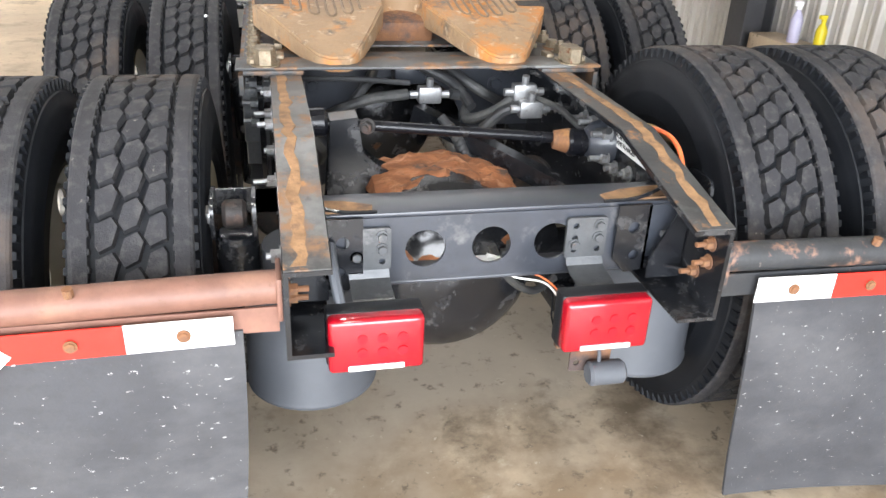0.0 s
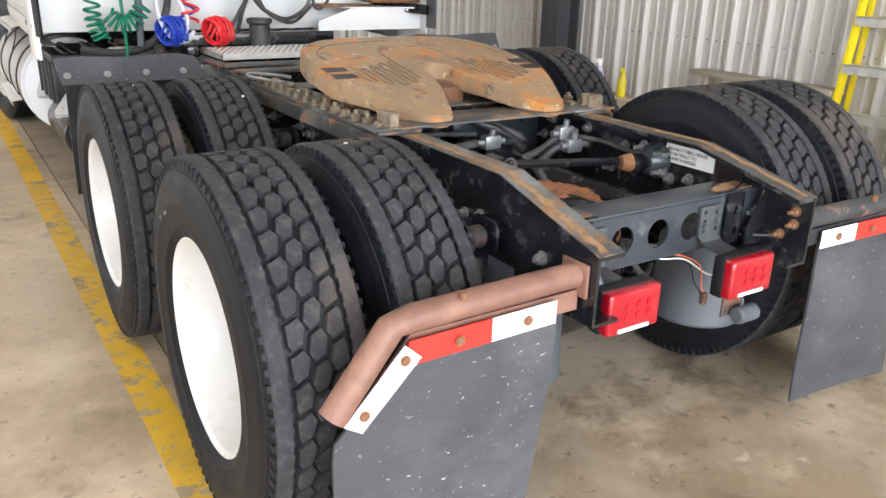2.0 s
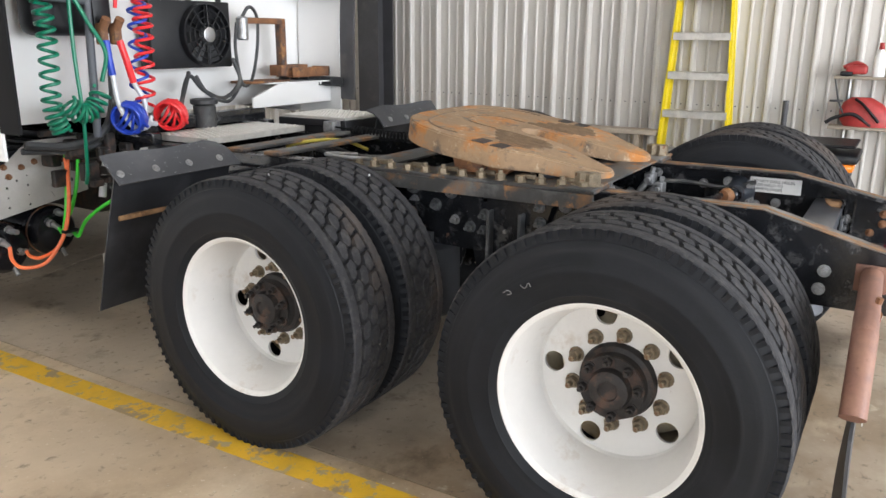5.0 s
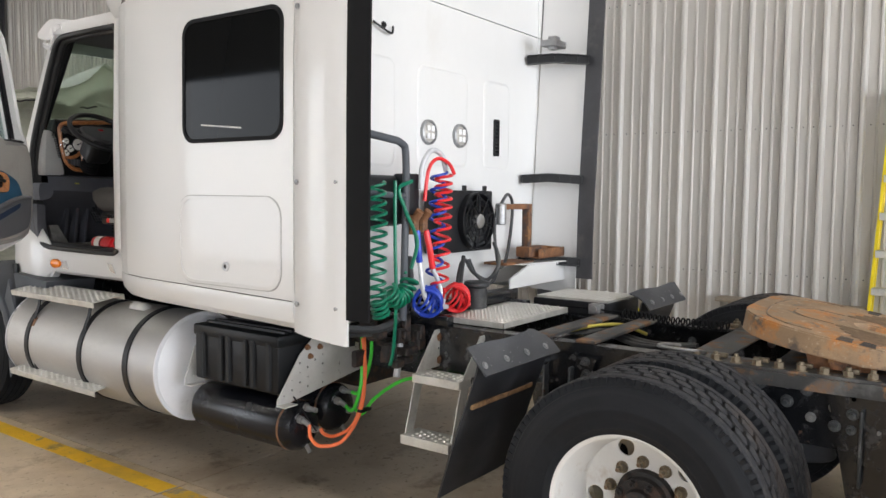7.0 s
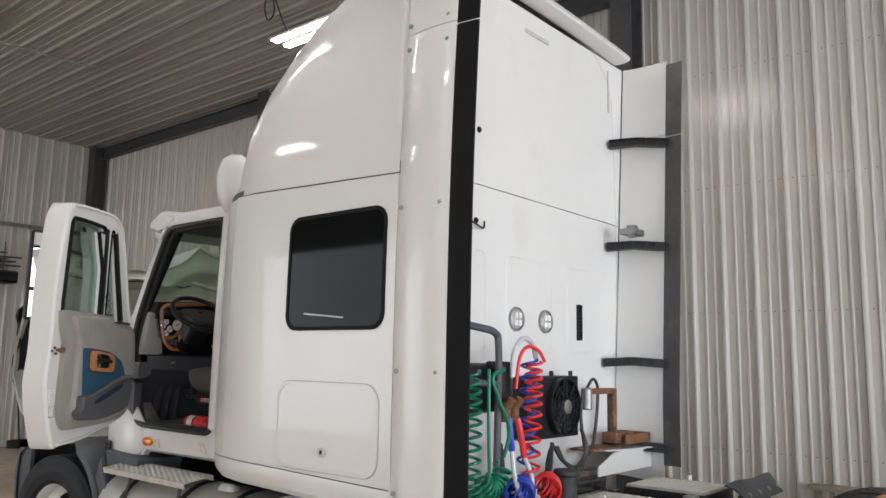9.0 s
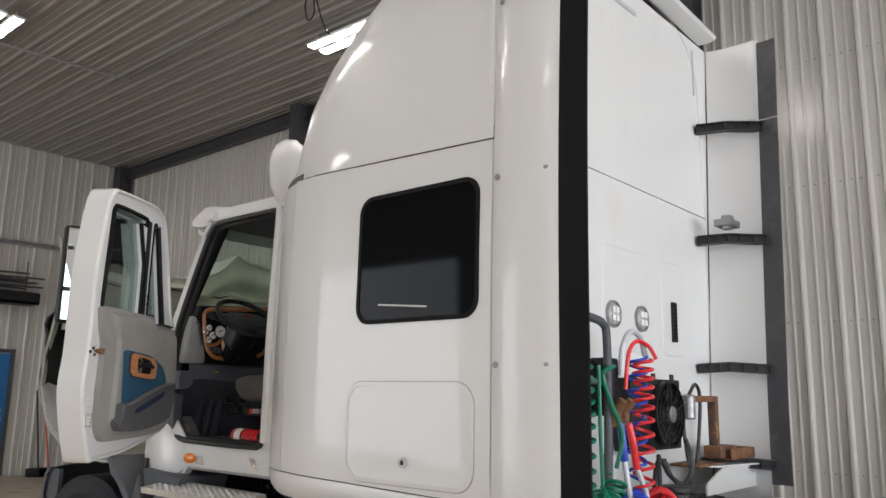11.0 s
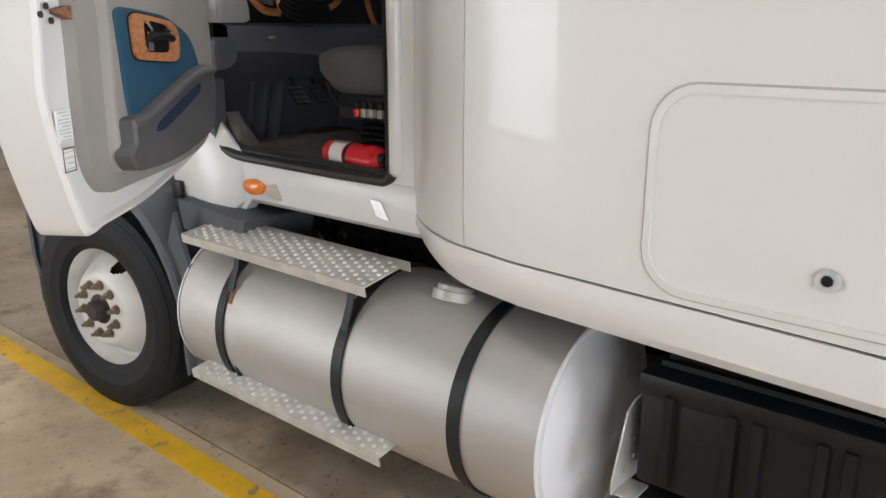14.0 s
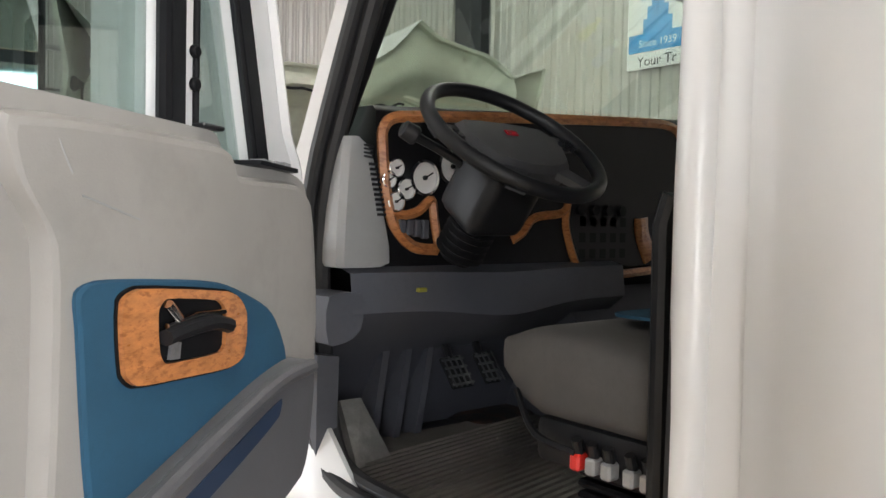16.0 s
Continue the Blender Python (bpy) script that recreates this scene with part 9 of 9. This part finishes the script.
part("backrest", bm, M_SEAT, seat, "grey cloth backrest")
bm = bmesh.new()
box(bm, -0.85, -0.36, 4.84, 5.22, 1.43, 1.52, 0.02)
box(bm, -0.83, -0.38, 4.86, 5.16, 1.25, 1.33, 0.02)
part_each("seat_base", bm, M_BLACK, seat, "black seat base")
bm = bmesh.new()
for k in range(5):
    box(bm, -0.82, -0.4, 4.88, 5.14, 1.33 + 0.022 * k, 1.345 + 0.022 * k, 0.006, 1)
part_each("bellows_fold", bm, M_BLACKRUB, seat)
bm = bmesh.new()
tube(bm, smooth_path([(-0.86, 5.26, 1.56), (-0.87, 5.2, 1.49), (-0.87, 5.1, 1.475)], 6), 0.007, 6)
part("seat_cable", bm, M_BLACK, seat)
for k in range(6):
    bm = bmesh.new()
    y = 5.10 - 0.034 * k - (0.012 if k > 2 else 0)
    box(bm, -0.876, -0.845, y - 0.011, y + 0.011, 1.445, 1.475, 0.004, 1)
    part("seat_valve", bm, M_RED_TAPE if k == 0 else M_MIDPLAS, seat, "red seat valve" if k == 0 else "")
bm = bmesh.new()
for k in range(6):
    y = 5.10 - 0.034 * k - (0.012 if k > 2 else 0)
    cyl(bm, (-0.86, y, 1.475), (-0.868, y, 1.50), 0.010, seg=8)
part_each("valve_knob", bm, M_BLACK, seat)
bm = bmesh.new()
tube(bm, [(-0.845, 4.905, 1.26), (-0.85, 4.905, 1.86), (-0.85, 4.89, 1.905)], 0.018, 10)
part("belt_post", bm, M_BLACK, truck, "black seat-belt post")
# fire extinguisher lying on the cab floor
ext = holder("fire_extinguisher")
bm = bmesh.new()
spin(bm, [(0, 0.0), (0.0, 0.03), (0.012, 0.044), (0.03, 0.047), (0.27, 0.047), (0.295, 0.040), (0.31, 0.03), (0.315, 0)], 32, pose(-0.80, 5.255, 1.287, 0, 0, -96))
part("cylinder", bm, mat("extinguisher_red", (0.62, 0.012, 0.02), 0.28, var=0.08, scale=12, coat=0.4), ext, "glossy red cylinder")
bm = bmesh.new()
spin(bm, [(0.055, 0.0476), (0.13, 0.0476)], 32, pose(-0.80, 5.255, 1.287, 0, 0, -96))
part("label", bm, M_PAPER, ext, "white paper label")
bm = bmesh.new()
for k in range(9):
    spin(bm, [(0.062 + 0.007 * k, 0.0480), (0.065 + 0.007 * k, 0.0480)], 12, pose(-0.80, 5.255, 1.287, 25, 0, -96), arc=80)
tagged(part("label_print", bm, M_INK, ext), kind="stuff")
bm = bmesh.new()
spin(bm, [(0.135, 0.0478), (0.15, 0.0486), (0.152, 0.0478)], 32, pose(-0.80, 5.255, 1.287, 0, 0, -96))
cyl(bm, (-0.84, 4.965, 1.295), (-0.845, 4.92, 1.295), 0.022, seg=12)
part_each("strap_or_valve", bm, M_BLACK, ext)
tagged(ext, "red fire extinguisher lying on the dirty cab floor", "fire extinguisher")


# ---- things in the shop ----
M_LADDER = mat("yellow_fibreglass", (0.80, 0.62, 0.01), 0.4, var=0.06, scale=10, layers=[((0.45, 0.36, 0.08), 22, 0.66, 0.75, 0.6)])
M_BLUEDOOR = mat("blue_painted_door", (0.012, 0.13, 0.36), 0.4, var=0.05, scale=4)
M_WOODRAW = mat("dusty_wood_board", (0.33, 0.28, 0.22), 0.75, var=0.2, scale=9, bump=0.3, bscale=60, stretch=(1, 0.2, 1))
M_ORG = mat("orange_paint", (0.55, 0.10, 0.03), 0.5, var=0.1, scale=20)


def step_ladder():
    lad = holder("step_ladder")
    top, foot = Vector((3.54, 0.86, 2.45)), Vector((3.42, 0.86, 0.0))
    rail = lambda side, t: Vector((foot.x + (top.x - foot.x) * t, 0.86 + side * (0.30 - 0.125 * t), 2.45 * t))
    for side in (-1, 1):
        bm = bmesh.new()
        for t0, t1 in ((0.0, 1.0),):
            a, b = rail(side, t0), rail(side, t1)
            vs = [bm.verts.new(p + Vector(d)) for p in (a, b) for d in ((-0.035, -0.012, 0), (0.035, -0.012, 0), (0.035, 0.012, 0), (-0.035, 0.012, 0))]
            bmesh.ops.convex_hull(bm, input=vs)
        part("side_rail", bm, M_LADDER, lad, "yellow fibreglass side rail")
        bm = bmesh.new()
        a, b = rail(side, 0.0), rail(side, 1.0)
        a = Vector((3.60, a.y * 1.0, 0.0))
        b = Vector((3.58, b.y, 2.4))
        vs = [bm.verts.new(p + Vector(d)) for p in (a, b) for d in ((-0.018, -0.012, 0), (0.018, -0.012, 0), (0.018, 0.012, 0), (-0.018, 0.012, 0))]
        bmesh.ops.convex_hull(bm, input=vs)
        part("rear_rail", bm, M_LADDER, lad)
    for k in range(1, 8):
        t = k * 0.305 / 2.45
        p, q = rail(-1, t), rail(1, t)
        bm = bmesh.new()
        box(bm, p.x - 0.045, p.x + 0.045, p.y, q.y, p.z - 0.008, p.z, 0.002, 1)
        box(bm, p.x - 0.045, p.x - 0.040, p.y, q.y, p.z - 0.06, p.z, 0.001, 1)
        part("tread", bm, M_ALU_STEP, lad, "grey aluminium tread")
    bm = bmesh.new()
    box(bm, 3.44, 3.62, 0.66, 1.06, 2.44, 2.50, 0.01)
    part("top_cap", bm, M_BLACK, lad, "black plastic top cap")
    return tagged(lad, "folded yellow fibreglass step ladder leaning by the ribbed wall", "ladder")


step_ladder()

# low concrete stem with bottles on it
bm = bmesh.new()
box(bm, 3.36, 3.615, 2.55, 3.84, 0.0, 0.40, 0.012)
tagged(part("trim_stem_wall", bm, M_CONCRETE), "low concrete stem wall along the ribbed wall", "wall", kind="structure")


def bottle(x, y, z, r, h, material, capm, label):
    b = holder("spray_bottle")
    bm = bmesh.new()
    spin(bm, [(0, 0), (0.0, r * 0.9), (0.01, r), (h * 0.55, r), (h * 0.68, r * 0.7), (h * 0.78, r * 0.35), (h * 0.82, r * 0.35)], 20, pose(x, y, z, 0, -90))
    part("bottle", bm, material, b)
    bm = bmesh.new()
    cyl(bm, (x, y, z + h * 0.8), (x, y, z + h * 0.9), r * 0.45, seg=12)
    box(bm, x - r * 1.0, x + r * 0.5, y - 0.014, y + 0.014, z + h * 0.88, z + h, 0.006)
    part("spray_head", bm, capm, b)
    return tagged(b, label, "bottle")


M_VIOLET = mat("lavender_bottle", (0.52, 0.50, 0.66), 0.3, var=0.05, scale=20)
M_YEL = mat("yellow_bottle", (0.65, 0.52, 0.02), 0.3, var=0.05, scale=20)
bottle(3.46, 3.42, 0.40, 0.045, 0.30, M_VIOLET, M_WHITE_TAPE, "lavender spray bottle standing on the concrete stem")
bottle(3.46, 3.12, 0.40, 0.04, 0.25, M_YEL, M_YEL, "yellow spray bottle standing on the concrete stem")

# plank leaning shelf beside the ladder
bm = bmesh.new()
box(bm, 3.40, 3.60, 1.15, 2.35, 0.70, 0.735, 0.004)
for y in (1.3, 2.2):
    box(bm, 3.42, 3.46, y, y + 0.04, 0.0, 0.70)
    box(bm, 3.55, 3.59, y, y + 0.04, 0.0, 0.70)
tagged(part("wooden_bench", bm, M_WOODRAW), "low dusty grey wooden bench by the wall", "bench")

# shelf brackets with red tools
shelf = holder("tool_shelf")
for z in (0.86, 1.22):
    bm = bmesh.new()
    box(bm, 3.40, 3.61, -0.75, -0.12, z - 0.02, z, 0.003)
    part("board", bm, M_WOODRAW, shelf)
bm = bmesh.new()
for y in (-0.22, -0.66):
    tube(bm, [(3.59, y, 0.0), (3.59, y, 1.3)], 0.014, 8)
part("upright", bm, M_STEEL, shelf)
tagged(shelf, "narrow two-board tool shelf on the ribbed wall", "shelf")
M_TOOLRED = mat("scuffed_tool_red", (0.36, 0.035, 0.032), 0.5, var=0.2, scale=30)
bm = bmesh.new()
box(bm, 3.44, 3.55, -0.33, -0.19, 1.235, 1.30, 0.02, 3)
tube(bm, smooth_path([(3.5, -0.31, 1.29), (3.5, -0.25, 1.315), (3.49, -0.17, 1.28)], 5), 0.015, 8)
tool = tagged(part("power_tool", bm, M_TOOLRED), "small red power tool lying on the tool shelf", "power tool")
bm = bmesh.new()
box(bm, 3.43, 3.52, -0.24, -0.155, 1.22, 1.255, 0.012)
part("base", bm, M_BLACK, tool)
bottle(3.47, -0.40, 1.22, 0.04, 0.24, M_WHITE_TAPE, M_TOOLRED, "white bottle with a red cap on the tool shelf")
bm = bmesh.new()
rows = [[(3.50 + 0.07 * k * math.cos(a), -0.38 + 0.5 * (z - 0.86) * 0.6 + 0.17 * k * math.sin(a), z) for a in (2 * math.pi * i / 16 for i in range(16))] for z, k in ((0.86, 0.95), (0.90, 1.05), (0.97, 0.98), (1.03, 0.75), (1.07, 0.4))]
vs = loft(bm, rows, close=True)
bm.faces.new(vs[0][::-1]), bm.faces.new(vs[-1])
bag = tagged(part("tool_bag", bm, M_TOOLRED), "slumped red tool bag on the lower shelf board", "bag")
bm = bmesh.new()
tube(bm, smooth_path([(3.44, -0.40, 0.87), (3.43, -0.28, 0.95), (3.44, -0.16, 0.92), (3.44, -0.10, 0.88)], 6), 0.013, 8)
tube(bm, smooth_path([(3.425, -0.45, 0.90), (3.42, -0.34, 1.02), (3.45, -0.28, 1.06)], 6), 0.010, 8)
part_each("strap", bm, M_BLACK, bag)
bm = bmesh.new()
tube(bm, smooth_path([(3.42, -0.13, 1.205), (3.43, -0.15, 1.12), (3.45, -0.17, 1.04), (3.47, -0.21, 0.95), (3.49, -0.24, 0.90)], 8), 0.006, 8)
box(bm, 3.42, 3.46, -0.20, -0.11, 1.035, 1.05, 0.005)
part("cable", bm, M_HOSE, shelf, "grey cable hanging from the upper board")
bm = bmesh.new()
cyl(bm, (3.55, 0.2, 0.0), (3.55, 0.2, 1.02), 0.022, seg=12)
tagged(part("steel_pole", bm, M_BEAM), "short dark steel pole standing by the wall", "pole")
# waste bin
binn = holder("waste_bin")
bm = bmesh.new()
rows = [[(3.1 + r * cx, -0.12 + r * cy, z) for cx, cy in ((-1, -1), (1, -1), (1, 1), (-1, 1))] for r, z in ((0.17, 0.0), (0.22, 0.62))]
vs = loft(bm, rows, close=True)
bm.faces.new(vs[0])
part("body", bm, M_BLACK, binn)
bm = bmesh.new()
box(bm, 2.86, 3.34, -0.36, 0.12, 0.60, 0.66, 0.02)
part("rim_band", bm, M_AMBER, binn, "orange bin liner edge")
bm = bmesh.new()
box(bm, 2.84, 3.36, -0.38, 0.14, 0.66, 0.72, 0.02)
box(bm, 2.82, 3.3, -0.36, 0.16, 0.77, 0.79, 0.008, 1, pose(0, 0, 0, 0, 0, 0))
part("lid", bm, M_BLACK, binn)
tagged(binn, "black waste bin with an orange liner edge", "bin")

# blue walk door in the end wall
door1 = holder("door_1")
bm = bmesh.new()
plate(bm, [(0.78, 0.0), (1.86, 0.0), (1.86, 2.22), (0.78, 2.22)], [[(0.84, 0.01), (1.80, 0.01), (1.80, 2.15), (0.84, 2.15)]], XZ(YF - 0.05), (0, 0.05, 0))
part("frame", bm, M_BEAM, door1)
bm = bmesh.new()
plate(bm, [(0.85, 0.01), (1.79, 0.01), (1.79, 2.14), (0.85, 2.14)], [rrect(1.05, 1.59, 0.95, 1.85, 0.01, 2)], XZ(YF - 0.045), (0, 0.03, 0))
part("leaf", bm, M_BLUEDOOR, door1, "blue painted steel leaf")
bm = bmesh.new()
plate(bm, rrect(1.03, 1.61, 0.93, 1.87, 0.01, 2), [rrect(1.08, 1.56, 0.98, 1.82, 0.01, 2)], XZ(YF - 0.055), (0, 0.012, 0))
part("window_frame", bm, M_WHITE_TAPE, door1)
bm = bmesh.new()
box(bm, 1.06, 1.58, YF - 0.042, YF - 0.036, 0.96, 1.84)
part("pane", bm, M_CLEAR, door1)
bm = bmesh.new()
cyl(bm, (1.70, YF - 0.045, 1.0), (1.70, YF - 0.11, 1.0), 0.03, seg=14, chamfer=0.008)
cyl(bm, (1.70, YF - 0.045, 1.15), (1.70, YF - 0.06, 1.15), 0.03, seg=14)
part("door_handle", bm, M_ZINC, door1)
tagged(door1, "closed blue steel walk door with a white-framed window", "door", kind="structure")
# girt, high shelf with dark stock, long tools by the end wall
bm = bmesh.new()
box(bm, XL, 3.3, YF - 0.10, YF - 0.035, 4.10, 4.17, 0.005)
tagged(part("trim_girt", bm, M_STEEL), "grey steel girt on the end wall", "girt", kind="structure")
rack = holder("pipe_rack")
bm = bmesh.new()
box(bm, -1.2, 2.0, YF - 0.5, YF - 0.04, 3.0, 3.05, 0.01)
box(bm, -1.2, 2.0, YF - 0.5, YF - 0.45, 3.0, 3.2, 0.01)
part("tray", bm, M_BLACK, rack)
bm = bmesh.new()
rng = random.Random(2)
for k in range(12):
    y, z = YF - 0.1 - 0.03 * k, 3.08 + 0.05 * (k % 5)
    tube(bm, [(-1.5 + rng.uniform(0, 0.4), y, z + 0.2), (1.9 + rng.uniform(-0.2, 0.25), y, z + rng.uniform(0.15, 0.35))], 0.016, 6)
for k in range(6):
    tube(bm, [(-1.0 + 0.55 * k, YF - 0.45, 3.05), (-1.0 + 0.55 * k, YF - 0.45, 3.75)], 0.01, 6)
tagged(part("bar_stock", bm, M_BEAM, rack), kind="stuff")
tagged(rack, "high wall rack loaded with dark bar stock", "rack")
for k, (x, mt, lean) in enumerate(((2.35, M_BLACK, 0.05), (2.52, M_ORG, 0.1))):
    t = holder("broom" if k == 0 else "long_handled_tool")
    bm = bmesh.new()
    tube(bm, [(x, YF - 0.35, 0.12), (x - lean, YF - 0.06, 1.5)], 0.016, 8)
    part("handle", bm, mt, t)
    bm = bmesh.new()
    box(bm, x - 0.2, x + 0.2, YF - 0.42, YF - 0.28, 0.0, 0.16, 0.02)
    part("head", bm, M_BLACK, t)
    tagged(t, "black push broom leaning on the end wall" if k == 0 else "orange long-handled tool leaning on the end wall", "broom" if k == 0 else "tool")
# banner on the ribbed wall
ban = holder("wall_banner")
bm = bmesh.new()
box(bm, 3.585, 3.600, 7.0, 8.36, 3.17, 4.0, 0.002, 1)
part("sheet", bm, M_PAPER, ban, "white printed vinyl sheet")
bm = bmesh.new()
box(bm, 3.581, 3.584, 7.0, 8.34, 3.31, 3.46)
part("blue_band", bm, mat("banner_blue", (0.04, 0.30, 0.62), 0.5, var=0.05, scale=8), ban)
bm = bmesh.new()
for a, b, c, d in ((7.92, 8.2, 3.46, 3.58), (7.96, 8.16, 3.58, 3.68), (8.0, 8.12, 3.68, 3.78), (8.03, 8.09, 3.78, 3.9), (7.9, 8.22, 3.74, 3.76), (8.05, 8.07, 3.6, 3.9)):
    box(bm, 3.5805, 3.584, a, b, c, d)
part("emblem_shape", bm, mat("banner_emblem_blue", (0.10, 0.35, 0.66), 0.5, var=0.05, scale=8), ban, "blue tower-like emblem shape")
wall_m = lambda y, z: Matrix(((0, 0, -1, 3.579), (-1, 0, 0, y), (0, 1, 0, z), (0, 0, 0, 1)))
letters("lettering", "Since 1939", 0.085, wall_m(8.24, 3.42), M_PAPER, ban)
letters("lettering", "Your Tr", 0.115, wall_m(8.25, 3.285), M_INK, ban)
tagged(ban, "white and blue printed banner on the ribbed wall", "banner")
# white canopy-like workbench lamp by the hood: work light arm
bm = bmesh.new()
tube(bm, [(-1.75, 8.2, 1.62), (-1.35, 8.0, 1.60)], 0.022, 10)
tube(bm, [(-1.75, 8.2, 1.62), (-2.2, 8.4, 1.66)], 0.05, 12)
tube(bm, [(-1.75, 8.2, 1.62), (-1.75, 8.2, 0.05)], 0.018, 8)
for a in range(4):
    tube(bm, [(-1.75, 8.2, 0.12), (-1.75 + 0.3 * math.cos(a * 1.57), 8.2 + 0.3 * math.sin(a * 1.57), 0.015)], 0.014, 8)
tagged(part("work_stand", bm, M_STEEL), "grey metal work-light stand beside the hood", "work light")
